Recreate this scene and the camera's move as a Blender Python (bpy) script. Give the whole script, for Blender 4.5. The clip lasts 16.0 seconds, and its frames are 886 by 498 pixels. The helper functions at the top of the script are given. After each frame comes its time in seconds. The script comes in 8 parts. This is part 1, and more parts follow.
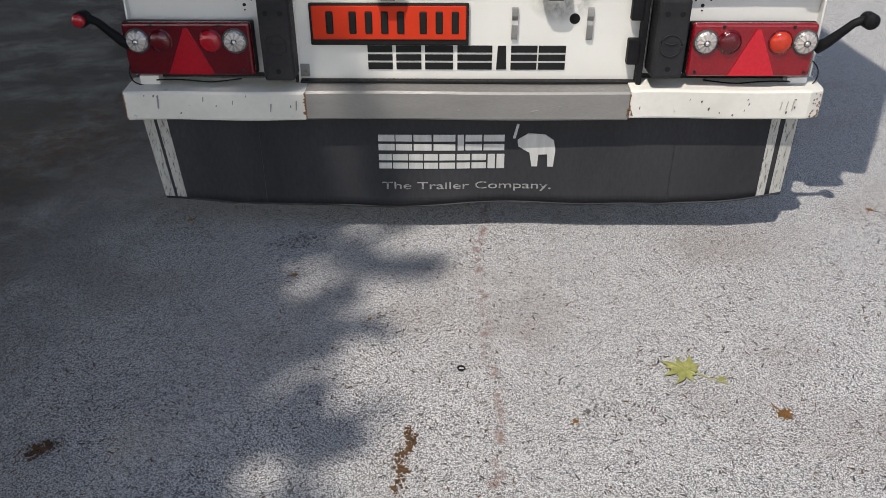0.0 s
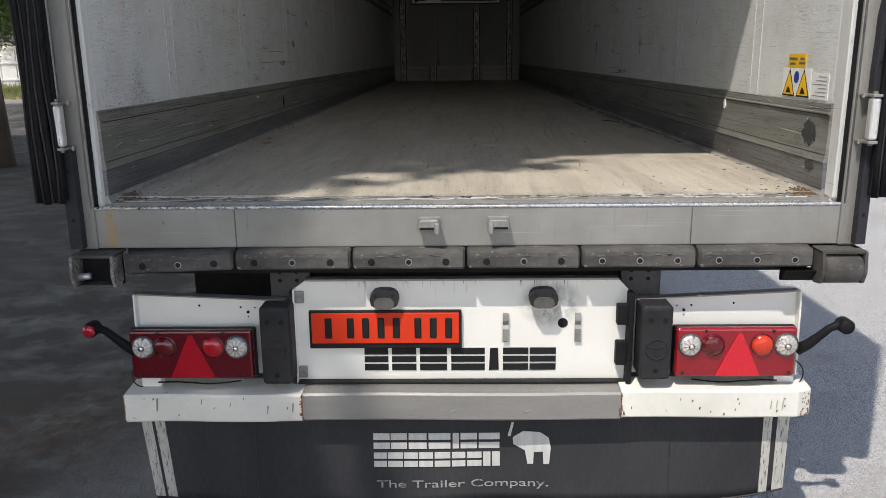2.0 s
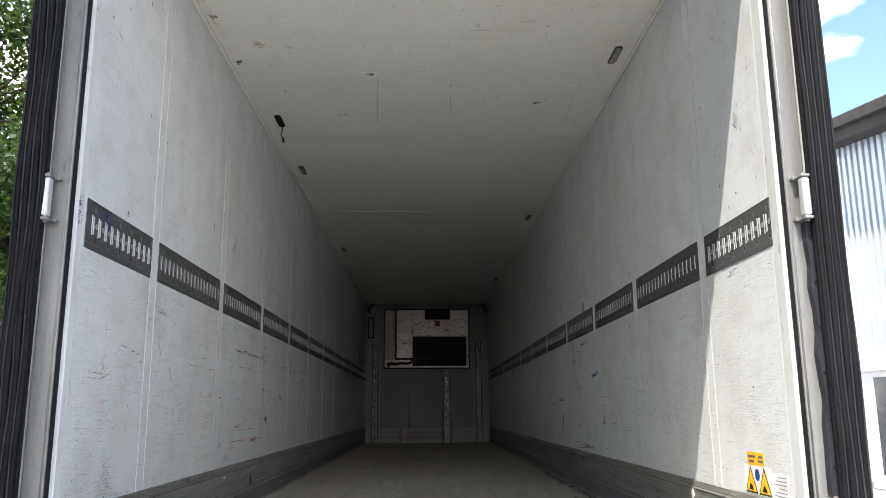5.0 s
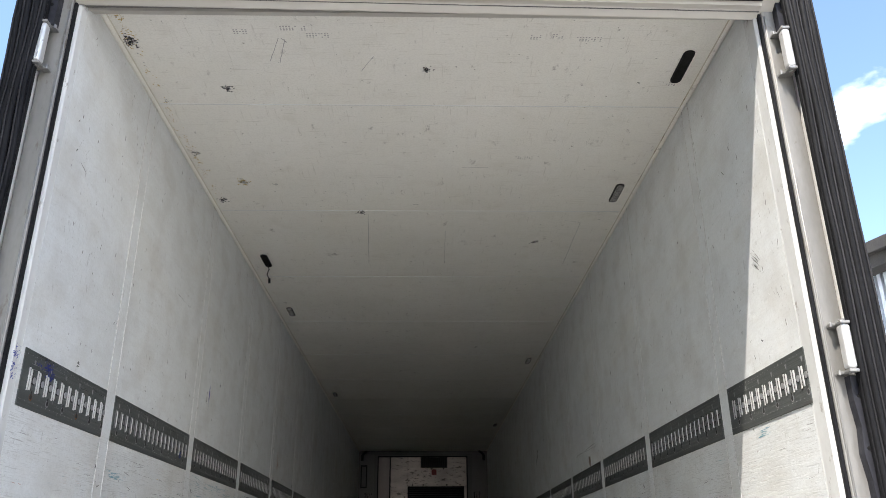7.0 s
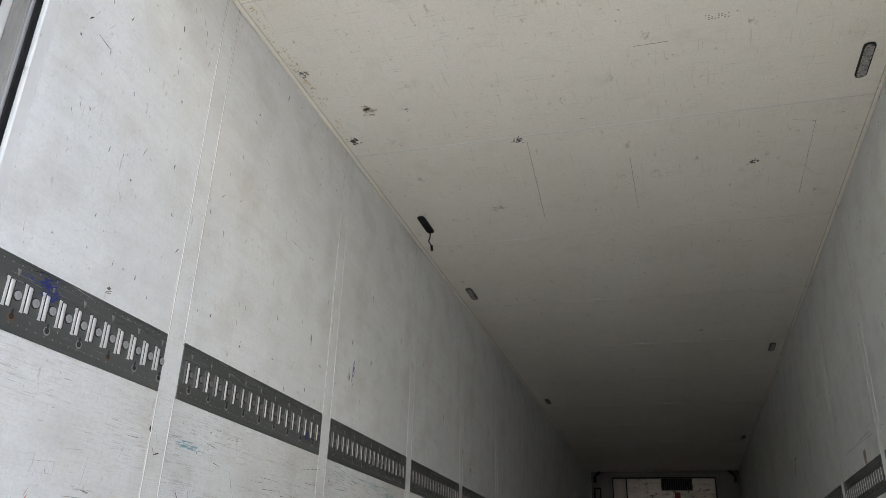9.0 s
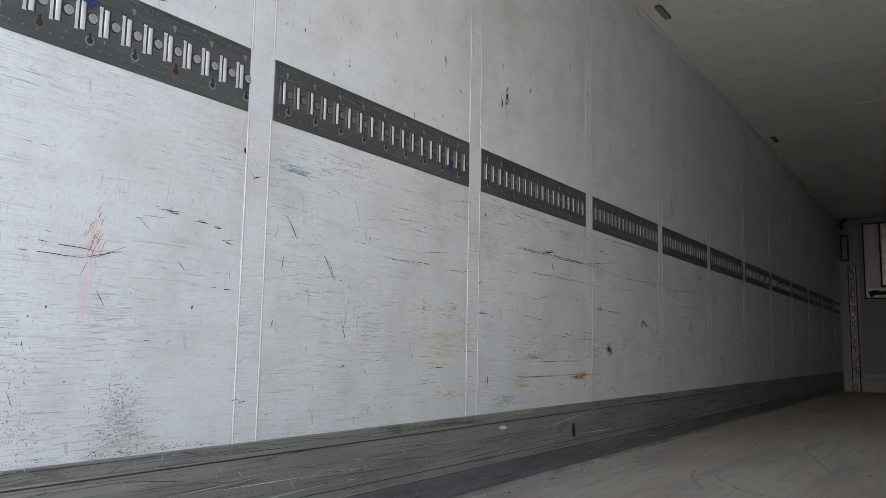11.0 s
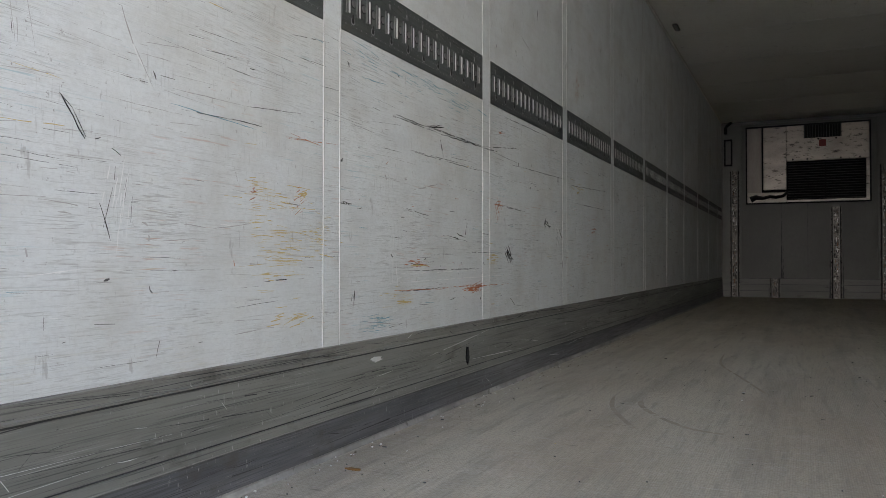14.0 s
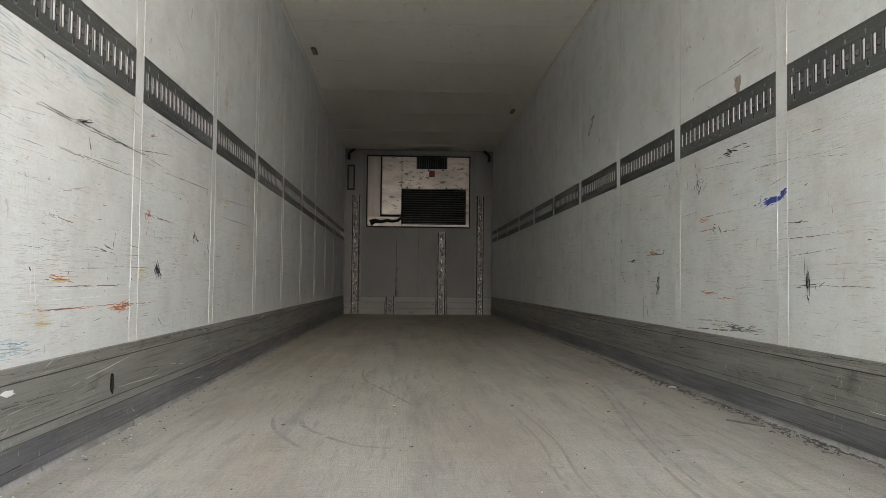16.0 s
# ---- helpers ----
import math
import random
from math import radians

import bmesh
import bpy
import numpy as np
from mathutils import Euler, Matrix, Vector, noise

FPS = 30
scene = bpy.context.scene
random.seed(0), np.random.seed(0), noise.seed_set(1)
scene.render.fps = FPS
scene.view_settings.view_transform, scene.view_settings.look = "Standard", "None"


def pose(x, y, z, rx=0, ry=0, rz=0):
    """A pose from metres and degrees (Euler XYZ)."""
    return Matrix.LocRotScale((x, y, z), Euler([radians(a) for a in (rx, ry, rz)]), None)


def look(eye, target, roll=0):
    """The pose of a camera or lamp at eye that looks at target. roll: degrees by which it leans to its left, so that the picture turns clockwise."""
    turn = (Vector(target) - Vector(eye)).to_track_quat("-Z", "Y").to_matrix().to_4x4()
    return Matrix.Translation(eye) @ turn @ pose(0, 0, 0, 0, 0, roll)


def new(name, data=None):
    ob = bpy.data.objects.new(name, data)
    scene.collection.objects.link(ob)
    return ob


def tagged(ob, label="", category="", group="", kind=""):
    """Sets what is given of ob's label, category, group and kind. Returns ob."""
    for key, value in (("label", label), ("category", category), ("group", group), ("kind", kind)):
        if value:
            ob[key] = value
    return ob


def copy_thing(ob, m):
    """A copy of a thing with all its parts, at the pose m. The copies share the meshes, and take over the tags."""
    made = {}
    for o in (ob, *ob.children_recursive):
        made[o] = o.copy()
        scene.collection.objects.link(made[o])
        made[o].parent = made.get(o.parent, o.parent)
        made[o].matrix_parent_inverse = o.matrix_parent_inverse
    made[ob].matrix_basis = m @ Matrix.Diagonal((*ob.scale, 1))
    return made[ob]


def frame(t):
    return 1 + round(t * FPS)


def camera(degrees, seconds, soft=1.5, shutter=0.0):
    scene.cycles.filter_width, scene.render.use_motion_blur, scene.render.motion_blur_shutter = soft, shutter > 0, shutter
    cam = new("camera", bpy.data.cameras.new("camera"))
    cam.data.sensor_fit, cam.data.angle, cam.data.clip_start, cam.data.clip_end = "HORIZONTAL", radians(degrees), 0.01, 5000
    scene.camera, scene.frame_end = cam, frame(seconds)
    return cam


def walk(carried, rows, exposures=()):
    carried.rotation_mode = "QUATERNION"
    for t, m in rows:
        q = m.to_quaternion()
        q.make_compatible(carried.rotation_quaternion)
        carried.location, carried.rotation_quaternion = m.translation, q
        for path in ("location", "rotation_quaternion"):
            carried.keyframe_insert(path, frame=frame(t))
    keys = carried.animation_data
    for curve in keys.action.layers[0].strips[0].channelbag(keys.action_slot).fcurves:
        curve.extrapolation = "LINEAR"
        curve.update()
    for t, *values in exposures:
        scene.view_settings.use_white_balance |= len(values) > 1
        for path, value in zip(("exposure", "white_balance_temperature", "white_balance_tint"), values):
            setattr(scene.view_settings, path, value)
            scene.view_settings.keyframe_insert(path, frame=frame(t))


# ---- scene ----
cam = camera(58.8, 16.0, soft=0.65)
PATH = [
    (0, (-0.062, -2.661, 1.496), (-0.087, -0.943, 0.471), -0.1),
    (0.5, (-0.035, -2.652, 1.536), (-0.08, -0.927, 0.524), -0.5),
    (1, (-0.047, -2.642, 1.617), (-0.086, -0.874, 0.683), -0.5),
    (1.5, (-0.025, -2.628, 1.687), (-0.071, -0.76, 0.976), -0.6),
    (2, (-0.029, -2.619, 1.723), (-0.063, -0.677, 1.246), -0.6),
    (2.5, (-0.023, -2.624, 1.764), (-0.056, -0.643, 1.489), -0.5),
    (3, (-0.018, -2.638, 1.793), (-0.038, -0.64, 1.701), -0.5),
    (3.5, (-0.018, -2.651, 1.822), (-0.018, -0.652, 1.884), -0.5),
    (4, (-0.023, -2.671, 1.847), (0.002, -0.681, 2.041), -0.4),
    (4.5, (-0.027, -2.688, 1.867), (0.014, -0.713, 2.179), -0.4),
    (6.8, (0.036, -2.462, 1.982), (0.082, -0.583, 2.668), -0.4),
    (7, (0.017, -2.368, 2.003), (0.064, -0.51, 2.741), -0.4),
    (7.5, (0.051, -2.082, 2.017), (0.086, -0.284, 2.893), -0.3),
    (8, (0.173, -1.738, 1.978), (0.191, 0.048, 2.879), -0.3),
    (8.5, (0.249, -1.505, 1.943), (0.003, 0.28, 2.812), 1.1),
    (9, (0.256, -1.265, 1.924), (-0.273, 0.488, 2.728), 2.0),
    (9.5, (0.311, -1.055, 1.883), (-0.392, 0.675, 2.599), 2.2),
    (10, (0.393, -0.874, 1.85), (-0.466, 0.838, 2.423), 1.7),
    (10.2, (0.408, -0.828, 1.839), (-0.526, 0.87, 2.335), 1.7),
    (12.3, (0.358, -0.607, 1.765), (-0.808, 1.017, 1.825), 0.40),
    (12.5, (0.350, -0.570, 1.746), (-0.827, 1.046, 1.792), 0.57),
    (13, (0.158, -0.332, 1.780), (-1.006, 1.294, 1.785), 0.9),
    (13.5, (0.055, -0.102, 1.784), (-1.024, 1.581, 1.799), 0.35),
    (14, (-0.030, 0.095, 1.790), (-0.868, 1.911, 1.823), 0.06),
    (14.5, (-0.127, 0.155, 1.787), (-0.664, 2.081, 1.839), -0.10),
    (15, (-0.217, 0.169, 1.782), (-0.390, 2.160, 1.852), 0.15),
    (15.5, (-0.216, 0.160, 1.785), (-0.178, 2.158, 1.866), 0.42),
    (16, (-0.231, 0.153, 1.785), (-0.133, 2.149, 1.870), 0.62),
]
EXPOSURES = [(0.0, 0.44, 6650, 10), (1.5, 0.60, 6640, 10), (2.5, 1.00, 6600, 10), (3.5, 1.65, 6430, 9), (4.5, 1.79, 6430, 10), (7.0, 1.84, 6560, 10), (8.0, 1.82, 6700, 10), (9.0, 2.10, 6720, 10),
             (10.0, 2.12, 6440, 10), (12.5, 2.02, 6440, 11), (13.5, 2.13, 6500, 10), (14.0, 2.28, 6580, 10), (15.0, 3.02, 6940, 10), (16.0, 3.34, 6950, 10)]
walk(cam, [(t, look(eye, target, roll)) for t, eye, target, roll in PATH], EXPOSURES)

# ---- world and sun ----
SUN_AT = Vector((-0.28, -0.49, 1.0))
world = bpy.data.worlds.new("World")
scene.world = world
world.use_nodes = True
wt = world.node_tree
sky = wt.nodes.new("ShaderNodeTexSky")
sky.sky_type, sky.sun_disc = 'NISHITA', False
sky.sun_elevation, sky.sun_rotation = math.atan2(1.0, math.hypot(0.28, 0.49)), radians(209.7)
sky.air_density, sky.dust_density, sky.ozone_density = 1.0, 0.35, 1.5
wco = wt.nodes.new("ShaderNodeTexCoord")
wmap = wt.nodes.new("ShaderNodeMapping")
wmap.inputs["Scale"].default_value = (1.0, 1.0, 2.2)
wnoise = wt.nodes.new("ShaderNodeTexNoise")
wnoise.inputs["Scale"].default_value, wnoise.inputs["Detail"].default_value = 2.6, 8.0
wramp = wt.nodes.new("ShaderNodeValToRGB")
wramp.color_ramp.elements[0].position, wramp.color_ramp.elements[1].position = 0.49, 0.60
wmix = wt.nodes.new("ShaderNodeMixRGB")
wmix.inputs[2].default_value = (13.0, 12.8, 12.6, 1)
wt.links.new(wco.outputs["Generated"], wmap.inputs["Vector"])
wt.links.new(wmap.outputs[0], wnoise.inputs["Vector"])
wsep = wt.nodes.new("ShaderNodeSeparateXYZ")
wlow = wt.nodes.new("ShaderNodeMapRange")
wlow.inputs[1].default_value, wlow.inputs[2].default_value, wlow.inputs[3].default_value, wlow.inputs[4].default_value = 0.24, 0.46, 0.085, -0.07
wadd = wt.nodes.new("ShaderNodeMath")
wt.links.new(wco.outputs["Generated"], wsep.inputs[0])
wt.links.new(wsep.outputs[2], wlow.inputs[0])
wt.links.new(wnoise.outputs[0], wadd.inputs[0])
wt.links.new(wlow.outputs[0], wadd.inputs[1])
wt.links.new(wadd.outputs[0], wramp.inputs[0])
wt.links.new(wramp.outputs[0], wmix.inputs[0])
wt.links.new(sky.outputs[0], wmix.inputs[1])
wt.links.new(wmix.outputs[0], wt.nodes["Background"].inputs[0])
wt.nodes["Background"].inputs[1].default_value = 0.112
sun = new("sun", bpy.data.lights.new("sun", 'SUN'))
sun.data.energy, sun.data.angle, sun.data.color = 2.85, radians(0.8), (1.0, 0.94, 0.86)
sun.matrix_world = look(SUN_AT * 30, (0, 0, 0))


# ---- materials ----
class Nodes:
    """A small builder for one node material."""

    def __init__(self, name):
        self.m = bpy.data.materials.new(name)
        self.m.use_nodes = True
        self.t = self.m.node_tree
        self.b = self.t.nodes["Principled BSDF"]
        self.co = self.t.nodes.new("ShaderNodeTexCoord")

    def link(self, a, b):
        self.t.links.new(a, b)

    def noise(self, scale, detail=4.0, stretch=(1, 1, 1), rough=0.55, offset=(0, 0, 0)):
        mp = self.t.nodes.new("ShaderNodeMapping")
        mp.inputs["Scale"].default_value = stretch
        mp.inputs["Location"].default_value = offset
        n = self.t.nodes.new("ShaderNodeTexNoise")
        n.inputs["Scale"].default_value, n.inputs["Detail"].default_value = scale, detail
        n.inputs["Roughness"].default_value = rough
        self.link(self.co.outputs["Object"], mp.inputs["Vector"])
        self.link(mp.outputs[0], n.inputs["Vector"])
        return n.outputs[0]

    def cells(self, scale, stretch=(1, 1, 1)):
        mp = self.t.nodes.new("ShaderNodeMapping")
        mp.inputs["Scale"].default_value = stretch
        n = self.t.nodes.new("ShaderNodeTexVoronoi")
        n.inputs["Scale"].default_value = scale
        self.link(self.co.outputs["Object"], mp.inputs["Vector"])
        self.link(mp.outputs[0], n.inputs["Vector"])
        return n

    def ramp(self, value, lo, hi, a=0.0, b=1.0):
        r = self.t.nodes.new("ShaderNodeMapRange")
        r.inputs[1].default_value, r.inputs[2].default_value = lo, hi
        r.inputs[3].default_value, r.inputs[4].default_value = a, b
        self.link(value, r.inputs[0])
        return r.outputs[0]

    def math(self, op, a, b):
        n = self.t.nodes.new("ShaderNodeMath")
        n.operation = op
        for i, v in ((0, a), (1, b)):
            if isinstance(v, (int, float)):
                n.inputs[i].default_value = v
            else:
                self.link(v, n.inputs[i])
        return n.outputs[0]

    def mix(self, fac, a, b, mode='MIX'):
        n = self.t.nodes.new("ShaderNodeMixRGB")
        n.blend_type = mode
        for i, v in ((0, fac), (1, a), (2, b)):
            if isinstance(v, (int, float)):
                n.inputs[i].default_value = v
            elif isinstance(v, tuple):
                n.inputs[i].default_value = (*v, 1)
            else:
                self.link(v, n.inputs[i])
        return n.outputs[0]

    def axis(self, i):
        s = self.t.nodes.new("ShaderNodeSeparateXYZ")
        self.link(self.co.outputs["Object"], s.inputs[0])
        return s.outputs[i]

    def done(self, col, rough=0.6, metal=0.0, bump=None, depth=0.002):
        if isinstance(col, tuple):
            self.b.inputs["Base Color"].default_value = (*col, 1)
        else:
            self.link(col, self.b.inputs["Base Color"])
        for key, v in (("Roughness", rough), ("Metallic", metal)):
            if isinstance(v, (int, float)):
                self.b.inputs[key].default_value = v
            else:
                self.link(v, self.b.inputs[key])
        if bump is not None:
            n = self.t.nodes.new("ShaderNodeBump")
            n.inputs["Strength"].default_value, n.inputs["Distance"].default_value = 0.6, depth
            self.link(bump, n.inputs["Height"])
            self.link(n.outputs[0], self.b.inputs["Normal"])
        return self.m


def worn(name, light, dark, rough=0.6, metal=0.0, scale=3.0, fine=60.0, dirt=None, dirt_at=0.62, stretch=(1, 1, 1), depth=0.001):
    """Paint, rubber or metal with broad mottling, fine grain and scattered dirt."""
    n = Nodes(name)
    broad, grain = n.noise(scale, 5, stretch), n.noise(fine, 3, stretch, offset=(3, 1, 2))
    col = n.mix(n.ramp(broad, 0.3, 0.7), dark, light)
    col = n.mix(n.ramp(grain, 0.35, 0.75, 0.0, 0.35), col, dark)
    if dirt:
        spots = n.noise(scale * 5, 8, stretch, 0.7, (7, 4, 1))
        col = n.mix(n.ramp(spots, dirt_at, dirt_at + 0.08, 0.0, 0.85), col, dirt)
    return n.done(col, n.ramp(grain, 0.3, 0.7, rough - 0.1, rough + 0.12), metal, grain, depth)


def wall_lining():
    """White glass-fibre lining, scraped lengthwise by pallets below shoulder height."""
    n = Nodes("white_lining")
    broad = n.noise(0.9, 4)
    col = n.mix(n.ramp(broad, 0.3, 0.7), (0.655, 0.676, 0.676), (0.745, 0.766, 0.768))
    low = n.ramp(n.axis(2), 2.15, 2.75, 1.0, 0.12)
    patch = n.ramp(n.noise(2.2, 4, (1, 0.6, 1.3), offset=(5, 2, 8)), 0.40, 0.66, 0.08, 1.0)
    for i, (st, lo, tint, amt) in enumerate((
            ((1, 8, 230), 0.575, (0.24, 0.232, 0.22), 0.65), ((1, 15, 420), 0.58, (0.15, 0.145, 0.137), 0.7), ((1, 3.5, 130), 0.605, (0.28, 0.27, 0.255), 0.55),
            ((1, 9.0, 170), 0.615, (0.50, 0.20, 0.09), 0.5), ((1, 7, 150), 0.61, (0.52, 0.44, 0.16), 0.5), ((1, 6, 160), 0.615, (0.15, 0.40, 0.48), 0.45),
            ((1, 30, 700), 0.58, (0.24, 0.23, 0.215), 0.4))):
        s = n.ramp(n.noise(1.0, 4, st, 0.6, (i * 3.1, i * 5.7, i * 2.3)), lo, lo + 0.07)
        zone = patch if i < 3 or i == 6 else n.ramp(n.noise(1.6, 2, offset=(i, 9, i)), 0.54, 0.68)
        col = n.mix(n.math('MULTIPLY', n.math('MULTIPLY', s, low), n.math('MULTIPLY', zone, amt)), col, tint)
    upright = n.ramp(n.noise(1.0, 4, (1, 190, 14), 0.6, (7, 3, 2)), 0.60, 0.67, 0, 0.4)
    col = n.mix(n.math('MULTIPLY', upright, n.ramp(n.noise(2.6, 4, (1, 1, 1), 0.6, (3, 8, 3)), 0.46, 0.62)), col, (0.30, 0.29, 0.28))
    col = n.mix(n.math('MULTIPLY', n.ramp(n.noise(70, 4, (1, 1, 1), 0.7, (2, 4, 4)), 0.64, 0.70, 0, 0.7), n.ramp(n.noise(1.8, 4, (1, 1, 1), 0.6, (9, 1, 1)), 0.45, 0.62)), col, (0.20, 0.185, 0.17))
    gouge = n.ramp(n.noise(1.0, 4, (1, 26, 9), 0.65, (2, 8, 4)), 0.655, 0.70, 0, 0.5)
    col = n.mix(gouge, col, (0.3, 0.29, 0.28))
    speck = n.ramp(n.noise(26, 5, (1, 1, 1), 0.7, (4, 4, 9)), 0.665, 0.73, 0, 0.65)
    col = n.mix(speck, col, (0.22, 0.2, 0.19))
    col = n.mix(n.ramp(n.noise(1.0, 5, (1, 3, 40), 0.6, (6, 2, 3)), 0.45, 0.7, 0, 0.2), col, (0.52, 0.51, 0.48))
    col = n.mix(n.ramp(n.noise(2.3, 5, (1, 0.7, 1.2), 0.6, (8, 1, 6)), 0.52, 0.70, 0, 0.22), col, (0.58, 0.52, 0.40))
    col = n.mix(n.ramp(n.noise(150, 4, (1, 0.6, 1), 0.7, (2, 2, 8)), 0.42, 0.68, 0, 0.20), col, (0.36, 0.355, 0.34))
    grime = n.ramp(n.noise(5, 8, offset=(1, 1, 5)), 0.46, 0.72, 0, 0.38)
    col = n.mix(grime, col, (0.42, 0.40, 0.36))
    wob = n.noise(14, 3, (1, 0.5, 0.8))
    dents = n.ramp(n.noise(16, 4, (1, 0.6, 1), 0.6, (3, 3, 7)), 0.62, 0.72, 0, 0.6)
    scrape = n.ramp(n.noise(1.0, 4, (1, 7, 130), 0.6, (9, 9, 2)), 0.5, 0.7, 0, 0.26)
    scrape = n.math('MULTIPLY', scrape, n.ramp(n.axis(2), 2.3, 2.6, 1, 0))
    ripple = n.math('MULTIPLY', n.noise(5.5, 2, (1, 0.7, 0.45), 0.5, (1, 6, 2)), 2.2)
    fibre = n.math('MULTIPLY', n.noise(1.0, 3, (1, 60, 340), 0.6, (3, 1, 8)), 0.17)
    relief = n.math('ADD', n.math('ADD', n.math('SUBTRACT', n.math('SUBTRACT', wob, dents), scrape), ripple), fibre)
    return n.done(col, n.ramp(wob, 0.3, 0.7, 0.38, 0.55), 0.0, relief, 0.002)


def ceiling_lining():
    n = Nodes("ceiling_lining")
    col = n.mix(n.ramp(n.noise(1.2, 4), 0.3, 0.7), (0.85, 0.833, 0.765), (0.90, 0.884, 0.825))
    col = n.mix(n.ramp(n.noise(6, 8, (1, 1, 1), 0.65, (2, 2, 2)), 0.54, 0.78, 0, 0.26), col, (0.56, 0.52, 0.42))
    col = n.mix(n.ramp(n.noise(18, 6, (1, 0.5, 1), 0.7, (9, 2, 2)), 0.63, 0.72, 0, 0.6), col, (0.30, 0.27, 0.24))
    col = n.mix(n.ramp(n.noise(1.0, 4, (7, 110, 1), 0.6, (4, 1, 0)), 0.60, 0.70, 0, 0.35), col, (0.46, 0.43, 0.36))
    col = n.mix(n.ramp(n.noise(1.0, 4, (90, 5, 1), 0.6, (2, 8, 0)), 0.62, 0.70, 0, 0.35), col, (0.48, 0.45, 0.38))
    col = n.mix(n.ramp(n.noise(120, 4, (1, 1, 1), 0.7, (7, 3, 0)), 0.44, 0.68, 0, 0.18), col, (0.42, 0.40, 0.34))
    col = n.mix(n.ramp(n.noise(42, 5, (1, 1, 1), 0.7, (1, 3, 0)), 0.665, 0.71, 0, 0.75), col, (0.14, 0.12, 0.10))
    return n.done(col, 0.5, 0.0, n.math('ADD', n.noise(10, 3), n.noise(2.5, 2)), 0.003)


def deck():
    """Grey-brown trailer floor, gritty, with lengthwise tyre and pallet wear."""
    n = Nodes("deck")
    col = n.mix(n.ramp(n.noise(1.0, 6, (1.2, 0.35, 1)), 0.3, 0.7), (0.438, 0.392, 0.312), (0.588, 0.548, 0.455))
    col = n.mix(n.ramp(n.noise(1.0, 6, (9, 0.8, 1), 0.6, (4, 3, 0)), 0.47, 0.70, 0, 0.7), col, (0.27, 0.24, 0.20))
    col = n.mix(n.ramp(n.noise(1.0, 6, (4, 4, 1), 0.7, (8, 3, 0)), 0.55, 0.72, 0, 0.7), col, (0.62, 0.59, 0.54))
    col = n.mix(n.ramp(n.noise(1.0, 4, (40, 3, 1), 0.6, (1, 7, 0)), 0.54, 0.68, 0, 0.45), col, (0.22, 0.20, 0.17))
    col = n.mix(n.ramp(n.noise(1.0, 4, (6, 60, 1), 0.6, (5, 2, 0)), 0.60, 0.70, 0, 0.4), col, (0.66, 0.63, 0.58))
    col = n.mix(n.ramp(n.noise(2.2, 6, (1, 0.5, 1), 0.6, (2, 6, 0)), 0.48, 0.7, 0, 0.5), col, (0.36, 0.285, 0.212))
    col = n.mix(n.ramp(n.noise(1.0, 3, (300, 14, 1), 0.6, (1, 1, 0)), 0.52, 0.66, 0, 0.35), col, (0.22, 0.20, 0.175))
    col = n.mix(n.ramp(n.noise(1.0, 3, (14, 300, 1), 0.6, (6, 1, 0)), 0.52, 0.66, 0, 0.35), col, (0.58, 0.55, 0.50))
    col = n.mix(n.ramp(n.noise(1.0, 5, (7, 48, 1), 0.7, (2, 9, 0)), 0.635, 0.69, 0, 0.7), col, (0.15, 0.125, 0.10))
    col = n.mix(n.ramp(n.noise(120, 4), 0.45, 0.66, 0, 0.45), col, (0.20, 0.18, 0.155))
    col = n.mix(n.ramp(n.noise(14, 8, (1, 1, 1), 0.75, (3, 7, 1)), 0.645, 0.71, 0, 0.7), col, (0.09, 0.08, 0.07))
    u = n.math('SINE', n.math('MULTIPLY', n.math('ADD', n.axis(0), n.axis(1)), 520), 0)
    v = n.math('SINE', n.math('MULTIPLY', n.math('SUBTRACT', n.axis(0), n.axis(1)), 520), 0)
    studs = n.ramp(n.math('MULTIPLY', u, v), 0.1, 0.8)
    worn_off = n.ramp(n.noise(1.6, 5, (1.3, 0.6, 1), 0.6, (7, 1, 0)), 0.38, 0.56, 0.06, 0.38)
    col = n.mix(n.math('MULTIPLY', studs, worn_off), col, (0.20, 0.18, 0.155))
    return n.done(col, 0.6, 0.0, n.math('ADD', n.noise(150, 3), n.math('MULTIPLY', studs, 0.6)), 0.0012)


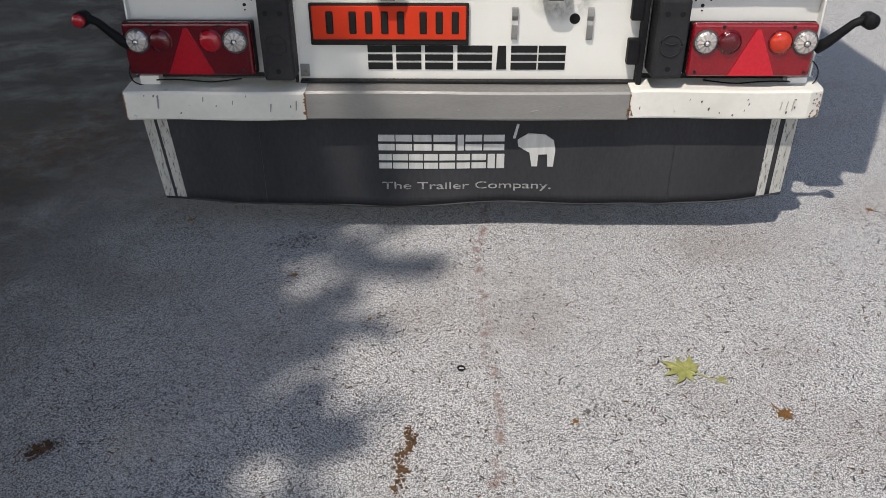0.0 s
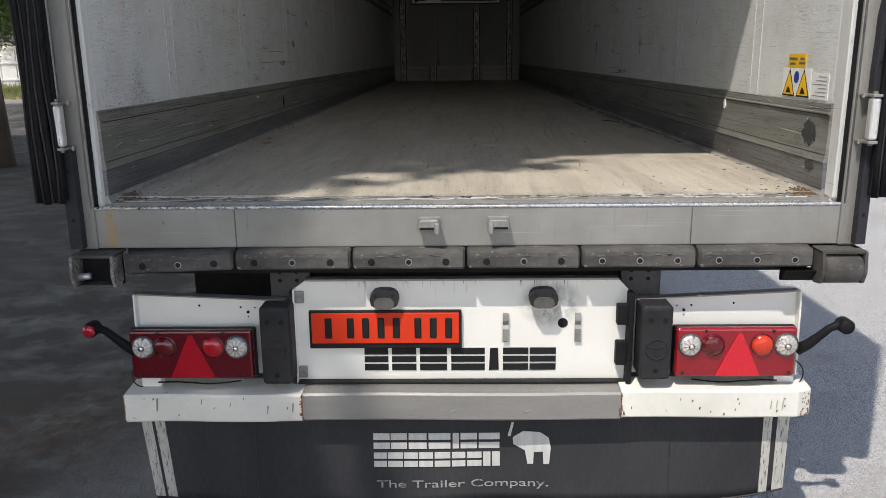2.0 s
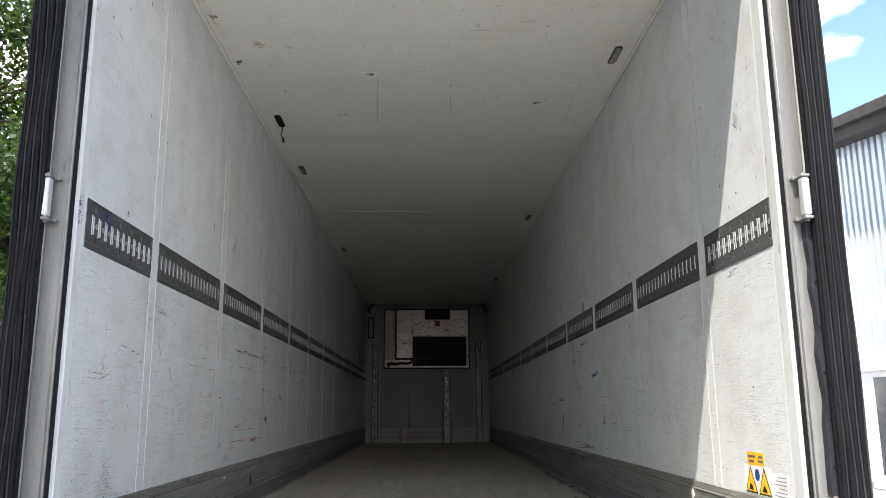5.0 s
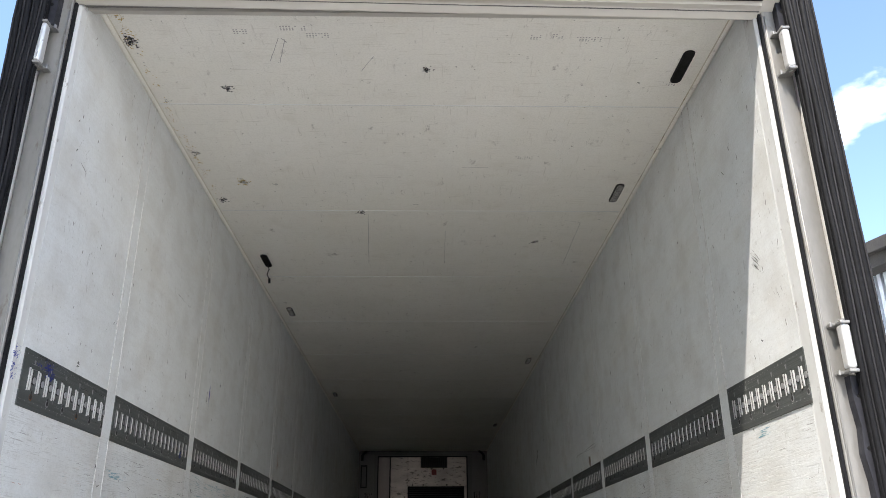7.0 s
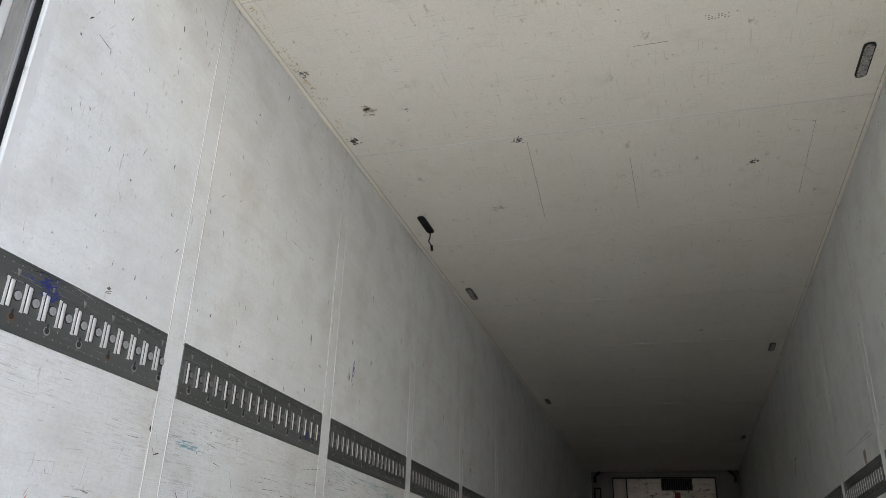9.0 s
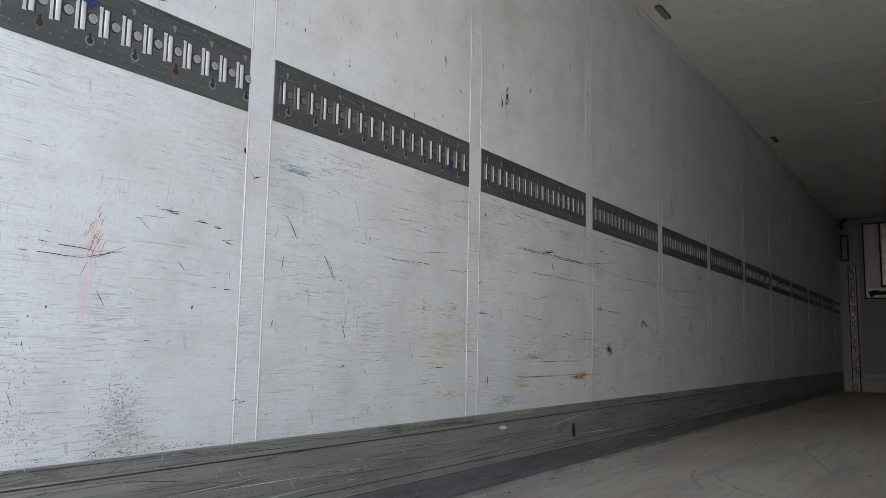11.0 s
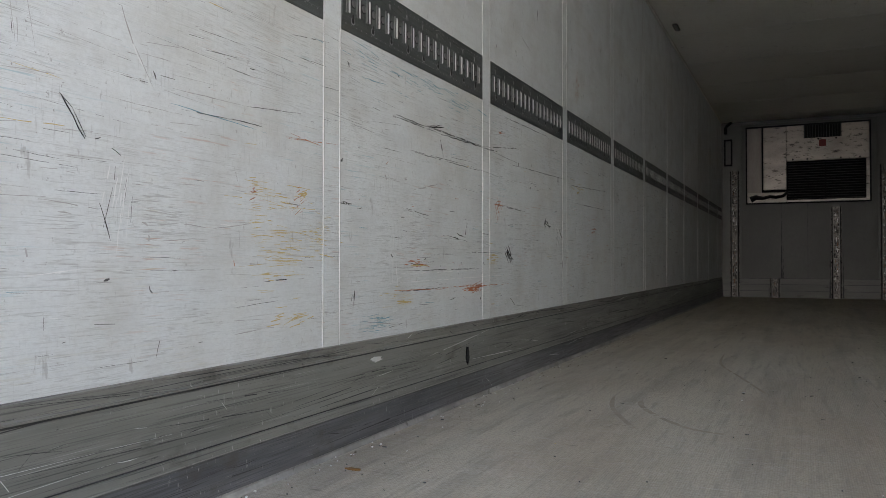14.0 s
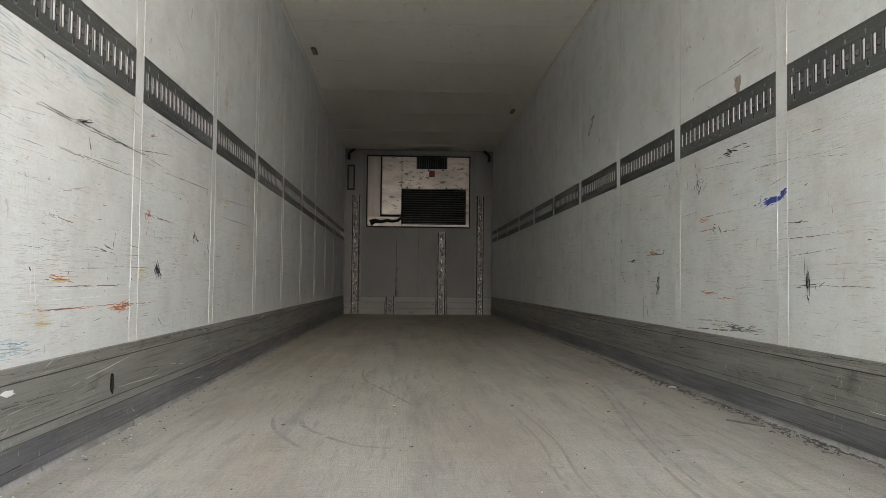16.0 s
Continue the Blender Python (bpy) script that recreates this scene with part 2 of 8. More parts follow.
def skirting(name, low, high, scars, metal=0.3):
    """Dull aluminium kick plate, scraped lengthwise, with dark scars, pale scratches and grime."""
    n = Nodes(name)
    col = n.mix(n.ramp(n.noise(1.0, 5, (1, 1.5, 16)), 0.3, 0.7), low, high)
    for st, lo, tint, amt, off in (((1, 1.6, 240), scars, (0.07, 0.07, 0.07), 0.7, 3), ((1, 4, 520), scars + 0.02, (0.05, 0.05, 0.05), 0.75, 8), ((1, 1.2, 90), scars + 0.04, (0.12, 0.115, 0.105), 0.55, 5),
                                   ((1, 2, 330), 0.645, (0.62, 0.62, 0.60), 0.6, 11), ((1, 9, 600), 0.655, (0.7, 0.7, 0.68), 0.5, 14)):
        zone = n.ramp(n.noise(3.0, 5, (1, 0.7, 3.5), 0.6, (off, 1, off)), 0.38, 0.6, 0.1, 1.0)
        col = n.mix(n.math('MULTIPLY', zone, n.ramp(n.noise(1.0, 4, st, 0.6, (off, off * 1.7, off * 0.6)), lo, lo + 0.06, 0, amt)), col, tint)
    col = n.mix(n.ramp(n.noise(7, 7, (1, 0.6, 1.4), 0.65, (1, 8, 1)), 0.58, 0.68, 0, 0.6), col, (0.10, 0.09, 0.075))
    nick = n.math('MULTIPLY', n.ramp(n.noise(1.0, 3, (1, 150, 34), 0.6, (6, 2, 9)), 0.665, 0.70, 0, 0.7), n.ramp(n.noise(2.2, 3, (1, 1, 1), 0.5, (8, 2, 2)), 0.45, 0.6))
    col = n.mix(nick, col, (0.55, 0.55, 0.53))
    col = n.mix(n.ramp(n.noise(45, 5, (1, 0.7, 1), 0.7, (4, 2, 6)), 0.66, 0.72, 0, 0.7), col, (0.04, 0.04, 0.038))
    return n.done(col, n.ramp(n.noise(1.0, 4, (1, 3, 140)), 0.3, 0.7, 0.36, 0.56), metal, n.noise(1.0, 4, (1, 5, 220)), 0.0012)


def asphalt():
    """Bleached, open-grained asphalt: pale chippings of two sizes with dark gaps, stains, a brown heap and painted tree
    shade.
    """
    n = Nodes("asphalt")
    v, w = n.cells(315), n.cells(600)
    big, small = n.t.nodes.new("ShaderNodeSeparateColor"), n.t.nodes.new("ShaderNodeSeparateColor")
    n.link(v.outputs["Color"], big.inputs[0])
    n.link(w.outputs["Color"], small.inputs[0])
    col = n.mix(big.outputs[0], (0.28, 0.28, 0.285), (0.86, 0.855, 0.85))
    col = n.mix(0.45, col, n.mix(small.outputs[0], (0.14, 0.14, 0.144), (0.90, 0.895, 0.89)))
    gap = n.ramp(v.outputs["Distance"], 0.50, 0.68, 0, 0.88)
    col = n.mix(gap, col, (0.05, 0.05, 0.053))
    col = n.mix(n.ramp(big.outputs[1], 0.90, 0.93, 0, 0.9), col, (0.04, 0.039, 0.038))
    col = n.mix(n.ramp(big.outputs[2], 0.93, 0.97, 0, 0.8), col, (0.80, 0.79, 0.77))
    col = n.mix(n.ramp(n.noise(0.7, 6), 0.35, 0.7, 0, 0.3), col, (0.42, 0.41, 0.41))
    col = n.mix(n.ramp(n.noise(1.7, 6, offset=(4, 2, 0)), 0.52, 0.75, 0, 0.5), col, (0.22, 0.185, 0.165))
    # Tree shade on the left yard, multiplied into the asphalt colour.
    tree_shade = n.math('MULTIPLY', n.ramp(n.axis(0), -1.9, -0.7, 1, 0), n.ramp(n.noise(2.6, 7, (1, 1, 1), 0.65, (1, 4, 0)), 0.30, 0.54, 0.5, 0.96))
    tree_shade = n.math('MAXIMUM', tree_shade, n.math('MULTIPLY', n.ramp(n.axis(0), -3.4, -2.0, 1, 0), n.ramp(n.noise(1.4, 7, (1, 1, 1), 0.65, (5, 4, 0)), 0.3, 0.6, 0.72, 0.97)))
    col = n.mix(tree_shade, col, n.mix(1.0, col, (0.115, 0.106, 0.098), 'MULTIPLY'))
    dx, dy = n.math('ADD', n.axis(0), 1.95), n.math('MULTIPLY', n.math('ADD', n.axis(1), -0.85), 0.8)
    heap = n.ramp(n.math('SQRT', n.math('ADD', n.math('MULTIPLY', dx, dx), n.math('MULTIPLY', dy, dy)), 0), 0.1, 0.62, 1, 0)
    col = n.mix(n.math('MULTIPLY', heap, n.ramp(n.noise(9, 7, (1, 1, 1), 0.7, (3, 1, 0)), 0.42, 0.62, 0, 0.95)), col, (0.085, 0.048, 0.026))
    grit = n.ramp(n.noise(60, 5, (1, 1, 1), 0.7, (5, 5, 0)), 0.60, 0.68, 0, 0.7)
    col = n.mix(n.math('MULTIPLY', grit, n.ramp(n.noise(1.2, 4, (1, 1, 1), 0.6, (8, 8, 0)), 0.4, 0.6)), col, (0.10, 0.085, 0.07))
    wander = n.ramp(n.noise(1.3, 3), 0, 1, -0.15, 0.04)
    band = n.ramp(n.math('ABSOLUTE', n.math('ADD', n.axis(0), wander), 0), 0.0, 0.030, 1, 0)
    col = n.mix(n.math('MULTIPLY', band, n.ramp(n.noise(26, 6), 0.46, 0.60, 0, 0.8)), col, (0.20, 0.115, 0.08))
    col = n.mix(n.ramp(n.noise(7, 9, (1, 1, 1), 0.75, (2, 9, 0)), 0.68, 0.74, 0, 0.7), col, (0.10, 0.07, 0.05))
    height = n.math('SUBTRACT', n.math('MULTIPLY', big.outputs[0], 0.5), v.outputs["Distance"])
    return n.done(col, 0.85, 0.0, height, 0.0045)


def sill_steel():
    """Grey painted sill with an ochre water stain near its corner, fine scratches and grime."""
    n = Nodes("sill_steel")
    col = n.mix(n.ramp(n.noise(3, 6, (1, 1, 0.6)), 0.3, 0.7), (0.205, 0.202, 0.19), (0.315, 0.311, 0.295))
    col = n.mix(n.ramp(n.noise(1.0, 4, (2.5, 1, 180), 0.6), 0.60, 0.70, 0, 0.25), col, (0.55, 0.54, 0.52))
    col = n.mix(n.ramp(n.noise(5, 7, (0.6, 1, 1.2), 0.65, (8, 1, 3)), 0.5, 0.7, 0, 0.5), col, (0.20, 0.18, 0.16))
    col = n.mix(n.ramp(n.noise(1.0, 5, (60, 1, 5), 0.6, (2, 3, 1)), 0.6, 0.72, 0, 0.45), col, (0.17, 0.155, 0.14))
    run = n.ramp(n.math('ABSOLUTE', n.math('ADD', n.axis(0), n.ramp(n.noise(9, 3), 0, 1, 1.196, 1.22)), 0), 0.004, 0.022, 1, 0)
    col = n.mix(n.math('MULTIPLY', run, n.ramp(n.noise(1.0, 5, (60, 1, 14)), 0.3, 0.6, 0.35, 0.9)), col, (0.36, 0.24, 0.10))
    col = n.mix(n.ramp(n.noise(30, 7, (1, 1, 1), 0.7, (5, 5, 5)), 0.67, 0.72, 0, 0.8), col, (0.08, 0.07, 0.06))
    return n.done(col, n.ramp(n.noise(8, 4), 0.3, 0.7, 0.3, 0.55), 0.25, n.noise(60, 3), 0.0008)


def sooty_panel():
    """White paint with soot blown round one lamp and oil runs under the top edge."""
    n = Nodes("sooty_panel_paint")
    col = n.mix(n.ramp(n.noise(2.5, 5), 0.3, 0.7), (0.68, 0.67, 0.625), (0.77, 0.76, 0.715))
    dx, dz = n.math('ADD', n.axis(0), -0.30), n.math('ADD', n.axis(2), -0.297)
    r = n.math('SQRT', n.math('ADD', n.math('MULTIPLY', dx, dx), n.math('MULTIPLY', n.math('MULTIPLY', dz, dz), 1.6)), 0)
    soot = n.math('MULTIPLY', n.ramp(r, 0.035, 0.12, 1, 0), n.ramp(n.noise(22, 7, (1, 1, 0.7), 0.65), 0.36, 0.62, 0.0, 0.95))
    col = n.mix(soot, col, (0.045, 0.043, 0.04))
    runs = n.math('MULTIPLY', n.ramp(n.axis(2), 0.30, 0.388, 0, 1), n.ramp(n.noise(1.0, 5, (95, 1, 9), 0.6, (3, 1, 1)), 0.56, 0.66, 0, 0.85))
    zone = n.ramp(n.noise(5, 3, (1, 1, 0.1), 0.5, (2, 2, 2)), 0.48, 0.62, 0, 1)
    col = n.mix(n.math('MULTIPLY', runs, zone), col, (0.06, 0.058, 0.054))
    col = n.mix(n.ramp(n.axis(2), 0.006, 0.03, 0.35, 0), col, (0.45, 0.37, 0.24))
    col = n.mix(n.ramp(n.noise(26, 7, (1, 1, 1), 0.7, (6, 6, 1)), 0.68, 0.74, 0, 0.7), col, (0.22, 0.18, 0.14))
    return n.done(col, 0.42, 0.0, n.noise(40, 3), 0.0005)


def leafage(name, a, b):
    n = Nodes(name)
    g = n.t.nodes.new("ShaderNodeNewGeometry")
    col = n.mix(g.outputs["Random Per Island"], a, b)
    out = n.t.nodes["Material Output"]
    tr = n.t.nodes.new("ShaderNodeBsdfTranslucent")
    mx = n.t.nodes.new("ShaderNodeMixShader")
    mx.inputs[0].default_value = 0.35
    n.link(n.mix(0.5, col, (0.16, 0.22, 0.03)), tr.inputs[0])
    n.link(n.b.outputs[0], mx.inputs[1])
    n.link(tr.outputs[0], mx.inputs[2])
    n.link(mx.outputs[0], out.inputs[0])
    return n.done(col, 0.5)


def glassy(name, col, rough=0.12):
    n = Nodes(name)
    n.b.inputs["Coat Weight"].default_value = 0.3
    n.b.inputs["Coat Roughness"].default_value = 0.05
    return n.done(n.mix(n.ramp(n.noise(90, 3), 0.35, 0.7, 0, 0.35), col, tuple(c * 0.6 for c in col)), rough, 0.0, n.cells(180).outputs["Distance"], 0.001)


def faceted(name):
    """Clear lens over a faceted reflector."""
    n = Nodes(name)
    v = n.cells(130)
    g = n.t.nodes.new("ShaderNodeSeparateColor")
    n.link(v.outputs["Color"], g.inputs[0])
    n.b.inputs["Coat Weight"].default_value = 0.7
    return n.done(n.mix(g.outputs[0], (0.20, 0.19, 0.185), (0.72, 0.70, 0.68)), 0.2, 0.35, v.outputs["Distance"], 0.003)


LINING, CEIL, DECK, ASPHALT = wall_lining(), ceiling_lining(), deck(), asphalt()
KICK = skirting("kick_plate", (0.190, 0.192, 0.174), (0.290, 0.290, 0.266), 0.57)
SILL, PANEL = sill_steel(), sooty_panel()
STEEL = worn("frame_steel", (0.30, 0.29, 0.272), (0.19, 0.184, 0.173), 0.42, 0.25, 3.0, 55, (0.15, 0.128, 0.105), 0.60, (1.6, 1, 0.5))
ALU = worn("aluminium", (0.58, 0.58, 0.57), (0.36, 0.36, 0.355), 0.38, 0.6, 9, 90, (0.12, 0.115, 0.11), 0.60, (1, 1, 0.4))
HINGE = worn("hinge_aluminium", (0.72, 0.72, 0.71), (0.55, 0.55, 0.545), 0.36, 0.45, 9, 90, (0.10, 0.095, 0.09), 0.63, (1, 1, 0.4))
BRIGHT = worn("bright_edge", (0.85, 0.85, 0.84), (0.7, 0.7, 0.7), 0.28, 0.9, 6, 90)
WHITE = worn("white_paint", (0.78, 0.77, 0.74), (0.69, 0.68, 0.65), 0.42, 0.0, 2.5, 40, (0.30, 0.26, 0.20), 0.68)
BUMPER_WHITE = worn("chipped_white_paint", (0.73, 0.715, 0.66), (0.57, 0.555, 0.50), 0.5, 0.0, 3, 50, (0.10, 0.085, 0.07), 0.645)
BUMPER_STEEL = worn("bare_steel", (0.30, 0.29, 0.275), (0.22, 0.215, 0.205), 0.5, 0.4, 2, 70, (0.13, 0.11, 0.09), 0.66, (1, 1, 5))
RUBBER = worn("black_rubber", (0.013, 0.013, 0.015), (0.006, 0.006, 0.007), 0.62, 0.0, 6, 60, (0.09, 0.088, 0.085), 0.70)
BUFFER = worn("dusty_rubber", (0.125, 0.120, 0.114), (0.045, 0.043, 0.041), 0.85, 0.0, 9, 70, (0.22, 0.212, 0.20), 0.60, (0.7, 1, 1), 0.002)
PLASTIC = worn("grey_plastic", (0.038, 0.038, 0.041), (0.018, 0.018, 0.020), 0.55, 0.0, 6, 80, (0.13, 0.13, 0.13), 0.69)
FLAP = worn("flap_rubber", (0.046, 0.047, 0.051), (0.024, 0.0245, 0.028), 0.72, 0.0, 1.6, 70, (0.10, 0.098, 0.095), 0.655, (1.4, 1, 0.5))
# The deepest red also paints shade onto the left lens; round lenses share it.
RED_LENS, DEEP_SHADED_RED, ORANGE_LENS = glassy("red_lens", (0.36, 0.007, 0.016)), glassy("deep_shaded_red_lens", (0.10, 0.004, 0.008)), glassy("orange_red_lens", (0.55, 0.035, 0.01))
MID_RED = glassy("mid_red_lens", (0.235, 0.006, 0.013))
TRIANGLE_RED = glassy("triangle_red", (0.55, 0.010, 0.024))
FLUTE, FLUTE_DARK = glassy("bright_flute", (0.50, 0.46, 0.43), 0.25), glassy("dark_flute", (0.36, 0.325, 0.305), 0.25)
CLEAR = faceted("clear_lens")
PLATE_RED = worn("plate_red", (0.62, 0.045, 0.015), (0.54, 0.036, 0.012), 0.5, 0.0, 5, 60)
BLACK = worn("black_paint", (0.02, 0.02, 0.021), (0.012, 0.012, 0.012), 0.5, 0.0, 6, 60)
DARK = worn("chassis_black", (0.018, 0.018, 0.018), (0.010, 0.010, 0.010), 0.8, 0.0, 4, 40)
RAIL = skirting("rail_zinc", (0.070, 0.077, 0.073), (0.105, 0.113, 0.109), 0.60, 0.25)
RAIL_BAR = worn("rail_bar_zinc", (0.74, 0.74, 0.73), (0.54, 0.54, 0.535), 0.38, 0.3, 20, 90)
RAIL_DISC = worn("rail_disc_zinc", (0.40, 0.405, 0.41), (0.28, 0.285, 0.29), 0.45, 0.2, 40, 120)
RAIL_LIP = worn("rail_lip_zinc", (0.20, 0.20, 0.197), (0.13, 0.13, 0.128), 0.45, 0.3, 20, 90)
SLOT = worn("slot_dark", (0.03, 0.03, 0.03), (0.02, 0.02, 0.02), 0.7)
HOLE = worn("hole_backing", (0.31, 0.31, 0.31), (0.20, 0.20, 0.20), 0.6, 0.1, 30)
SIDE_GREY = worn("bulkhead_side_grey", (0.205, 0.196, 0.185), (0.148, 0.141, 0.133), 0.5, 0.0, 1.5, 40, (0.12, 0.105, 0.09), 0.64, (1, 1, 0.5))
FRONT = worn("front_panel_grey", (0.168, 0.160, 0.150), (0.122, 0.116, 0.108), 0.5, 0.0, 1.5, 40, (0.13, 0.115, 0.10), 0.63, (1, 1, 0.5))
STAINLESS = worn("stained_stainless", (0.66, 0.59, 0.53), (0.32, 0.27, 0.24), 0.35, 0.3, 1.8, 40, (0.03, 0.025, 0.022), 0.56, (1, 1, 2.8))
COLUMN = worn("pale_unit_column", (0.40, 0.345, 0.31), (0.23, 0.195, 0.178), 0.4, 0.2, 1.2, 40, (0.10, 0.085, 0.075), 0.66, (3, 1, 0.4))
RIDGE = worn("worn_ridge", (0.48, 0.465, 0.43), (0.24, 0.235, 0.22), 0.4, 0.6, 5, 60, (0.10, 0.095, 0.09), 0.58, (1, 0.4, 1))
TORN = worn("torn_patch", (0.42, 0.36, 0.31), (0.24, 0.195, 0.165), 0.8, 0, 25, 120, (0.72, 0.71, 0.69), 0.60)
SLOGAN_INK = worn("worn_slogan_ink", (0.36, 0.36, 0.35), (0.24, 0.24, 0.235), 0.7, 0, 10, 60, (0.05, 0.05, 0.052), 0.52)
HEADER = worn("cream_header_paint", (0.56, 0.54, 0.49), (0.46, 0.44, 0.395), 0.5, 0, 2, 40, (0.27, 0.235, 0.19), 0.66, (0.4, 1, 1))
KICK_BAND = worn("bulkhead_kick_band", (0.245, 0.234, 0.22), (0.155, 0.148, 0.139), 0.5, 0.1, 2, 50, (0.10, 0.09, 0.08), 0.60, (0.5, 1, 2))
DARK_TAG = worn("dark_red_tag", (0.16, 0.018, 0.018), (0.10, 0.012, 0.012), 0.7)
WEARSTRIP = worn("worn_strip", (0.42, 0.38, 0.35), (0.10, 0.088, 0.078), 0.4, 0.3, 6, 60, (0.035, 0.028, 0.024), 0.47, (1.6, 1, 2.2))
YELLOW = worn("sticker_yellow", (0.80, 0.47, 0.01), (0.72, 0.42, 0.01), 0.5)
STICKER_WHITE = worn("sticker_white", (0.78, 0.78, 0.78), (0.68, 0.68, 0.68), 0.5, 0, 12, 70, (0.45, 0.44, 0.43), 0.66)
BLUE = worn("blue_mark", (0.02, 0.05, 0.30), (0.015, 0.03, 0.2), 0.6)
RUST = worn("rust", (0.24, 0.12, 0.055), (0.12, 0.06, 0.03), 0.85, 0, 14, 80)
OCHRE = worn("ochre_stain", (0.56, 0.44, 0.18), (0.52, 0.39, 0.17), 0.8, 0, 14, 80)
SCUFF = worn("scuff", (0.16, 0.155, 0.15), (0.07, 0.07, 0.07), 0.8, 0, 14, 80)
PALE = worn("pale_scrape", (0.8, 0.8, 0.79), (0.7, 0.7, 0.69), 0.6, 0, 14, 80)
CREAM = worn("cream_stripe", (0.50, 0.495, 0.46), (0.34, 0.335, 0.31), 0.6, 0.0, 6, 60, (0.06, 0.06, 0.06), 0.53, (4, 1, 0.8))
CORRUGATED = worn("corrugated_sheet", (0.56, 0.60, 0.65), (0.44, 0.48, 0.54), 0.4, 0.3, 0.6, 20)
FASCIA = worn("fascia", (0.055, 0.05, 0.045), (0.03, 0.027, 0.025), 0.85, 0.0, 2, 30)
WINDOW = glassy("dark_window", (0.02, 0.024, 0.028), 0.05)
BARK = worn("bark", (0.13, 0.10, 0.075), (0.06, 0.048, 0.038), 0.9, 0.0, 8, 40, None, 0.6, (1, 1, 0.3), 0.01)
GREEN = leafage("leaves", (0.025, 0.06, 0.012), (0.075, 0.13, 0.025))
DRY = leafage("dry_leaf", (0.30, 0.15, 0.04), (0.22, 0.10, 0.03))
FRESH = worn("fallen_leaf", (0.36, 0.35, 0.12), (0.20, 0.21, 0.06), 0.55, 0, 45, 200, (0.12, 0.09, 0.03), 0.64)
GRASS = leafage("grass", (0.10, 0.15, 0.03), (0.34, 0.29, 0.12))
EARTH = worn("dry_earth", (0.34, 0.27, 0.18), (0.22, 0.18, 0.12), 0.95, 0, 0.6, 12)
MASONRY = worn("grey_render", (0.36, 0.35, 0.34), (0.28, 0.27, 0.26), 0.9, 0, 0.8, 14)
DIRT = worn("dry_dirt", (0.17, 0.14, 0.105), (0.09, 0.075, 0.058), 0.9, 0, 12, 90)
KICK_TOP = skirting("kick_plate_edge", (0.205, 0.200, 0.180), (0.29, 0.285, 0.258), 0.56)
KICK_LOW = skirting("scuffed_kick_plate", (0.095, 0.099, 0.108), (0.215, 0.218, 0.228), 0.53)
COVE = worn("floor_cove", (0.27, 0.262, 0.245), (0.13, 0.126, 0.118), 0.7, 0, 5, 60, (0.09, 0.08, 0.07), 0.62, (1, 0.6, 1))
EDGE = worn("edge_liner", (0.60, 0.607, 0.60), (0.49, 0.492, 0.48), 0.5, 0.0, 6, 60, (0.20, 0.175, 0.145), 0.60, (1, 1, 0.5))
GASKET_LIP = worn("seal_lip", (0.06, 0.058, 0.062), (0.018, 0.0175, 0.019), 0.5, 0, 6, 60, (0.4, 0.4, 0.4), 0.72, (1, 1, 0.2))
GREYBLACK = worn("grey_black_paint", (0.06, 0.06, 0.062), (0.03, 0.03, 0.031), 0.6, 0, 6, 60)
FLAKED = worn("flaked_paint", (0.34, 0.33, 0.315), (0.07, 0.062, 0.055), 0.7, 0.1, 18, 80, (0.035, 0.03, 0.027), 0.50)
FAINT = worn("faint_scrape_and_shadow", (0.50, 0.49, 0.475), (0.34, 0.33, 0.32), 0.8, 0, 14, 80)
TEAL = worn("teal_mark", (0.22, 0.40, 0.45), (0.16, 0.30, 0.36), 0.7, 0, 14, 80)
PINK = worn("pink_mark", (0.70, 0.52, 0.57), (0.70, 0.60, 0.63), 0.7, 0, 14, 80)
SKID = worn("tyre_scuff", (0.41, 0.362, 0.30), (0.32, 0.28, 0.232), 0.8, 0, 14, 80)
SEAM = worn("stained_seam", (0.70, 0.67, 0.60), (0.54, 0.48, 0.38), 0.6, 0, 3, 50, (0.16, 0.12, 0.08), 0.58, (1, 0.6, 1))
PAINT_RUB = worn("orange_paint_rub", (0.50, 0.17, 0.07), (0.33, 0.11, 0.05), 0.7, 0, 14, 80)
BEAD_GREY = worn("worn_floor_bead", (0.40, 0.39, 0.37), (0.19, 0.184, 0.173), 0.5, 0, 7, 60, (0.14, 0.13, 0.12), 0.58)
BEAD = worn("sealant_bead", (0.79, 0.795, 0.78), (0.69, 0.695, 0.68), 0.5, 0, 8, 60, (0.35, 0.33, 0.30), 0.66, (1, 1, 0.3))
COVER = worn("dark_plastic_cover", (0.045, 0.046, 0.055), (0.022, 0.022, 0.027), 0.5, 0, 5, 60, (0.14, 0.14, 0.14), 0.68)
KEEPER = worn("dull_zinc", (0.34, 0.335, 0.325), (0.20, 0.198, 0.19), 0.45, 0.4, 14, 90, (0.09, 0.08, 0.07), 0.6)
MOSS = worn("plant_litter", (0.15, 0.075, 0.03), (0.05, 0.03, 0.015), 0.9, 0, 30, 90)

for mat in (RUBBER, FLAP, COVER, DARK, BLACK, GASKET_LIP, PLATE_RED, BUFFER, PLASTIC):
    mat.node_tree.nodes["Principled BSDF"].inputs["Specular IOR Level"].default_value = 0.14


# ---- building helpers ----
BASE = {}


def mesh_of(name, bm, materials, shift=(0, 0, 0), smooth=False):
    me = bpy.data.meshes.new(name)
    bmesh.ops.recalc_face_normals(bm, faces=bm.faces)
    bm.to_mesh(me)
    bm.free()
    me.transform(Matrix.Translation(-Vector(shift)))
    for m in (materials if isinstance(materials, (list, tuple)) else [materials]):
        me.materials.append(m)
    if smooth:
        me.shade_smooth()
    return me


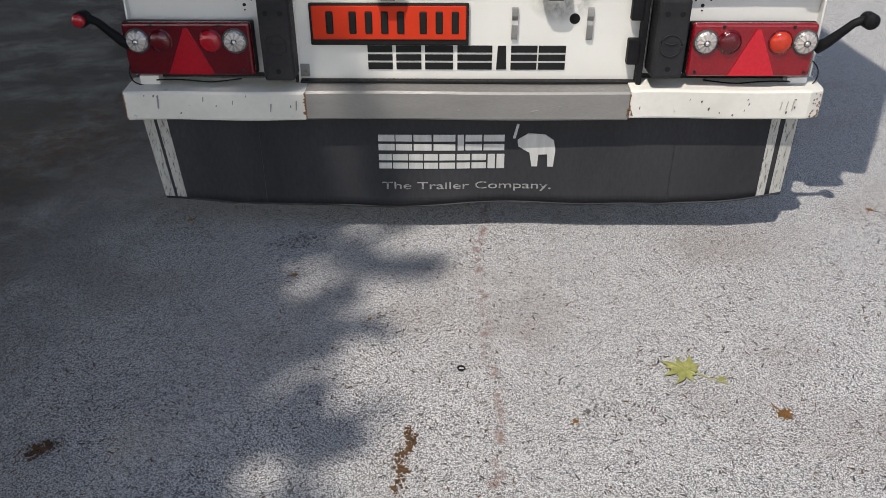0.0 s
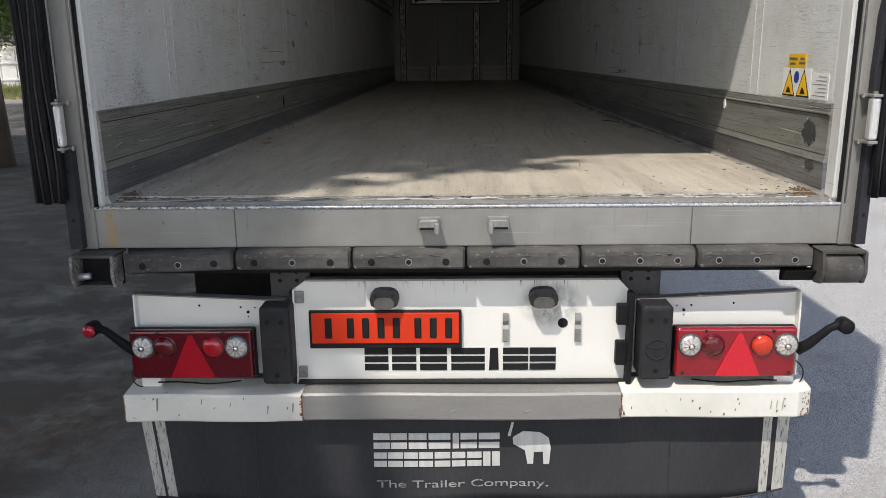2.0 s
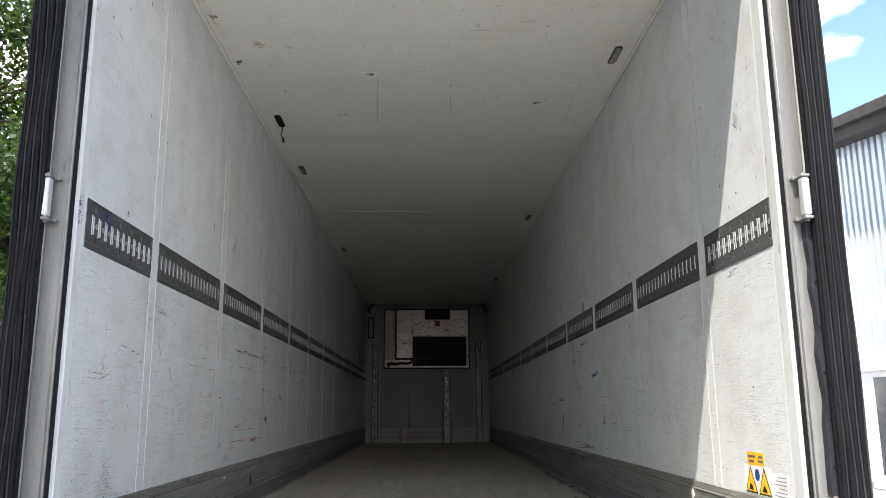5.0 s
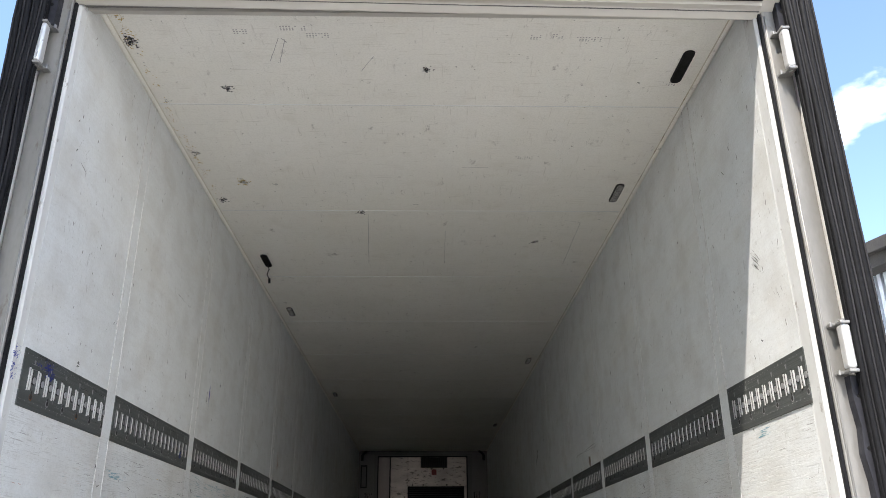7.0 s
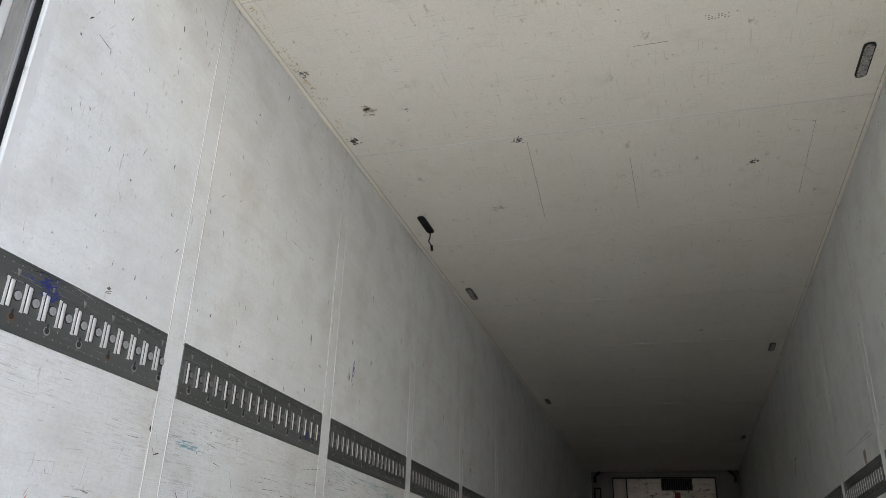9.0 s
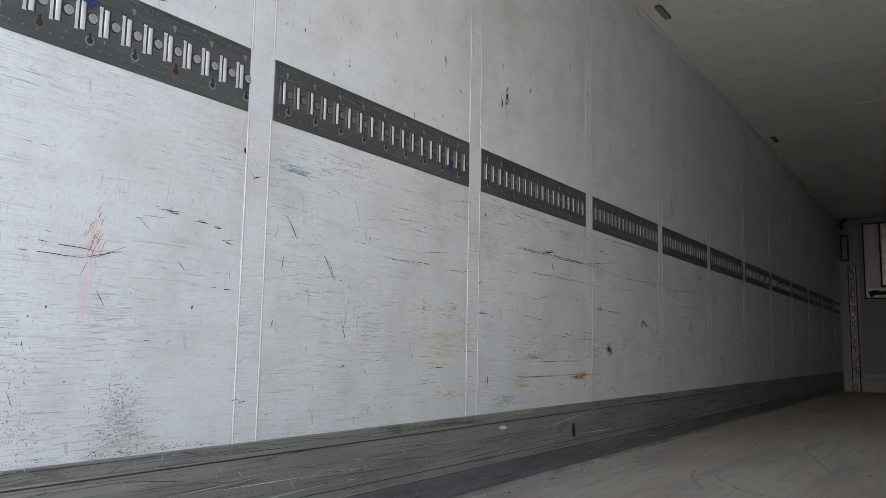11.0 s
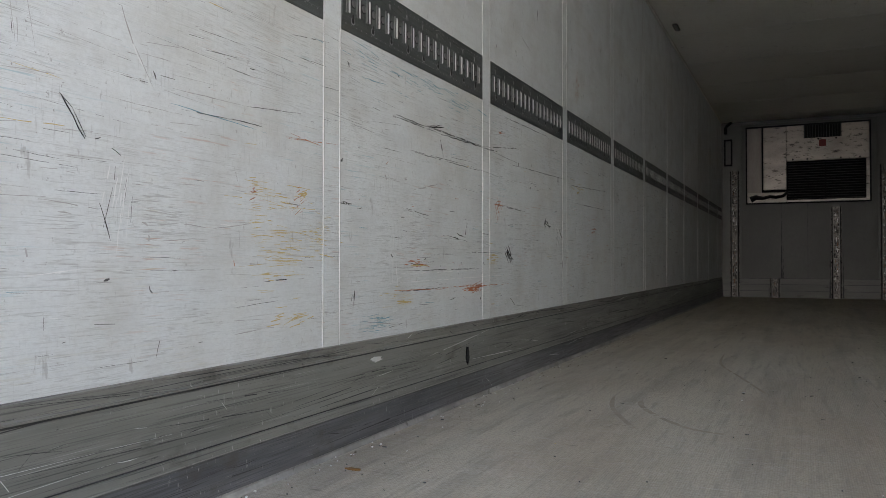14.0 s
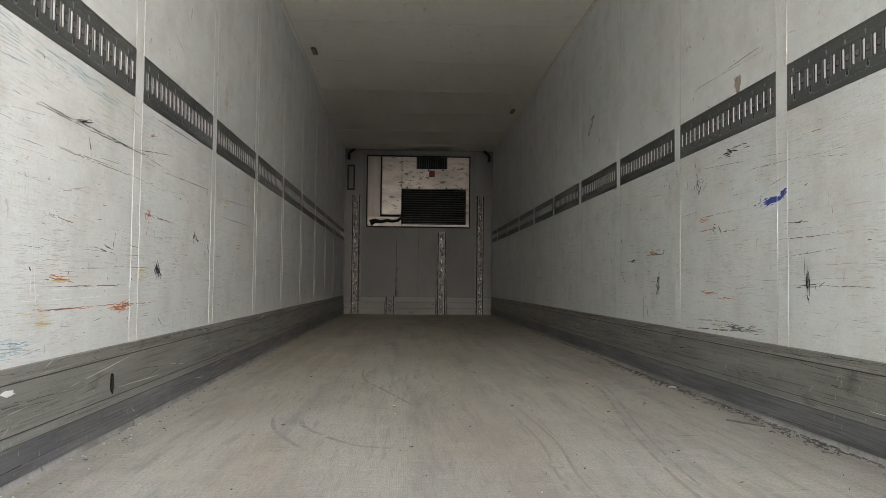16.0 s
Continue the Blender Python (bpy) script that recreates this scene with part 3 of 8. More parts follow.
def thing(name, base, label, category, group="", kind=""):
    """An Empty at the thing's base, which parents its parts."""
    ob = tagged(new(name), label, category, group, kind)
    ob.location = base
    BASE[ob.name] = Vector(base)
    return ob


def part(name, bm, material, parent, label="", smooth=False):
    """One mesh under a thing or a part; bm is in world coordinates."""
    base = BASE[parent.name]
    ob = new(name, mesh_of(name, bm, material, base, smooth))
    ob.parent = parent
    BASE[ob.name] = base
    if label:
        tagged(ob, label)
    return ob


def piece(name, me, parent, at, turn=0.0):
    """A repeat that shares its mesh; at is relative to the parent's origin."""
    ob = new(name, me)
    ob.parent = parent
    ob.matrix_basis = pose(*at, 0, 0, turn)
    return ob


def setting(name, bm, material, label, category):
    ob = tagged(new(name, mesh_of(name, bm, material)), label, category, "", "structure")
    BASE[ob.name] = Vector((0, 0, 0))
    return ob


def solo(name, bm, material, label, category, group="", kind="", smooth=False):
    ob = tagged(new(name, mesh_of(name, bm, material, smooth=smooth)), label, category, group, kind)
    BASE[ob.name] = Vector((0, 0, 0))
    return ob


def box(x0, x1, y0, y1, z0, z1, bevel=0.0, bm=None, mi=0, segs=2):
    bm = bm or bmesh.new()
    r = bmesh.ops.create_cube(bm, size=1)
    for v in r["verts"]:
        v.co = ((x0 + x1) / 2 + v.co.x * (x1 - x0), (y0 + y1) / 2 + v.co.y * (y1 - y0), (z0 + z1) / 2 + v.co.z * (z1 - z0))
    fs = {f for v in r["verts"] for f in v.link_faces}
    for f in fs:
        f.material_index = mi
    if bevel:
        es = list({e for v in r["verts"] for e in v.link_edges})
        bmesh.ops.bevel(bm, geom=es, offset=bevel, segments=segs, profile=0.5, affect='EDGES')
    return bm


def prism(outline, axis, a, b, bm=None, mi=0):
    """An outline of pairs, pushed along x, y or z from a to b."""
    bm = bm or bmesh.new()
    def put(p, v):
        return {'x': (v, p[0], p[1]), 'y': (p[0], v, p[1]), 'z': (p[0], p[1], v)}[axis]
    lo = [bm.verts.new(put(p, a)) for p in outline]
    hi = [bm.verts.new(put(p, b)) for p in outline]
    n = len(outline)
    fs = [bm.faces.new(lo), bm.faces.new(hi[::-1])]
    fs += [bm.faces.new((lo[i], lo[(i + 1) % n], hi[(i + 1) % n], hi[i])) for i in range(n)]
    for f in fs:
        f.material_index = mi
    return bm


def disc(c, r, axis, depth, segs=20, bm=None, mi=0):
    """A round slug at c along an axis, from c to c + depth."""
    i = 'xyz'.index(axis)
    o = [k for k in range(3) if k != i]
    pts = [(c[o[0]] + r * math.cos(2 * math.pi * k / segs), c[o[1]] + r * math.sin(2 * math.pi * k / segs)) for k in range(segs)]
    return prism(pts, axis, c[i], c[i] + depth, bm, mi)


def tube(points, radii, segs=10, bm=None, mi=0):
    bm = bm or bmesh.new()
    pts = [Vector(p) for p in points]
    rings = []
    for k, p in enumerate(pts):
        d = (pts[min(k + 1, len(pts) - 1)] - pts[max(k - 1, 0)]).normalized()
        side = d.cross(Vector((0.31, 0.22, 0.93)) if abs(d.z) < 0.9 else Vector((1, 0, 0))).normalized()
        up = side.cross(d)
        r = radii[k] if isinstance(radii, (list, tuple)) else radii
        rings.append([bm.verts.new(p + (side * math.cos(2 * math.pi * j / segs) + up * math.sin(2 * math.pi * j / segs)) * r) for j in range(segs)])
    fs = []
    for a, b in zip(rings, rings[1:]):
        fs += [bm.faces.new((a[j], a[(j + 1) % segs], b[(j + 1) % segs], b[j])) for j in range(segs)]
    fs += [bm.faces.new(rings[0][::-1]), bm.faces.new(rings[-1])]
    for f in fs:
        f.material_index = mi
    return bm


def lettering(text, x0, x1, z0, z1, y, depth=0.0015):
    """Raised words facing -y, fitted to a rectangle."""
    cu = bpy.data.curves.new("words", 'FONT')
    cu.body, cu.extrude = text, 0.01
    ob = bpy.data.objects.new("words", cu)
    scene.collection.objects.link(ob)
    bpy.context.view_layer.update()
    me = bpy.data.meshes.new_from_object(ob)
    bpy.data.objects.remove(ob)
    bm = bmesh.new()
    bm.from_mesh(me)
    xs, ys = [v.co.x for v in bm.verts], [v.co.y for v in bm.verts]
    for v in bm.verts:
        u, w = (v.co.x - min(xs)) / (max(xs) - min(xs)), (v.co.y - min(ys)) / (max(ys) - min(ys))
        v.co = (x0 + u * (x1 - x0), y - depth * (0.5 + 50 * v.co.z), z0 + w * (z1 - z0))
    return bm


# ---- the large structure ----
XI, XO = 1.23, 1.31          # inner and outer half width
DECK_Z, ROOF_Z, END_Y = 1.25, 3.985, 13.19

bm = bmesh.new()
bmesh.ops.create_grid(bm, x_segments=2, y_segments=2, size=400)
setting("ground", bm, ASPHALT, "weathered pale grey asphalt yard, dusty and stained, tree shade painted at left", "ground")
setting("floor", box(-XI, XI, 0.12, END_Y, 1.12, DECK_Z), DECK, "worn grey-brown trailer floor with scuffs and grit", "floor")

# ceiling: one mesh with faint joints between its sheets
bm = bmesh.new()
cuts = [0.13] + [0.803 + 1.19 * k for k in range(11)] + [END_Y]
for a, b in zip(cuts, cuts[1:]):
    box(-XI, XI, a + 0.0012, b - 0.0012, ROOF_Z, ROOF_Z + 0.02, 0.001, bm, segs=1)
for c in cuts[1:-1]:
    prism([(c - 0.0032, ROOF_Z + 0.002), (c - 0.002, ROOF_Z - 0.0018), (c + 0.002, ROOF_Z - 0.0018), (c + 0.0032, ROOF_Z + 0.002)], 'x', -XI + 0.012, XI - 0.012, bm, 2)
    # Thin darker strip paints the bead's shadow along one side.
    prism([(c + 0.0032, ROOF_Z + 0.002), (c + 0.0032, ROOF_Z - 0.0004), (c + 0.0048, ROOF_Z - 0.0004), (c + 0.0048, ROOF_Z + 0.002)], 'x', -XI + 0.012, XI - 0.012, bm, 3)
box(-XO, XO, 0.0, END_Y + 0.08, ROOF_Z + 0.012, 4.05, 0, bm)
for s in (-1, 1):
    prism([(s * (XI + 0.004), 3.972), (s * (XI - 0.003), 3.973), (s * (XI - 0.010), 3.981), (s * (XI - 0.012), 3.99), (s * (XI + 0.004), 3.99)], 'y', 0.13, END_Y, bm)
    prism([(s * (XI - 0.0105), 3.981), (s * (XI - 0.013), 3.9835), (s * (XI - 0.015), 3.986), (s * (XI - 0.0105), 3.986)], 'y', 0.13, END_Y, bm, 1)
setting("ceiling", bm, [CEIL, SEAM, BEAD, FAINT], "cream-white lined trailer roof with sheet joints and coved edges", "ceiling")

JOINTS = [0.785 + 1.168 * k for k in range(11)]
RAIL_Z = 2.545


def side_wall(name, s):
    """A side wall of lining sheets, covered joints and a three-band kick plate; s is -1 or 1."""
    wall = setting(name, box(min(s * (XI + 0.006), s * XO), max(s * (XI + 0.006), s * XO), 0.02, END_Y + 0.08, 1.1, 3.995), WHITE,
                   "insulated trailer side wall with scraped white lining", "wall")
    near = 0.036 if s < 0 else 0.070
    edges = [near] + JOINTS + [END_Y]
    shared = {}
    for a, b in zip(edges, edges[1:]):
        w = round(b - a, 3)
        if w not in shared:
            shared[w] = mesh_of("lining_sheet", box(-0.003, 0.003, -w / 2 + 0.002, w / 2 - 0.002, 1.5, 3.96, 0.001, segs=1), LINING)
        piece("lining_sheet", shared[w], wall, (s * (XI + 0.003), (a + b) / 2, 0))
    bm = prism([(-0.001, -0.045), (0.0003, -0.044), (0.0003, 0.044), (-0.001, 0.045)], 'z', 1.55, 3.955)
    strip = mesh_of("joint_strip", bm, LINING)
    bm = bmesh.new()
    for a, b in ((1.552, RAIL_Z - 0.09), (RAIL_Z + 0.09, 3.968)):
        prism([(-0.001, -0.0028), (0.0012, -0.0016), (0.0012, 0.0016), (-0.001, 0.0028)], 'z', a, b, bm)
        # Thin darker lines on both sides paint the bead's shadow.
        for e in (-0.0037, 0.0037):
            prism([(-0.001, e - 0.0009), (0.0004, e - 0.0009), (0.0004, e + 0.0009), (-0.001, e + 0.0009)], 'z', a, b, bm, 1)
    bead = mesh_of("sealant_bead", bm, [BEAD, FAINT])
    for y in JOINTS:
        for e in (-0.0415, 0.0415):
            piece("sealant_bead", bead, wall, (s * (XI - 0.0002), y + e, 0), 0 if s < 0 else 180)
        piece("joint_strip", strip, wall, (s * (XI - 0.0002), y, 0), 0 if s < 0 else 180)
    f = XI
    for nm, mat, prof in (
            ("kick_plate_top", KICK_TOP, [(f + .004, 1.558), (f - .006, 1.553), (f - .008, 1.526), (f - .012, 1.523), (f - .013, 1.5185), (f + .004, 1.5175)]),
            ("kick_plate_middle", KICK, [(f + .004, 1.5175), (f - .008, 1.517), (f - .010, 1.386), (f - .0105, 1.382), (f + .004, 1.3815)]),
            ("kick_plate_step", KICK, [(f + .004, 1.3815), (f - .0115, 1.381), (f - .014, 1.366), (f - .0155, 1.362), (f - .0155, 1.358), (f + .004, 1.3575)]),
            ("kick_plate_bottom", KICK_LOW, [(f + .004, 1.3575), (f - .0125, 1.357), (f - .012, 1.285), (f - .011, 1.268), (f + .004, 1.2675)]),
            ("floor_cove", BEAD_GREY, [(f + .004, 1.2675), (f - .0095, 1.267), (f - .0095, 1.262), (f - .0125, 1.2545), (f - .0165, 1.2503), (f - .0165, 1.24), (f + .004, 1.24)])):
        part(nm, prism([(s * x, z) for x, z in prof], 'y', near - 0.012, END_Y), mat, wall)
    for nm, mat, z, d, h in (("ridge", RIDGE, 1.5205, 0.0133, 0.0011), ("groove", GREYBLACK, 1.5155, 0.0088, 0.0018), ("groove", GREYBLACK, 1.3835, 0.0107, 0.0014),
                             ("ridge", RIDGE, 1.3605, 0.0160, 0.0010), ("groove", SCUFF, 1.3555, 0.0129, 0.0016)):
        part(nm, box(min(s * (f - d), s * (f - d + 0.004)), max(s * (f - d), s * (f - d + 0.004)), near + 0.004, END_Y, z - h, z + h, 0), mat, wall)
    # long scrapes that run lengthwise over the kick plates
    bm = bmesh.new()
    for _ in range(260):
        y, l = 0.12 + 9.0 * random.random() ** 1.4, 0.05 + 0.7 * random.random() ** 2.5
        z = random.choice((random.uniform(1.39, 1.51), random.uniform(1.39, 1.47), random.uniform(1.275, 1.352), random.uniform(1.53, 1.55)))
        x = s * (f - 0.0104 if z > 1.38 else f - 0.0132)
        w, tilt, bow = random.uniform(0.0005, 0.0015) * (0.7 + 0.12 * y), random.gauss(0, 0.010), random.gauss(0, 0.008)
        mi, k, prev = random.choices((0, 1, 2), (7, 3, 0.9))[0], max(3, int(l / 0.04)), None
        for i in range(k + 1):
            u = i / k - 0.5
            c, h = z + tilt * u * 2 + bow * (u * u - 0.08), w * (1.1 - 2 * abs(u)) * random.uniform(0.6, 1.2)
            cur = [bm.verts.new((x, y + l * u, min(1.5545, c + e))) for e in (-h, h)]
            if prev and random.random() < 0.9:
                bm.faces.new((prev[0], cur[0], cur[1], prev[1])).material_index = mi
            prev = cur
    for _ in range(26):
        y, z, g = 0.2 + 7.0 * random.random() ** 1.3, random.uniform(1.28, 1.50), random.uniform(0.5, 1.5) * random.choice((-1, 1))
        x, l, w = s * (f - 0.0106 if z > 1.38 else f - 0.0134), random.uniform(0.008, 0.04), random.uniform(0.0004, 0.001)
        bm.faces.new([bm.verts.new((x, y + l * u * math.cos(g) + w * v, z + l * u * math.sin(g))) for u, v in ((-.5, -1), (.5, -1), (.5, 1), (-.5, 1))]).material_index = 2
    mk = part("kick_plate_scrapes", bm, [GREYBLACK, SCUFF, PALE], wall, "dark and bright scratches along the kick plate")
    mk["kind"] = "stuff"
    # white corner liner that turns out to the door post
    part("edge_liner", prism([(s * (XI + .006), near), (s * (XI - .001), near), (s * (XI + .0005), near - .006), (s * (XI + .004), 0.007), (s * (XI + .009), 0.003), (s * (XI + .022), 0.003), (s * (XI + .022), near - .02)], 'z', 1.25, 3.9), EDGE, wall)
    return wall


side_wall("wall_left", -1)
side_wall("wall_right", 1)

wall = setting("wall_front", box(-XI - 0.006, XI + 0.006, END_Y, END_Y + 0.08, 1.1, 3.995), FRONT, "grey front bulkhead of the trailer", "wall")
part("kick_band", box(-XI, XI, END_Y - 0.012, END_Y + 0.002, DECK_Z, 1.541), KICK_BAND, wall)
for z in (1.352, 1.450, 1.541):
    part("band_line", box(-XI, XI, END_Y - 0.0155, END_Y - 0.01, z - 0.004, z + 0.004), SCUFF, wall)
for s in (-1, 1):
    part("side_panel", box(min(s * 0.935, s * 1.232), max(s * 0.935, s * 1.232), END_Y - 0.008, END_Y + 0.002, 1.5452, 3.93, 0.002), SIDE_GREY, wall)
    part("corner_bead", box(min(s * 1.214, s * 1.228), max(s * 1.214, s * 1.228), END_Y - 0.02, END_Y - 0.006, 1.26, 3.95, 0.004), SIDE_GREY, wall)
part("top_rail", box(-1.21, 1.21, END_Y - 0.02, END_Y + 0.002, 3.9305, 3.975, 0.004), SIDE_GREY, wall)
# Drip stains near x -0.36; the others paint shadow beside the wear strips.
for x, z0, z1, w in ((-0.365, 1.55, 2.45, 0.018), (-0.345, 1.55, 2.05, 0.010), (0.30, 1.26, 2.1, 0.020), (0.475, 1.26, 1.95, 0.016), (-0.545, 1.255, 1.53, 0.014)):
    edge = [(x - w * random.uniform(0.2, 0.9) * (1 - k / 15), z0 + (z1 - z0) * k / 14) for k in range(15)]
    part("stain_and_shadow", prism(edge + [(2 * x - u + random.uniform(-.004, .004), v) for u, v in edge[::-1]], 'y', END_Y - 0.0135, END_Y - 0.0005), GREYBLACK, wall)
for x in (-0.36, 0.0):
    part("panel_joint", box(x - 0.004, x + 0.004, END_Y - 0.004, END_Y + 0.002, 1.55, 2.68), SCUFF, wall)

# ---- rear frame of the body ----
rear = thing("rear_frame", (0, 0, 1.09), "light grey steel rear door frame with scratched sill", "door frame")
for s in (-1, 1):
    part("post", box(min(s * 1.2565, s * 1.329), max(s * 1.2565, s * 1.329), -0.02, 0.045, 1.09, 4.05, 0.005), STEEL, rear)
    part("post_bead", tube([(s * 1.2645, -0.0205, 1.235), (s * 1.2645, -0.0205, 3.86)], 0.0035, 8), STEEL, rear, smooth=True)
    part("seal", box(min(s * 1.2475, s * 1.2565), max(s * 1.2475, s * 1.2565), -0.012, 0.0025, 1.235, 3.9), RUBBER, rear, "thin black rubber seal")
bm = prism([(-1.318, 3.905), (1.318, 3.863), (1.318, 4.06), (-1.318, 4.06)], 'y', -0.08, 0.012)
for v in bm.verts:
    if v.co.y < -0.05 and v.co.z < 4.0:
        v.co.z += 0.05
bmesh.ops.bevel(bm, geom=list(bm.edges), offset=0.007, segments=2, profile=0.5, affect='EDGES')
part("header", bm, HEADER, rear, "cream painted header beam")
# The last strip paints the step's thin shadow in scuff grey.
for nm, mat, y0, y1, d in (("header_gasket", RUBBER, -0.072, -0.058, 0.007), ("header_step", HEADER, -0.050, -0.022, 0.004), ("header_shadow", SCUFF, -0.0215, -0.019, 0.0015)):
    u = (0.5 * (y0 + y1) + 0.08) / 0.092
    zl, zr = 3.955 - 0.05 * u, 3.913 - 0.05 * u
    part(nm, prism([(-1.25, zl - d), (1.25, zr - d), (1.25, zr + 0.02), (-1.25, zl + 0.02)], 'y', y0, y1), mat, rear)
part("header_seal", box(-1.25, 1.25, 0.013, 0.034, 3.915, 3.94), STEEL, rear)
part("header_liner", prism([(0.136, 3.985), (0.128, 3.982), (0.092, 3.938), (0.088, 3.928), (0.052, 3.915), (0.036, 3.903), (0.036, 4.0), (0.136, 4.0)], 'x', -1.23, 1.23), HEADER, rear)
sill = part("sill", box(-1.258, 1.258, -0.012, 0.04, 1.092, 1.226, 0.004), SILL, rear)
part("sill_edge", box(-1.258, 1.258, -0.016, 0.03, 1.2255, 1.236, 0.004), BRIGHT, rear, "bright worn steel sill edge")
for x in (-0.781, 0.764):
    part("weld_seam", box(x - 0.002, x + 0.002, -0.0135, -0.01, 1.095, 1.224), SCUFF, rear)
bm = box(-1.235, 1.235, 0.03, 0.125, 1.2, 1.244, 0)
for k in range(92):
    x = -1.2 + k * 0.0262 + random.uniform(-0.003, 0.003)
    if random.random() < 0.85:
        box(x, x + random.uniform(0.006, 0.015), 0.102, 0.102 + random.uniform(0.002, 0.004), 1.243, 1.2455, 0, bm, 1)
for k in range(160):
    x, y, w = random.uniform(-1.22, 1.1), random.uniform(0.036, 0.12), random.uniform(0.02, 0.16)
    prism([(x, y), (x + w, y + random.uniform(-.003, .003)), (x + w * .6, y + random.uniform(.0012, .003))], 'z', 1.243, 1.2446, bm, random.choice((3, 3, 1, 4)))
for k in range(110):
    x, y, w = random.uniform(-1.22, 1.2), random.uniform(0.04, 0.115), random.uniform(0.003, 0.028)
    prism([(x, y), (x + w, y + random.uniform(-.006, .006)), (x + w * .6, y + random.uniform(.002, .008))], 'z', 1.243, 1.245 + random.random() * .003, bm, 1 if random.random() < .6 else 2)
part("threshold", bm, [COVE, GREYBLACK, DECK, PALE, SCUFF], rear, "dented grey metal floor threshold")

hook = thing("locking_keeper", (-0.113, -0.012, 1.137), "pressed zinc door locking keeper on the sill", "latch", "locking keepers")
bm = prism([(-0.158, 1.168), (-0.155, 1.184), (-0.149, 1.192), (-0.092, 1.193), (-0.086, 1.188), (-0.086, 1.160), (-0.146, 1.158), (-0.154, 1.161)], 'y', -0.060, -0.010)
bmesh.ops.bevel(bm, geom=list(bm.edges), offset=0.005, segments=3, profile=0.5, affect='EDGES')
box(-0.102, -0.084, -0.066, -0.012, 1.143, 1.184, 0.005, bm)
part("loop", bm, KEEPER, hook)
part("mouth", box(-0.150, -0.103, -0.0615, -0.03, 1.1605, 1.1685, 0.002), DARK, hook)
part("foot", box(-0.159, -0.083, -0.016, -0.011, 1.150, 1.196, 0.002), KEEPER, hook)
hook2 = copy_thing(hook, pose(0.106, -0.012, 1.137))
hook2.scale = (-1, 1, 1)


# ---- doors folded back along the sides ----
def open_door(s):
    """A door leaf swung right round against the side; only its hinge edge shows."""
    d = thing("rear_door", (s * 1.37, 0.0, 1.27), "open insulated trailer door folded back, black ribbed seal along its edge", "door", "rear doors")
    x0, x1 = s * 1.333, s * 1.405
    part("leaf", box(min(x0, x1), max(x0, x1), -0.06, 1.2, 1.28, 4.0, 0.006), WHITE, d)
    part("seal_backing", box(min(s * 1.315, s * 1.41), max(s * 1.315, s * 1.41), -0.075, -0.055, 1.27, 4.0, 0.004), RUBBER, d)
    for i, (x, r, dy) in enumerate(((1.327, 0.010, -0.080), (1.348, 0.011, -0.088), (1.371, 0.012, -0.092), (1.396, 0.012, -0.088))):
        pts = []
        for k in range(23):
            z = 1.262 + 0.004 * (i % 2) + k * (2.74 / 22)
            wave = 0.004 * math.sin(k * 1.3 + i) * (1 if s < 0 else 0.3) + (0.007 * math.exp(-((z - 2.45 + 0.12 * i) / 0.12) ** 2) if s < 0 and i > 1 else 0)
            pts.append((s * (x - wave), dy + 0.003 * math.sin(k * 0.9 + 2 * i), z))
        part("seal_rib", tube(pts, r, 8), RUBBER, d, smooth=True)
        part("rib_lip", tube([(p[0] + s * r * 0.75, p[1] - r * 0.8, p[2]) for p in pts], 0.0035, 5), GASKET_LIP, d, smooth=True)
    return d


open_door(-1)
open_door(1)


def hinge(s, z0, z1):
    h = thing("door_hinge", (s * 1.301, -0.06, z0) if s > 0 else (-1.315, -0.06, z0), "pale cast aluminium door hinge on the frame post", "hinge", "door hinges")
    x = s * 1.301 if s > 0 else -1.315
    part("barrel", box(x - 0.0145, x + 0.0145, -0.084, -0.048, z0 + 0.012, z1 - 0.012, 0.009, segs=3), HINGE, h, "bright aluminium barrel")
    for z in (z0, z1 - 0.012):
        bm = box(x - 0.0155, x + 0.0155, -0.086, -0.03, z, z + 0.0105, 0.003)
        box(min(x, x - s * 0.029), max(x, x - s * 0.029), -0.05, -0.018, z + 0.001, z + 0.0095, 0.002, bm)
        tube([(x - s * 0.027, -0.047, z - 0.002), (x - s * 0.027, -0.047, z + 0.013)], 0.005, 8, bm)
        part("bracket", bm, KEEPER, h)
    part("pin", disc((x, -0.066, z0 - 0.006), 0.008, 'z', z1 - z0 + 0.012, 12), STEEL, h)


HINGES = [(1.435, 1.594), (2.520, 2.682), (3.592, 3.772)]
for s in (-1, 1):
    for a, b in HINGES:
        hinge(s, a, b)


def hinge_cover(s, z0, z1, ragged):
    x0, x1 = (1.292, 1.335) if s < 0 else (1.299, 1.331)
    c = thing("hinge_cover", (s * 1.296, -0.04, z0), "black plastic cover strip on the hinge side of the post", "cover strip", "hinge covers")
    pts = []
    n = 12
    for k in range(n + 1):
        z = z0 + (z1 - z0) * k / n
        cut = 0.012 * (0.5 + 0.5 * math.sin(k * 1.9)) if ragged and 1 < k < n - 1 else 0.0
        pts.append((s * (x0 + cut), z))
    pts += [(s * x1, z1), (s * x1, z0)]
    part("strip", prism(pts, 'y', -0.052, -0.018), COVER, c)
    k = max(2, int((z1 - z0) / 0.14))
    for i in range(k):
        z = z0 + (z1 - z0) * (i + 0.6) / k
        part("screw_hole", disc((s * 0.5 * (x0 + x1), -0.0535, z), 0.006, 'y', 0.003, 10), DARK, c)


for s in (-1, 1):
    hinge_cover(s, 1.10, 1.43, False)
    hinge_cover(s, 3.776, 4.05, False)
hinge_cover(1, 1.598, 2.516, True)

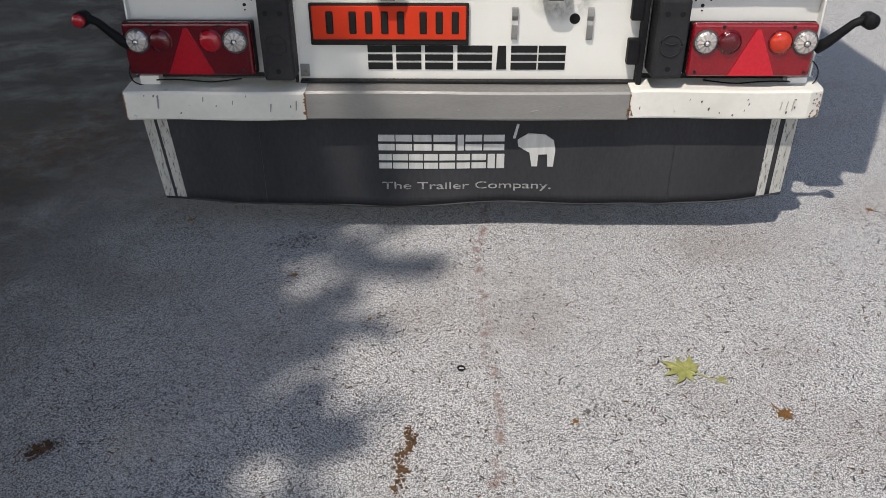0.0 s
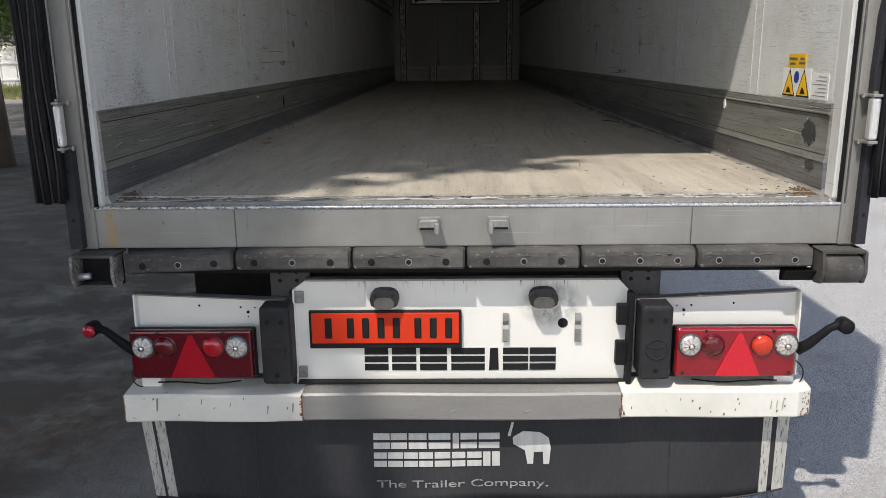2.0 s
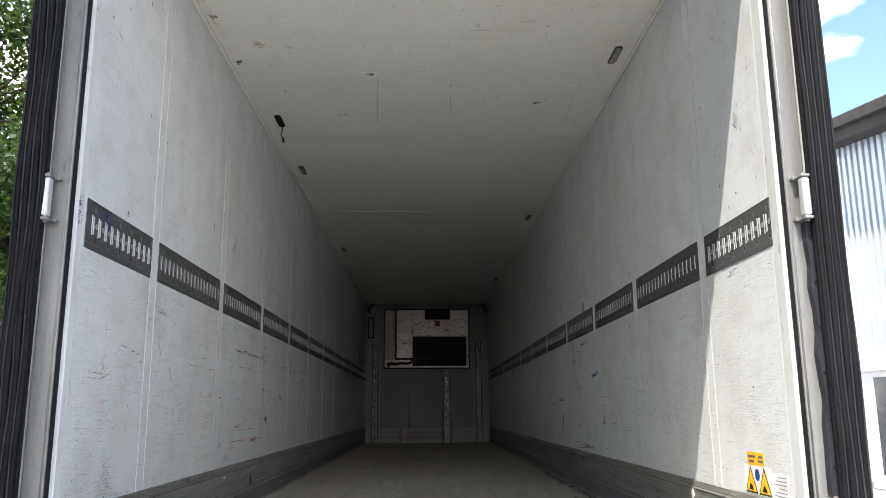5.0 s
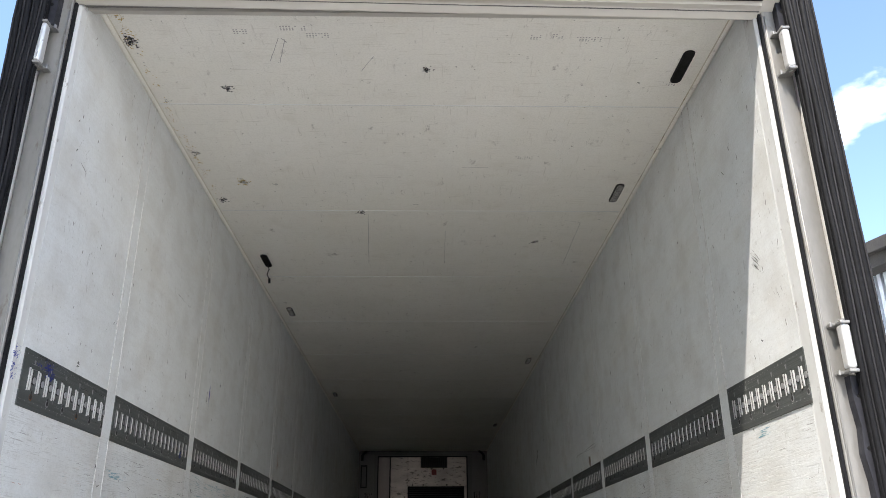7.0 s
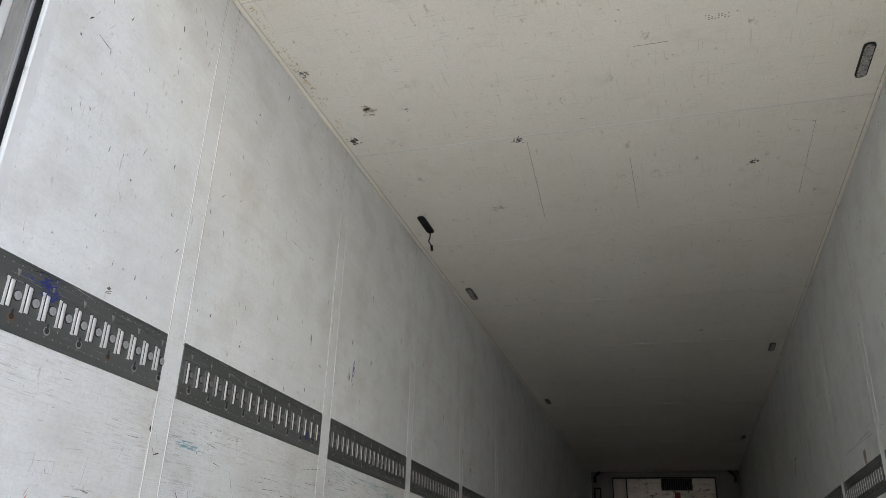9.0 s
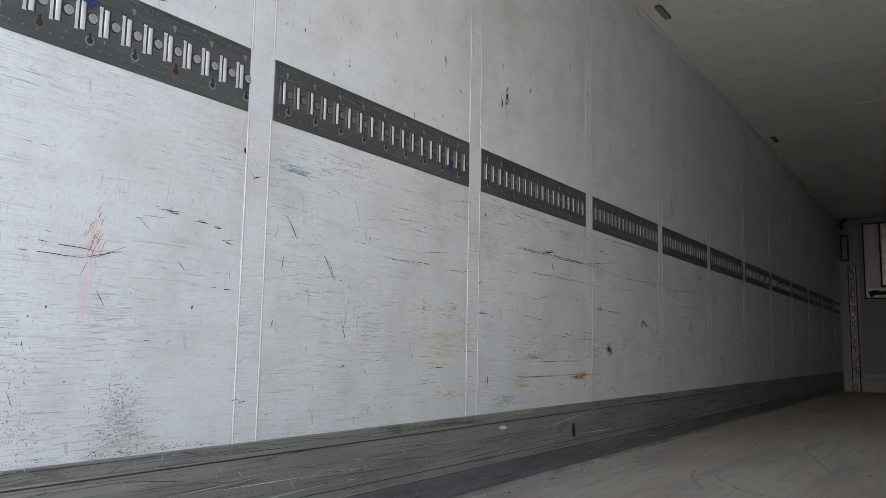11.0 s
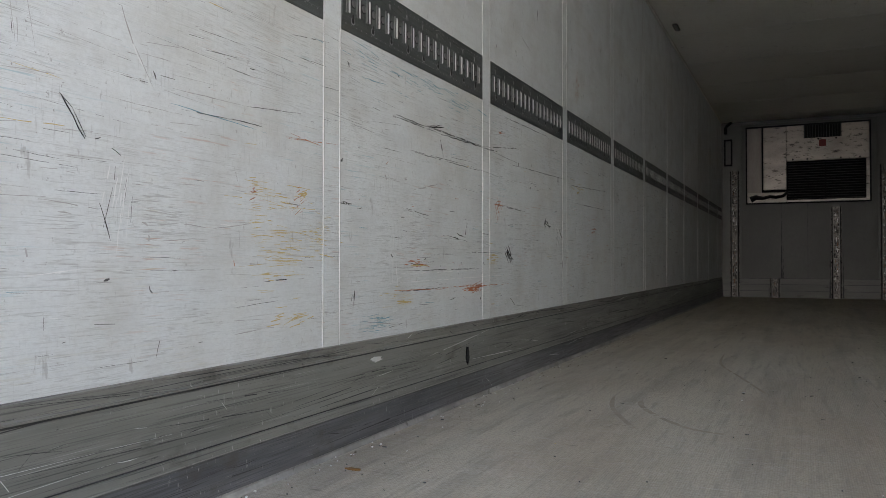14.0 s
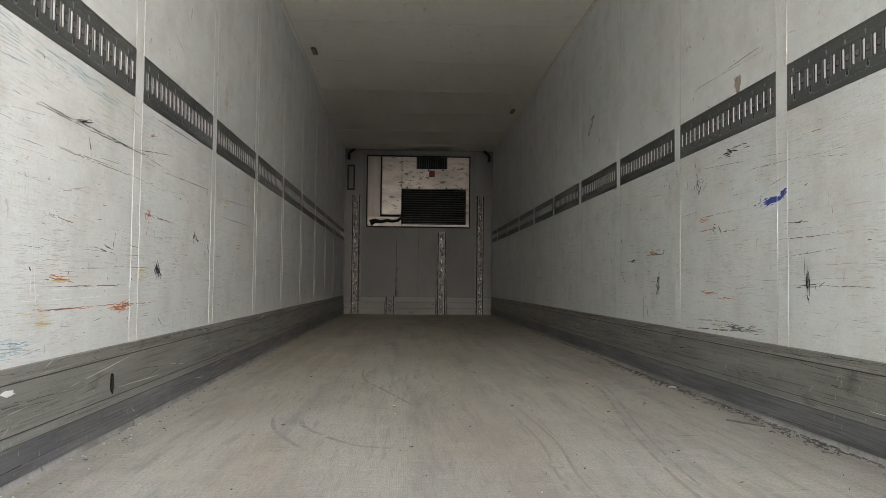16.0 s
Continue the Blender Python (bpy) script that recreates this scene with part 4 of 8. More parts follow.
# ---- rubber buffers under the sill ----
EDGES_X = [-1.160, -0.783, -0.384, 0.004, 0.391, 0.780, 1.170]
for i, (a, b) in enumerate(zip(EDGES_X, EDGES_X[1:])):
    dip = 0.006 if i == 0 else 0.0
    q = thing("rubber_buffer", ((a + b) / 2, -0.03, 1.01), "dusty black rubber dock buffer with bolt holes", "bumper pad", "dock buffers")
    a, b = a + 0.004, b - 0.004
    bm = bmesh.new()
    prof = [(-0.008, 1.0915), (-0.044, 1.089), (-0.058, 1.079), (-0.062, 1.066), (-0.062, 1.032), (-0.055, 1.025), (-0.008, 1.025)]
    rows = []
    for u in (0, 0.02, 0.25, 0.5, 0.75, 0.98, 1):
        inset = 0.012 if u in (0, 1) else 0.0
        rows.append([bm.verts.new((a + (b - a) * u, y + (inset if y < -0.03 else 0), z - dip * (1 - u) * 2 - inset * (0.4 if z > 1.05 else -0.3) + random.uniform(-.0012, .0012))) for y, z in prof])
    for r0, r1 in zip(rows, rows[1:]):
        for k in range(7):
            bm.faces.new((r0[k], r0[(k + 1) % 7], r1[(k + 1) % 7], r1[k]))
    bm.faces.new(rows[0][::-1])
    bm.faces.new(rows[-1])
    part("pad", bm, BUFFER, q)
    bm = bmesh.new()
    for k in range(14):
        x, l = random.uniform(a + 0.01, b - 0.05), 0.004 + 0.03 * random.random() ** 2
        z = 1.070 - dip * (1 - (x - a) / (b - a)) * 2 + random.gauss(0, 0.0025)
        h = random.uniform(0.0008, 0.003)
        prism([(x, z), (x + l, z + random.uniform(-.001, .001)), (x + l * 0.7, z + h), (x + l * 0.2, z + h * 0.8)], 'y', -0.0632, -0.058, bm)
    tagged(part("scuffed_edge", bm, SCUFF, q), kind="stuff")
    for k in range(3):
        x = a + (b - a) * (0.17 + 0.33 * k)
        z = 1.050 - dip * (1 - (x - a) / (b - a)) * 2
        part("bolt_hole", disc((x, -0.0640, z), 0.0088, 'y', 0.004, 14), BLACK, q)
        part("washer", disc((x, -0.0630, z), 0.0118, 'y', 0.003, 14), HOLE if k == 1 or i > 3 else RUBBER, q)
solo("buffer_channel", box(-1.16, 1.17, -0.008, 0.05, 1.0, 1.091, 0.003), DARK, "black steel channel behind the dock buffers", "steel channel")

# corner rollers
for s in (-1, 1):
    r = thing("corner_roller", (s * 1.27, -0.05, 0.955),
              "black rubber corner roller in a scuffed steel bracket" if s > 0 else "battered empty steel roller bracket, paint flaking", "bumper roller", "corner rollers")
    a, b, up = s * 1.178, s * 1.326, 0.012
    x0, x1 = min(a, b), max(a, b)
    part("top_plate", box(x0, x1, -0.085, 0.02, 1.062 + up, 1.074 + up, 0.003), BUFFER, r)
    for x in (x0, x1 - 0.010):
        pts = [(y, z + up) for y, z in ((-0.012, 1.07), (-0.092, 1.07), (-0.10, 1.0), (-0.085, 0.962), (-0.04, 0.955), (-0.012, 0.98))]
        part("cheek", prism(pts, 'x', x, x + 0.010), FLAKED if (s < 0 and x < 0) else BUFFER, r)
    if s > 0:
        part("roller", tube([(x0 + 0.012, -0.06, 1.008 + up), (x0 + 0.02, -0.06, 1.008 + up), (x1 - 0.02, -0.06, 1.008 + up), (x1 - 0.012, -0.06, 1.008 + up)], [0.044, 0.049, 0.049, 0.044], 24), BUFFER, r, smooth=True)
        bm = prism([(-0.01, 1.01), (-0.06, 1.01), (-0.055, 0.99 + up), (-0.03, 0.97), (-0.01, 0.968)], 'x', 1.075, 1.178)
        part("gusset", bm, DARK, r)
    else:
        part("back_plate", box(x0, x1, -0.02, -0.01, 0.958 + up, 1.065 + up), RUBBER, r)
        part("bottom_plate", box(x0 + 0.01, x1 - 0.01, -0.07, -0.012, 0.957 + up, 0.965 + up, 0.002), BUFFER, r)
        part("axle_bolt", tube([(x0 + 0.008, -0.055, 0.99 + up), (x0 + 0.05, -0.055, 0.995 + up)], [0.014, 0.011], 12), ALU, r, "bright bolt end", True)


# ---- chassis under the body ----
ch = thing("chassis", (0, 1.0, 0.55), "black trailer chassis rails and cross members", "chassis")
for s in (-1, 1):
    x = s * 0.62
    bm = box(x - 0.07, x + 0.07, 0.06, 12.6, 0.98, 1.0)
    box(x - 0.008, x + 0.008, 0.06, 12.6, 0.72, 1.0, 0, bm)
    box(x - 0.07, x + 0.07, 0.06, 12.6, 0.70, 0.72, 0, bm)
    part("rail", bm, DARK, ch)
    part("bumper_bracket", box(x - 0.07, x + 0.07, 0.055, 0.075, 0.5, 1.0, 0.003), GREYBLACK, ch)
    for dx in (-0.035, 0.025):
        for z in (0.955, 0.985):
            part("bolt_hole", disc((x + dx, 0.052, z), 0.007, 'y', 0.004, 10), DARK, ch)
for k in range(12):
    part("cross_member", box(-1.2 if k else -0.6, 1.2 if k else 0.6, 0.35 + k * 1.02, 0.41 + k * 1.02, 1.01, 1.12), DARK, ch)
part("rear_cross_member", box(-0.55, 0.55, 0.09, 0.2, 0.72, 1.0, 0.004), DARK, ch)
part("underfloor", box(-1.25, 1.25, 0.05, 12.8, 1.10, 1.119), DARK, ch)
part("storage_box", box(-1.10, -0.72, 0.45, 1.7, 0.62, 1.09, 0.01), DARK, ch)


# ---- lights and boards below ----
def tail_board(s):
    bx = lambda v: s * v
    inner, outer, back, drop = 0.598, 1.160, 0.036, 0.011
    side = "white sheet steel light board with a folded edge" if s < 0 else "white sheet steel light board with folded edge and grime"
    b = thing("light_board", (s * 0.87, -0.005, 0.59), side, "panel", "light boards")
    pts = [(bx(outer), 0.930 - drop), (bx(inner), 0.903 - drop), (bx(inner), 0.612), (bx(outer + 0.008), 0.612)]
    part("sheet", prism(pts, 'y', back - 0.004, back + 0.004), WHITE, b)
    part("top_fold", prism([(bx(outer), 0.930 - drop), (bx(inner), 0.903 - drop), (bx(inner), 0.9075 - drop), (bx(outer), 0.9345 - drop)], 'y', back - 0.034, back + 0.004), STEEL, b)
    part("edge_grime", prism([(bx(outer - 0.004), 0.9285 - drop), (bx(inner), 0.9015 - drop), (bx(inner), 0.8985 - drop), (bx(outer - 0.004), 0.9255 - drop)], 'y', back - 0.0058, back - 0.003), SCUFF, b)
    # Black strip put in as the shade along the board's lower edge.
    part("shadow_gap", box(min(bx(inner), bx(outer + 0.004)), max(bx(inner), bx(outer + 0.004)), back - 0.012, back + 0.004, 0.598, 0.6115), BLACK, b)
    part("side_fold", prism([(bx(outer), 0.930 - drop), (bx(outer + 0.006), 0.930 - drop), (bx(outer + 0.014), 0.612), (bx(outer + 0.008), 0.612)], 'y', back - 0.034, back + 0.004), WHITE, b)
    for u, v, r in ((0.93, 0.882, 0.004), (0.785, 0.875, 0.004), (0.735, 0.873, 0.003), (0.76, 0.857, 0.006), (0.76, 0.84, 0.003)):
        part("rivet_hole", disc((bx(u * 1.014), back - 0.006, v - drop), r, 'y', 0.003, 8), BLACK, b)
    part("foot", box(min(bx(1.09), bx(1.16)), max(bx(1.09), bx(1.16)), -0.01, 0.03, 0.565, 0.612, 0.003), WHITE, b)
    for pts, r in (([(0.80, 0.604), (0.86, 0.596), (0.92, 0.592), (0.98, 0.597), (1.04, 0.600), (1.10, 0.598)], 0.0028), ([(1.160, 0.672), (1.182, 0.650), (1.190, 0.622), (1.182, 0.594), (1.155, 0.580), (1.12, 0.577)], 0.0022)):
        path = []
        for k in range(26):
            i, u = min(k // 5, 4), k / 5 - min(k // 5, 4)
            q = [pts[max(0, min(5, j))] for j in (i - 1, i, i + 1, i + 2)]
            c = [0.5 * (2 * q[1][d] + (q[2][d] - q[0][d]) * u + (2 * q[0][d] - 5 * q[1][d] + 4 * q[2][d] - q[3][d]) * u * u + (3 * q[1][d] - q[0][d] - 3 * q[2][d] + q[3][d]) * u ** 3) for d in (0, 1)]
            path.append((bx(c[0]), -0.014, c[1]))
        part("wire", tube(path, r, 6), BLACK, b, smooth=True)

    lp = thing("tail_light", (s * 0.95, -0.03, 0.63), "red rectangular trailer tail light with round lenses and warning triangle", "tail light", "tail lights")
    mid = -0.955 if s < 0 else 0.942
    x0, x1 = mid - 0.215, mid + (0.197 if s > 0 else 0.215)
    part("housing", box(x0 - 0.004, x1 + 0.004, -0.03, -0.003, 0.627, 0.806, 0.006), BLACK, lp)
    part("bracket", box(mid - 0.15, mid + 0.13, -0.0028, 0.0318, 0.66, 0.72, 0.003), BLACK, lp)
    # Left lens and triangle take darker reds than the right: shade painted in.
    lens = part("lens", box(x0, x1, -0.056, -0.028, 0.629, 0.808, 0.010, segs=3), MID_RED if s > 0 else DEEP_SHADED_RED, lp)
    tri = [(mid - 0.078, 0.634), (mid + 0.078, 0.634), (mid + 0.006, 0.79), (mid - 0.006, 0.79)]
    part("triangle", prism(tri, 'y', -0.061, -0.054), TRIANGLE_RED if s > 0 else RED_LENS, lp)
    for u, mat, r in ((-0.168, CLEAR, 0.037), (-0.090, DEEP_SHADED_RED, 0.036), (0.078, ORANGE_LENS if s > 0 else RED_LENS, 0.036), (0.160, CLEAR, 0.038)):
        c = (mid + u, 0, 0.747)
        part("round_lens", tube([(c[0], -0.054, c[2]), (c[0], -0.062, c[2]), (c[0], -0.069, c[2]), (c[0], -0.072, c[2])], [r, r, r * 0.86, r * 0.3], 24), mat, lp, smooth=True)
        part("lens_ring", tube([(c[0], -0.054, c[2]), (c[0], -0.060, c[2])], [r + 0.006, r + 0.004], 24), GREYBLACK if mat is CLEAR else DEEP_SHADED_RED, lp, smooth=True)
        if mat is CLEAR:
            bm = bmesh.new()
            rings = [[bm.verts.new((c[0] + r * q * math.cos(2 * math.pi * k / 20), y + (0.0012 if k % 2 else 0), c[2] + r * q * math.sin(2 * math.pi * k / 20))) for k in range(20)]
                     for q, y in ((0.3, -0.0765), (0.80, -0.0717))]
            # Alternating light and dark flutes paint the reflector's glints into its colour.
            for k in range(20):
                bm.faces.new((rings[0][k], rings[1][k], rings[1][k - 1], rings[0][k - 1])).material_index = k % 2
            part("reflector", bm, [FLUTE, FLUTE_DARK], lp, "fluted bright reflector")
            part("bulb_cap", tube([(c[0], -0.074, c[2]), (c[0], -0.079, c[2])], [r * 0.28, r * 0.16], 12), BRIGHT, lp, smooth=True)
    for u, v in ((-0.19, 0.645), (0.178, 0.645), (-0.115, 0.797), (0.115, 0.797)):
        part("screw", disc((mid + u, -0.0575, v), 0.006, 'y', 0.003, 10), BLACK, lp)

    arm = thing("side_marker_light", (s * 1.17, -0.03, 0.72), "black rubber outrigger marker light on a bent arm", "marker light", "marker lights")
    pts = [(s * 1.150, -0.035, 0.722), (s * 1.175, -0.055, 0.747), (s * 1.205, -0.075, 0.787), (s * 1.230, -0.085, 0.817), (s * 1.252, -0.088, 0.828), (s * 1.277, -0.088, 0.828)]
    part("arm", tube(pts, [0.021, 0.018, 0.0148, 0.0135, 0.0145, 0.017], 12), RUBBER, arm, smooth=True)
    part("head", tube([(s * 1.277, -0.116, 0.828), (s * 1.277, -0.108, 0.828), (s * 1.277, -0.068, 0.828), (s * 1.277, -0.06, 0.828)], [0.021, 0.026, 0.026, 0.021], 20), RUBBER, arm, smooth=True)
    if s < 0:
        part("lens", tube([(s * 1.277, -0.126, 0.828), (s * 1.277, -0.122, 0.828), (s * 1.277, -0.114, 0.828)], [0.010, 0.019, 0.0225], 18), RED_LENS, arm, "red lens", True)

    blk = thing("corner_block", (s * 0.65, -0.05, 0.62), "grey-black rubber stop block with bolt holes", "rubber block", "stop blocks")
    i0, i1 = 0.600, 0.706
    z0, z1 = (0.616, 0.898) if s < 0 else (0.628, 0.896)
    lo, hi = min(bx(i0), bx(i1)), max(bx(i0), bx(i1))
    bm = box(lo, hi, -0.082, 0.0318, z0, z1, 0.014, segs=3)
    part("block", bm, PLASTIC, blk)
    for dx, z in ((-0.024, 0.845), (0.024, 0.845), (0.0, z0 + 0.035)):
        part("bolt_hole", disc(((lo + hi) / 2 + dx, -0.0835, z), 0.009, 'y', 0.004, 12), DARK, blk)
    ring = [((lo + hi) / 2 + 0.036 * math.cos(a * math.pi / 12), -0.083, 0.742 + 0.036 * math.sin(a * math.pi / 12)) for a in range(25)]
    part("embossed_ring", tube(ring, 0.0028, 6), PLASTIC, blk, smooth=True)
    part("embossed_bar", tube([((lo + hi) / 2 - 0.02, -0.083, 0.752), ((lo + hi) / 2, -0.083, 0.745), ((lo + hi) / 2 + 0.022, -0.083, 0.752)], 0.0028, 6), PLASTIC, blk, smooth=True)


tail_board(-1)
tail_board(1)

# ---- centre panel with the plate ----
cp = thing("centre_panel", (0, 0.02, 0.58), "white painted steel rear panel with chamfered corners, oil-streaked", "panel")
pts = [(-0.598, 0.586), (-0.600, 0.935), (-0.556, 0.966), (0.533, 0.966), (0.570, 0.927), (0.578, 0.590)]
part("sheet", prism(pts, 'y', 0.020, 0.028), PANEL, cp)
part("top_fold", prism([(-0.556, 0.966), (0.533, 0.966), (0.533, 0.973), (-0.556, 0.973)], 'y', 0.0, 0.04), STEEL, cp)
# Black strip painted in for the shaded gap between panel and bumper.
part("bottom_shadow", box(-0.598, 0.578, -0.010, 0.03, 0.586, 0.5945, 0.002), BLACK, cp)
part("left_fold", box(-0.6035, -0.598, 0.0, 0.03, 0.586, 0.936, 0.002), WHITE, cp)
# Black strip stands in for the shade in the gap beside the block.
part("left_gap", box(-0.614, -0.604, -0.002, 0.03, 0.586, 0.93), BLACK, cp)
for z in (0.905, 0.625):
    h = part("hinge_leaf", box(-0.598, -0.566, 0.010, 0.021, z - 0.022, z + 0.022, 0.003), KEEPER, cp)
    part("hinge_bolt", disc((-0.58, 0.004, z - 0.006), 0.008, 'y', 0.008, 10), STEEL, cp)
for z0, z1 in ((0.805, 0.878), (0.655, 0.742)):
    part("rubber_catch", box(0.530, 0.580, -0.012, 0.021, z0, z1, 0.004), RUBBER, cp, "black rubber catch")
part("catch_bar", box(0.566, 0.584, -0.03, 0.02, 0.585, 0.925, 0.004), RUBBER, cp)
part("hole", disc((0.345, 0.0185, 0.804), 0.018, 'y', 0.003, 18), DARK, cp)
for x in (0.143, 0.397):
    c = part("plate_clip", prism([(0.019, 0.842), (0.008, 0.840), (0.006, 0.815), (0.016, 0.800), (0.006, 0.785), (0.008, 0.740), (0.019, 0.733)], 'x', x - 0.010, x + 0.010), KEEPER, cp, "bent zinc clip")
for k in range(18):
    x = random.choice((-0.19, -0.21, 0.21, 0.31, 0.34, 0.37)) + random.gauss(0, 0.025)
    if k % 3 == 0:
        x = random.uniform(-0.5, 0.5)
    z, w, l = 0.962, random.uniform(0.001, 0.004), random.uniform(0.003, 0.03)
    bm = prism([(x, z), (x + w, z), (x + w * 0.6, z - l)], 'y', 0.0188, 0.0205)
    part("oil_run", bm, SCUFF, cp)

for x in (-0.280, 0.272):
    l = thing("plate_lamp", (x, 0.0, 0.88), "dark grey plastic number plate lamp", "lamp", "plate lamps")
    prof = [(-0.046, 0.886), (-0.050, 0.905), (-0.046, 0.922), (-0.034, 0.935), (-0.014, 0.940), (0.014, 0.940), (0.034, 0.935), (0.046, 0.922), (0.050, 0.905), (0.046, 0.886), (0.03, 0.876), (-0.03, 0.876)]
    part("housing", prism([(x + u, z) for u, z in prof], 'y', -0.028, 0.02), PLASTIC, l)
    part("lens_cover", prism([(x + u * 0.72, 0.876 + (z - 0.876) * 0.6) for u, z in prof], 'y', -0.038, -0.026), BUFFER, l)
    for u in (-0.03, 0.03):
        part("screw", disc((x + u, -0.0305, 0.921), 0.005, 'y', 0.004, 8), DARK, l)

pl = thing("number_plate", (-0.283, 0.0, 0.725), "red trailer number plate in a black holder, characters as plain bars", "number plate")
part("holder", box(-0.551, -0.012, 0.004, 0.020, 0.716, 0.857, 0.004), BLACK, pl, "black plastic holder")
part("plate", box(-0.542, -0.021, -0.001, 0.005, 0.737, 0.850, 0.003), PLATE_RED, pl)
for a, b in ((-0.494, -0.470), (-0.416, -0.392), (-0.362, -0.338), (-0.308, -0.284), (-0.254, -0.230), (-0.178, -0.154), (-0.124, -0.100), (-0.070, -0.046)):
    part("bar", box(a, b, -0.0035, 0.0, 0.757, 0.832, 0.003, segs=1), BLACK, pl)

# lettering of the maker: plain blocks of the same size and colour
mk = thing("maker_mark", (-0.017, 0.018, 0.628), "row of plain black bars printed on the white panel", "marking")
for u, v in ((0, .085), (.098, .185), (.198, .295), (.31, .43), (.445, .48), (.495, .585), (.59, .683)):
    x0, x1 = -0.360 + u, -0.360 + v
    if v - u < 0.05:
        part("block", prism([(x0, 0.628), (x1, 0.629), (x1 - 0.003, 0.712), (x0 + 0.004, 0.711)], 'y', 0.0172, 0.0205), BLACK, mk)
        continue
    for z0, z1 in ((0.628, 0.652), (0.659, 0.681), (0.688, 0.712)):
        bm = prism([(x0, z0), (x1, z0), (x1, z1), (x0, z1)], 'y', 0.0172, 0.0205)
        part("bar", bm, BLACK, mk)

# ---- bumper bar ----
bb = thing("underrun_bumper", (0, -0.01, 0.47), "steel underrun bumper, white chipped ends and a bare grey middle", "bumper")


def beam(x0, x1, zs, mat, name, bend=0.0):
    prof = [(-0.072, 0.478), (-0.076, 0.484), (-0.076, 0.572), (-0.070, 0.580), (0.050, 0.590), (0.052, 0.583), (-0.052, 0.574), (-0.064, 0.566), (-0.064, 0.484)]
    bm = bmesh.new()
    n = 14
    rows = []
    for k in range(n + 1):
        u = k / n
        d = 0.0015 * math.sin(9 * u + x0) + bend * max(0, u - 0.93) * 2
        rows.append([bm.verts.new((x0 + (x1 - x0) * u, y + d, z + zs + 0.0015 * math.sin(7 * u))) for y, z in prof])
    for a, b in zip(rows, rows[1:]):
        for k in range(len(prof)):
            bm.faces.new((a[k], a[(k + 1) % len(prof)], b[(k + 1) % len(prof)], b[k]))
    bm.faces.new(rows[0][::-1])
    bm.faces.new(rows[-1])
    return part(name, bm, mat, bb)


beam(-1.203, -0.574, -0.005, BUMPER_WHITE, "left_section")
beam(-0.573, 0.542, -0.001, BUMPER_STEEL, "middle_section")
beam(0.543, 1.203, 0.007, BUMPER_WHITE, "right_section", 0.14)
for x, h in ((0.545, 0.03),):
    for k in range(5):
        z = 0.49 + random.random() * h
        u = random.uniform(-0.012, 0.004)
        part("rust_patch", prism([(x + u, z), (x + u + random.uniform(.004, .012), z + random.uniform(-.006, .006)), (x + u + .004, z + random.uniform(.008, .02))], 'y', -0.0795, -0.074), RUST, bb)
for k in range(26):
    x, z = 1.199 - 0.03 * random.random() ** 2, 0.489 + 0.088 * random.random()
    yf = -0.076 + 0.28 * max(0.0, (x - 0.543) / 0.66 - 0.93)
    q = random.uniform(0.0015, 0.004)
    part("rust_patch", prism([(x - q, z), (x + q * 0.6, z - q * random.random()), (x + q * 0.5, z + q * 1.5), (x - q * 0.6, z + q * 1.2)], 'y', yf - 0.002, yf + 0.006), RUST, bb)
for k in range(18):
    x, z = random.choice((random.uniform(-1.18, -0.6), random.uniform(0.56, 1.13))), random.uniform(0.492, 0.57)
    l, w2 = random.uniform(0.002, 0.010), random.uniform(0.001, 0.005)
    part("chip", prism([(x, z), (x + w2, z + random.uniform(-.003, .003)), (x + w2 * 1.4, z + l), (x + w2 * .3, z + l * .8)], 'y', -0.0795, -0.074), SCUFF, bb)
for x, turn, wide, z0 in ((-1.204, 1, 0.006, 0.4735), (0.5425, 1, 0.005, 0.486)):
    rim = [(x + turn * wide * (0.25 + random.random() ** 2), z0 + k * 0.0045) for k in range(22)]
    part("rust_rim", prism(rim + [(x, z0 + 0.0945), (x, z0)], 'y', -0.0785, -0.073), RUST, bb, "brown rust along the edge")
for x, z, l, w2 in ((-1.09, 0.515, 0.05, 0.004), (-0.83, 0.53, 0.016, 0.003), (-0.70, 0.505, 0.03, 0.004), (-0.61, 0.51, 0.035, 0.003), (-0.93, 0.54, 0.02, 0.002), (0.30, 0.50, 0.03, 0.003), (-0.05, 0.512, 0.008, 0.008), (0.20, 0.508, 0.006, 0.014), (1.08, 0.52, 0.03, 0.002), (1.06, 0.518, 0.03, 0.002), (1.1, 0.515, 0.035, 0.002)):
    part("scrape", prism([(x, z), (x + w2, z + 0.002), (x + w2 * 2.2, z + l), (x + w2 * 0.9, z + l * 0.96)], 'y', -0.0795, -0.073), HOLE if x < 0.5 else FAINT, bb)
jag = [(-0.5735 - 0.011 * random.random() ** 1.5, 0.478 + k * 0.0052) for k in range(20)]
part("rust_seam", prism(jag + [(-0.5715, 0.577), (-0.5715, 0.478)], 'y', -0.0785, -0.074), RUST, bb, "rusty butt joint")
for s in (-1, 1):
    part("stay", box(s * 0.62 - 0.03, s * 0.62 + 0.03, 0.0, 0.06, 0.50, 0.58, 0.003), GREYBLACK, bb)

# ---- mud flap ----
fl = thing("mud_flap", (0, -0.01, 0.50), "wide dark rubber mud flap, wavy lower edge and pale end stripes", "mud flap")


def flap_y(u, v):
    """Depth of the sheet; u from -1 to 1 across, v from 0 at the top to 1 below."""
    return -0.006 - 0.010 * v + 0.006 * v * math.sin(u * 5.1 + 0.6) + 0.004 * v * math.sin(u * 13) + 0.035 * max(0, u - 0.8) * v * 5 * 0.35


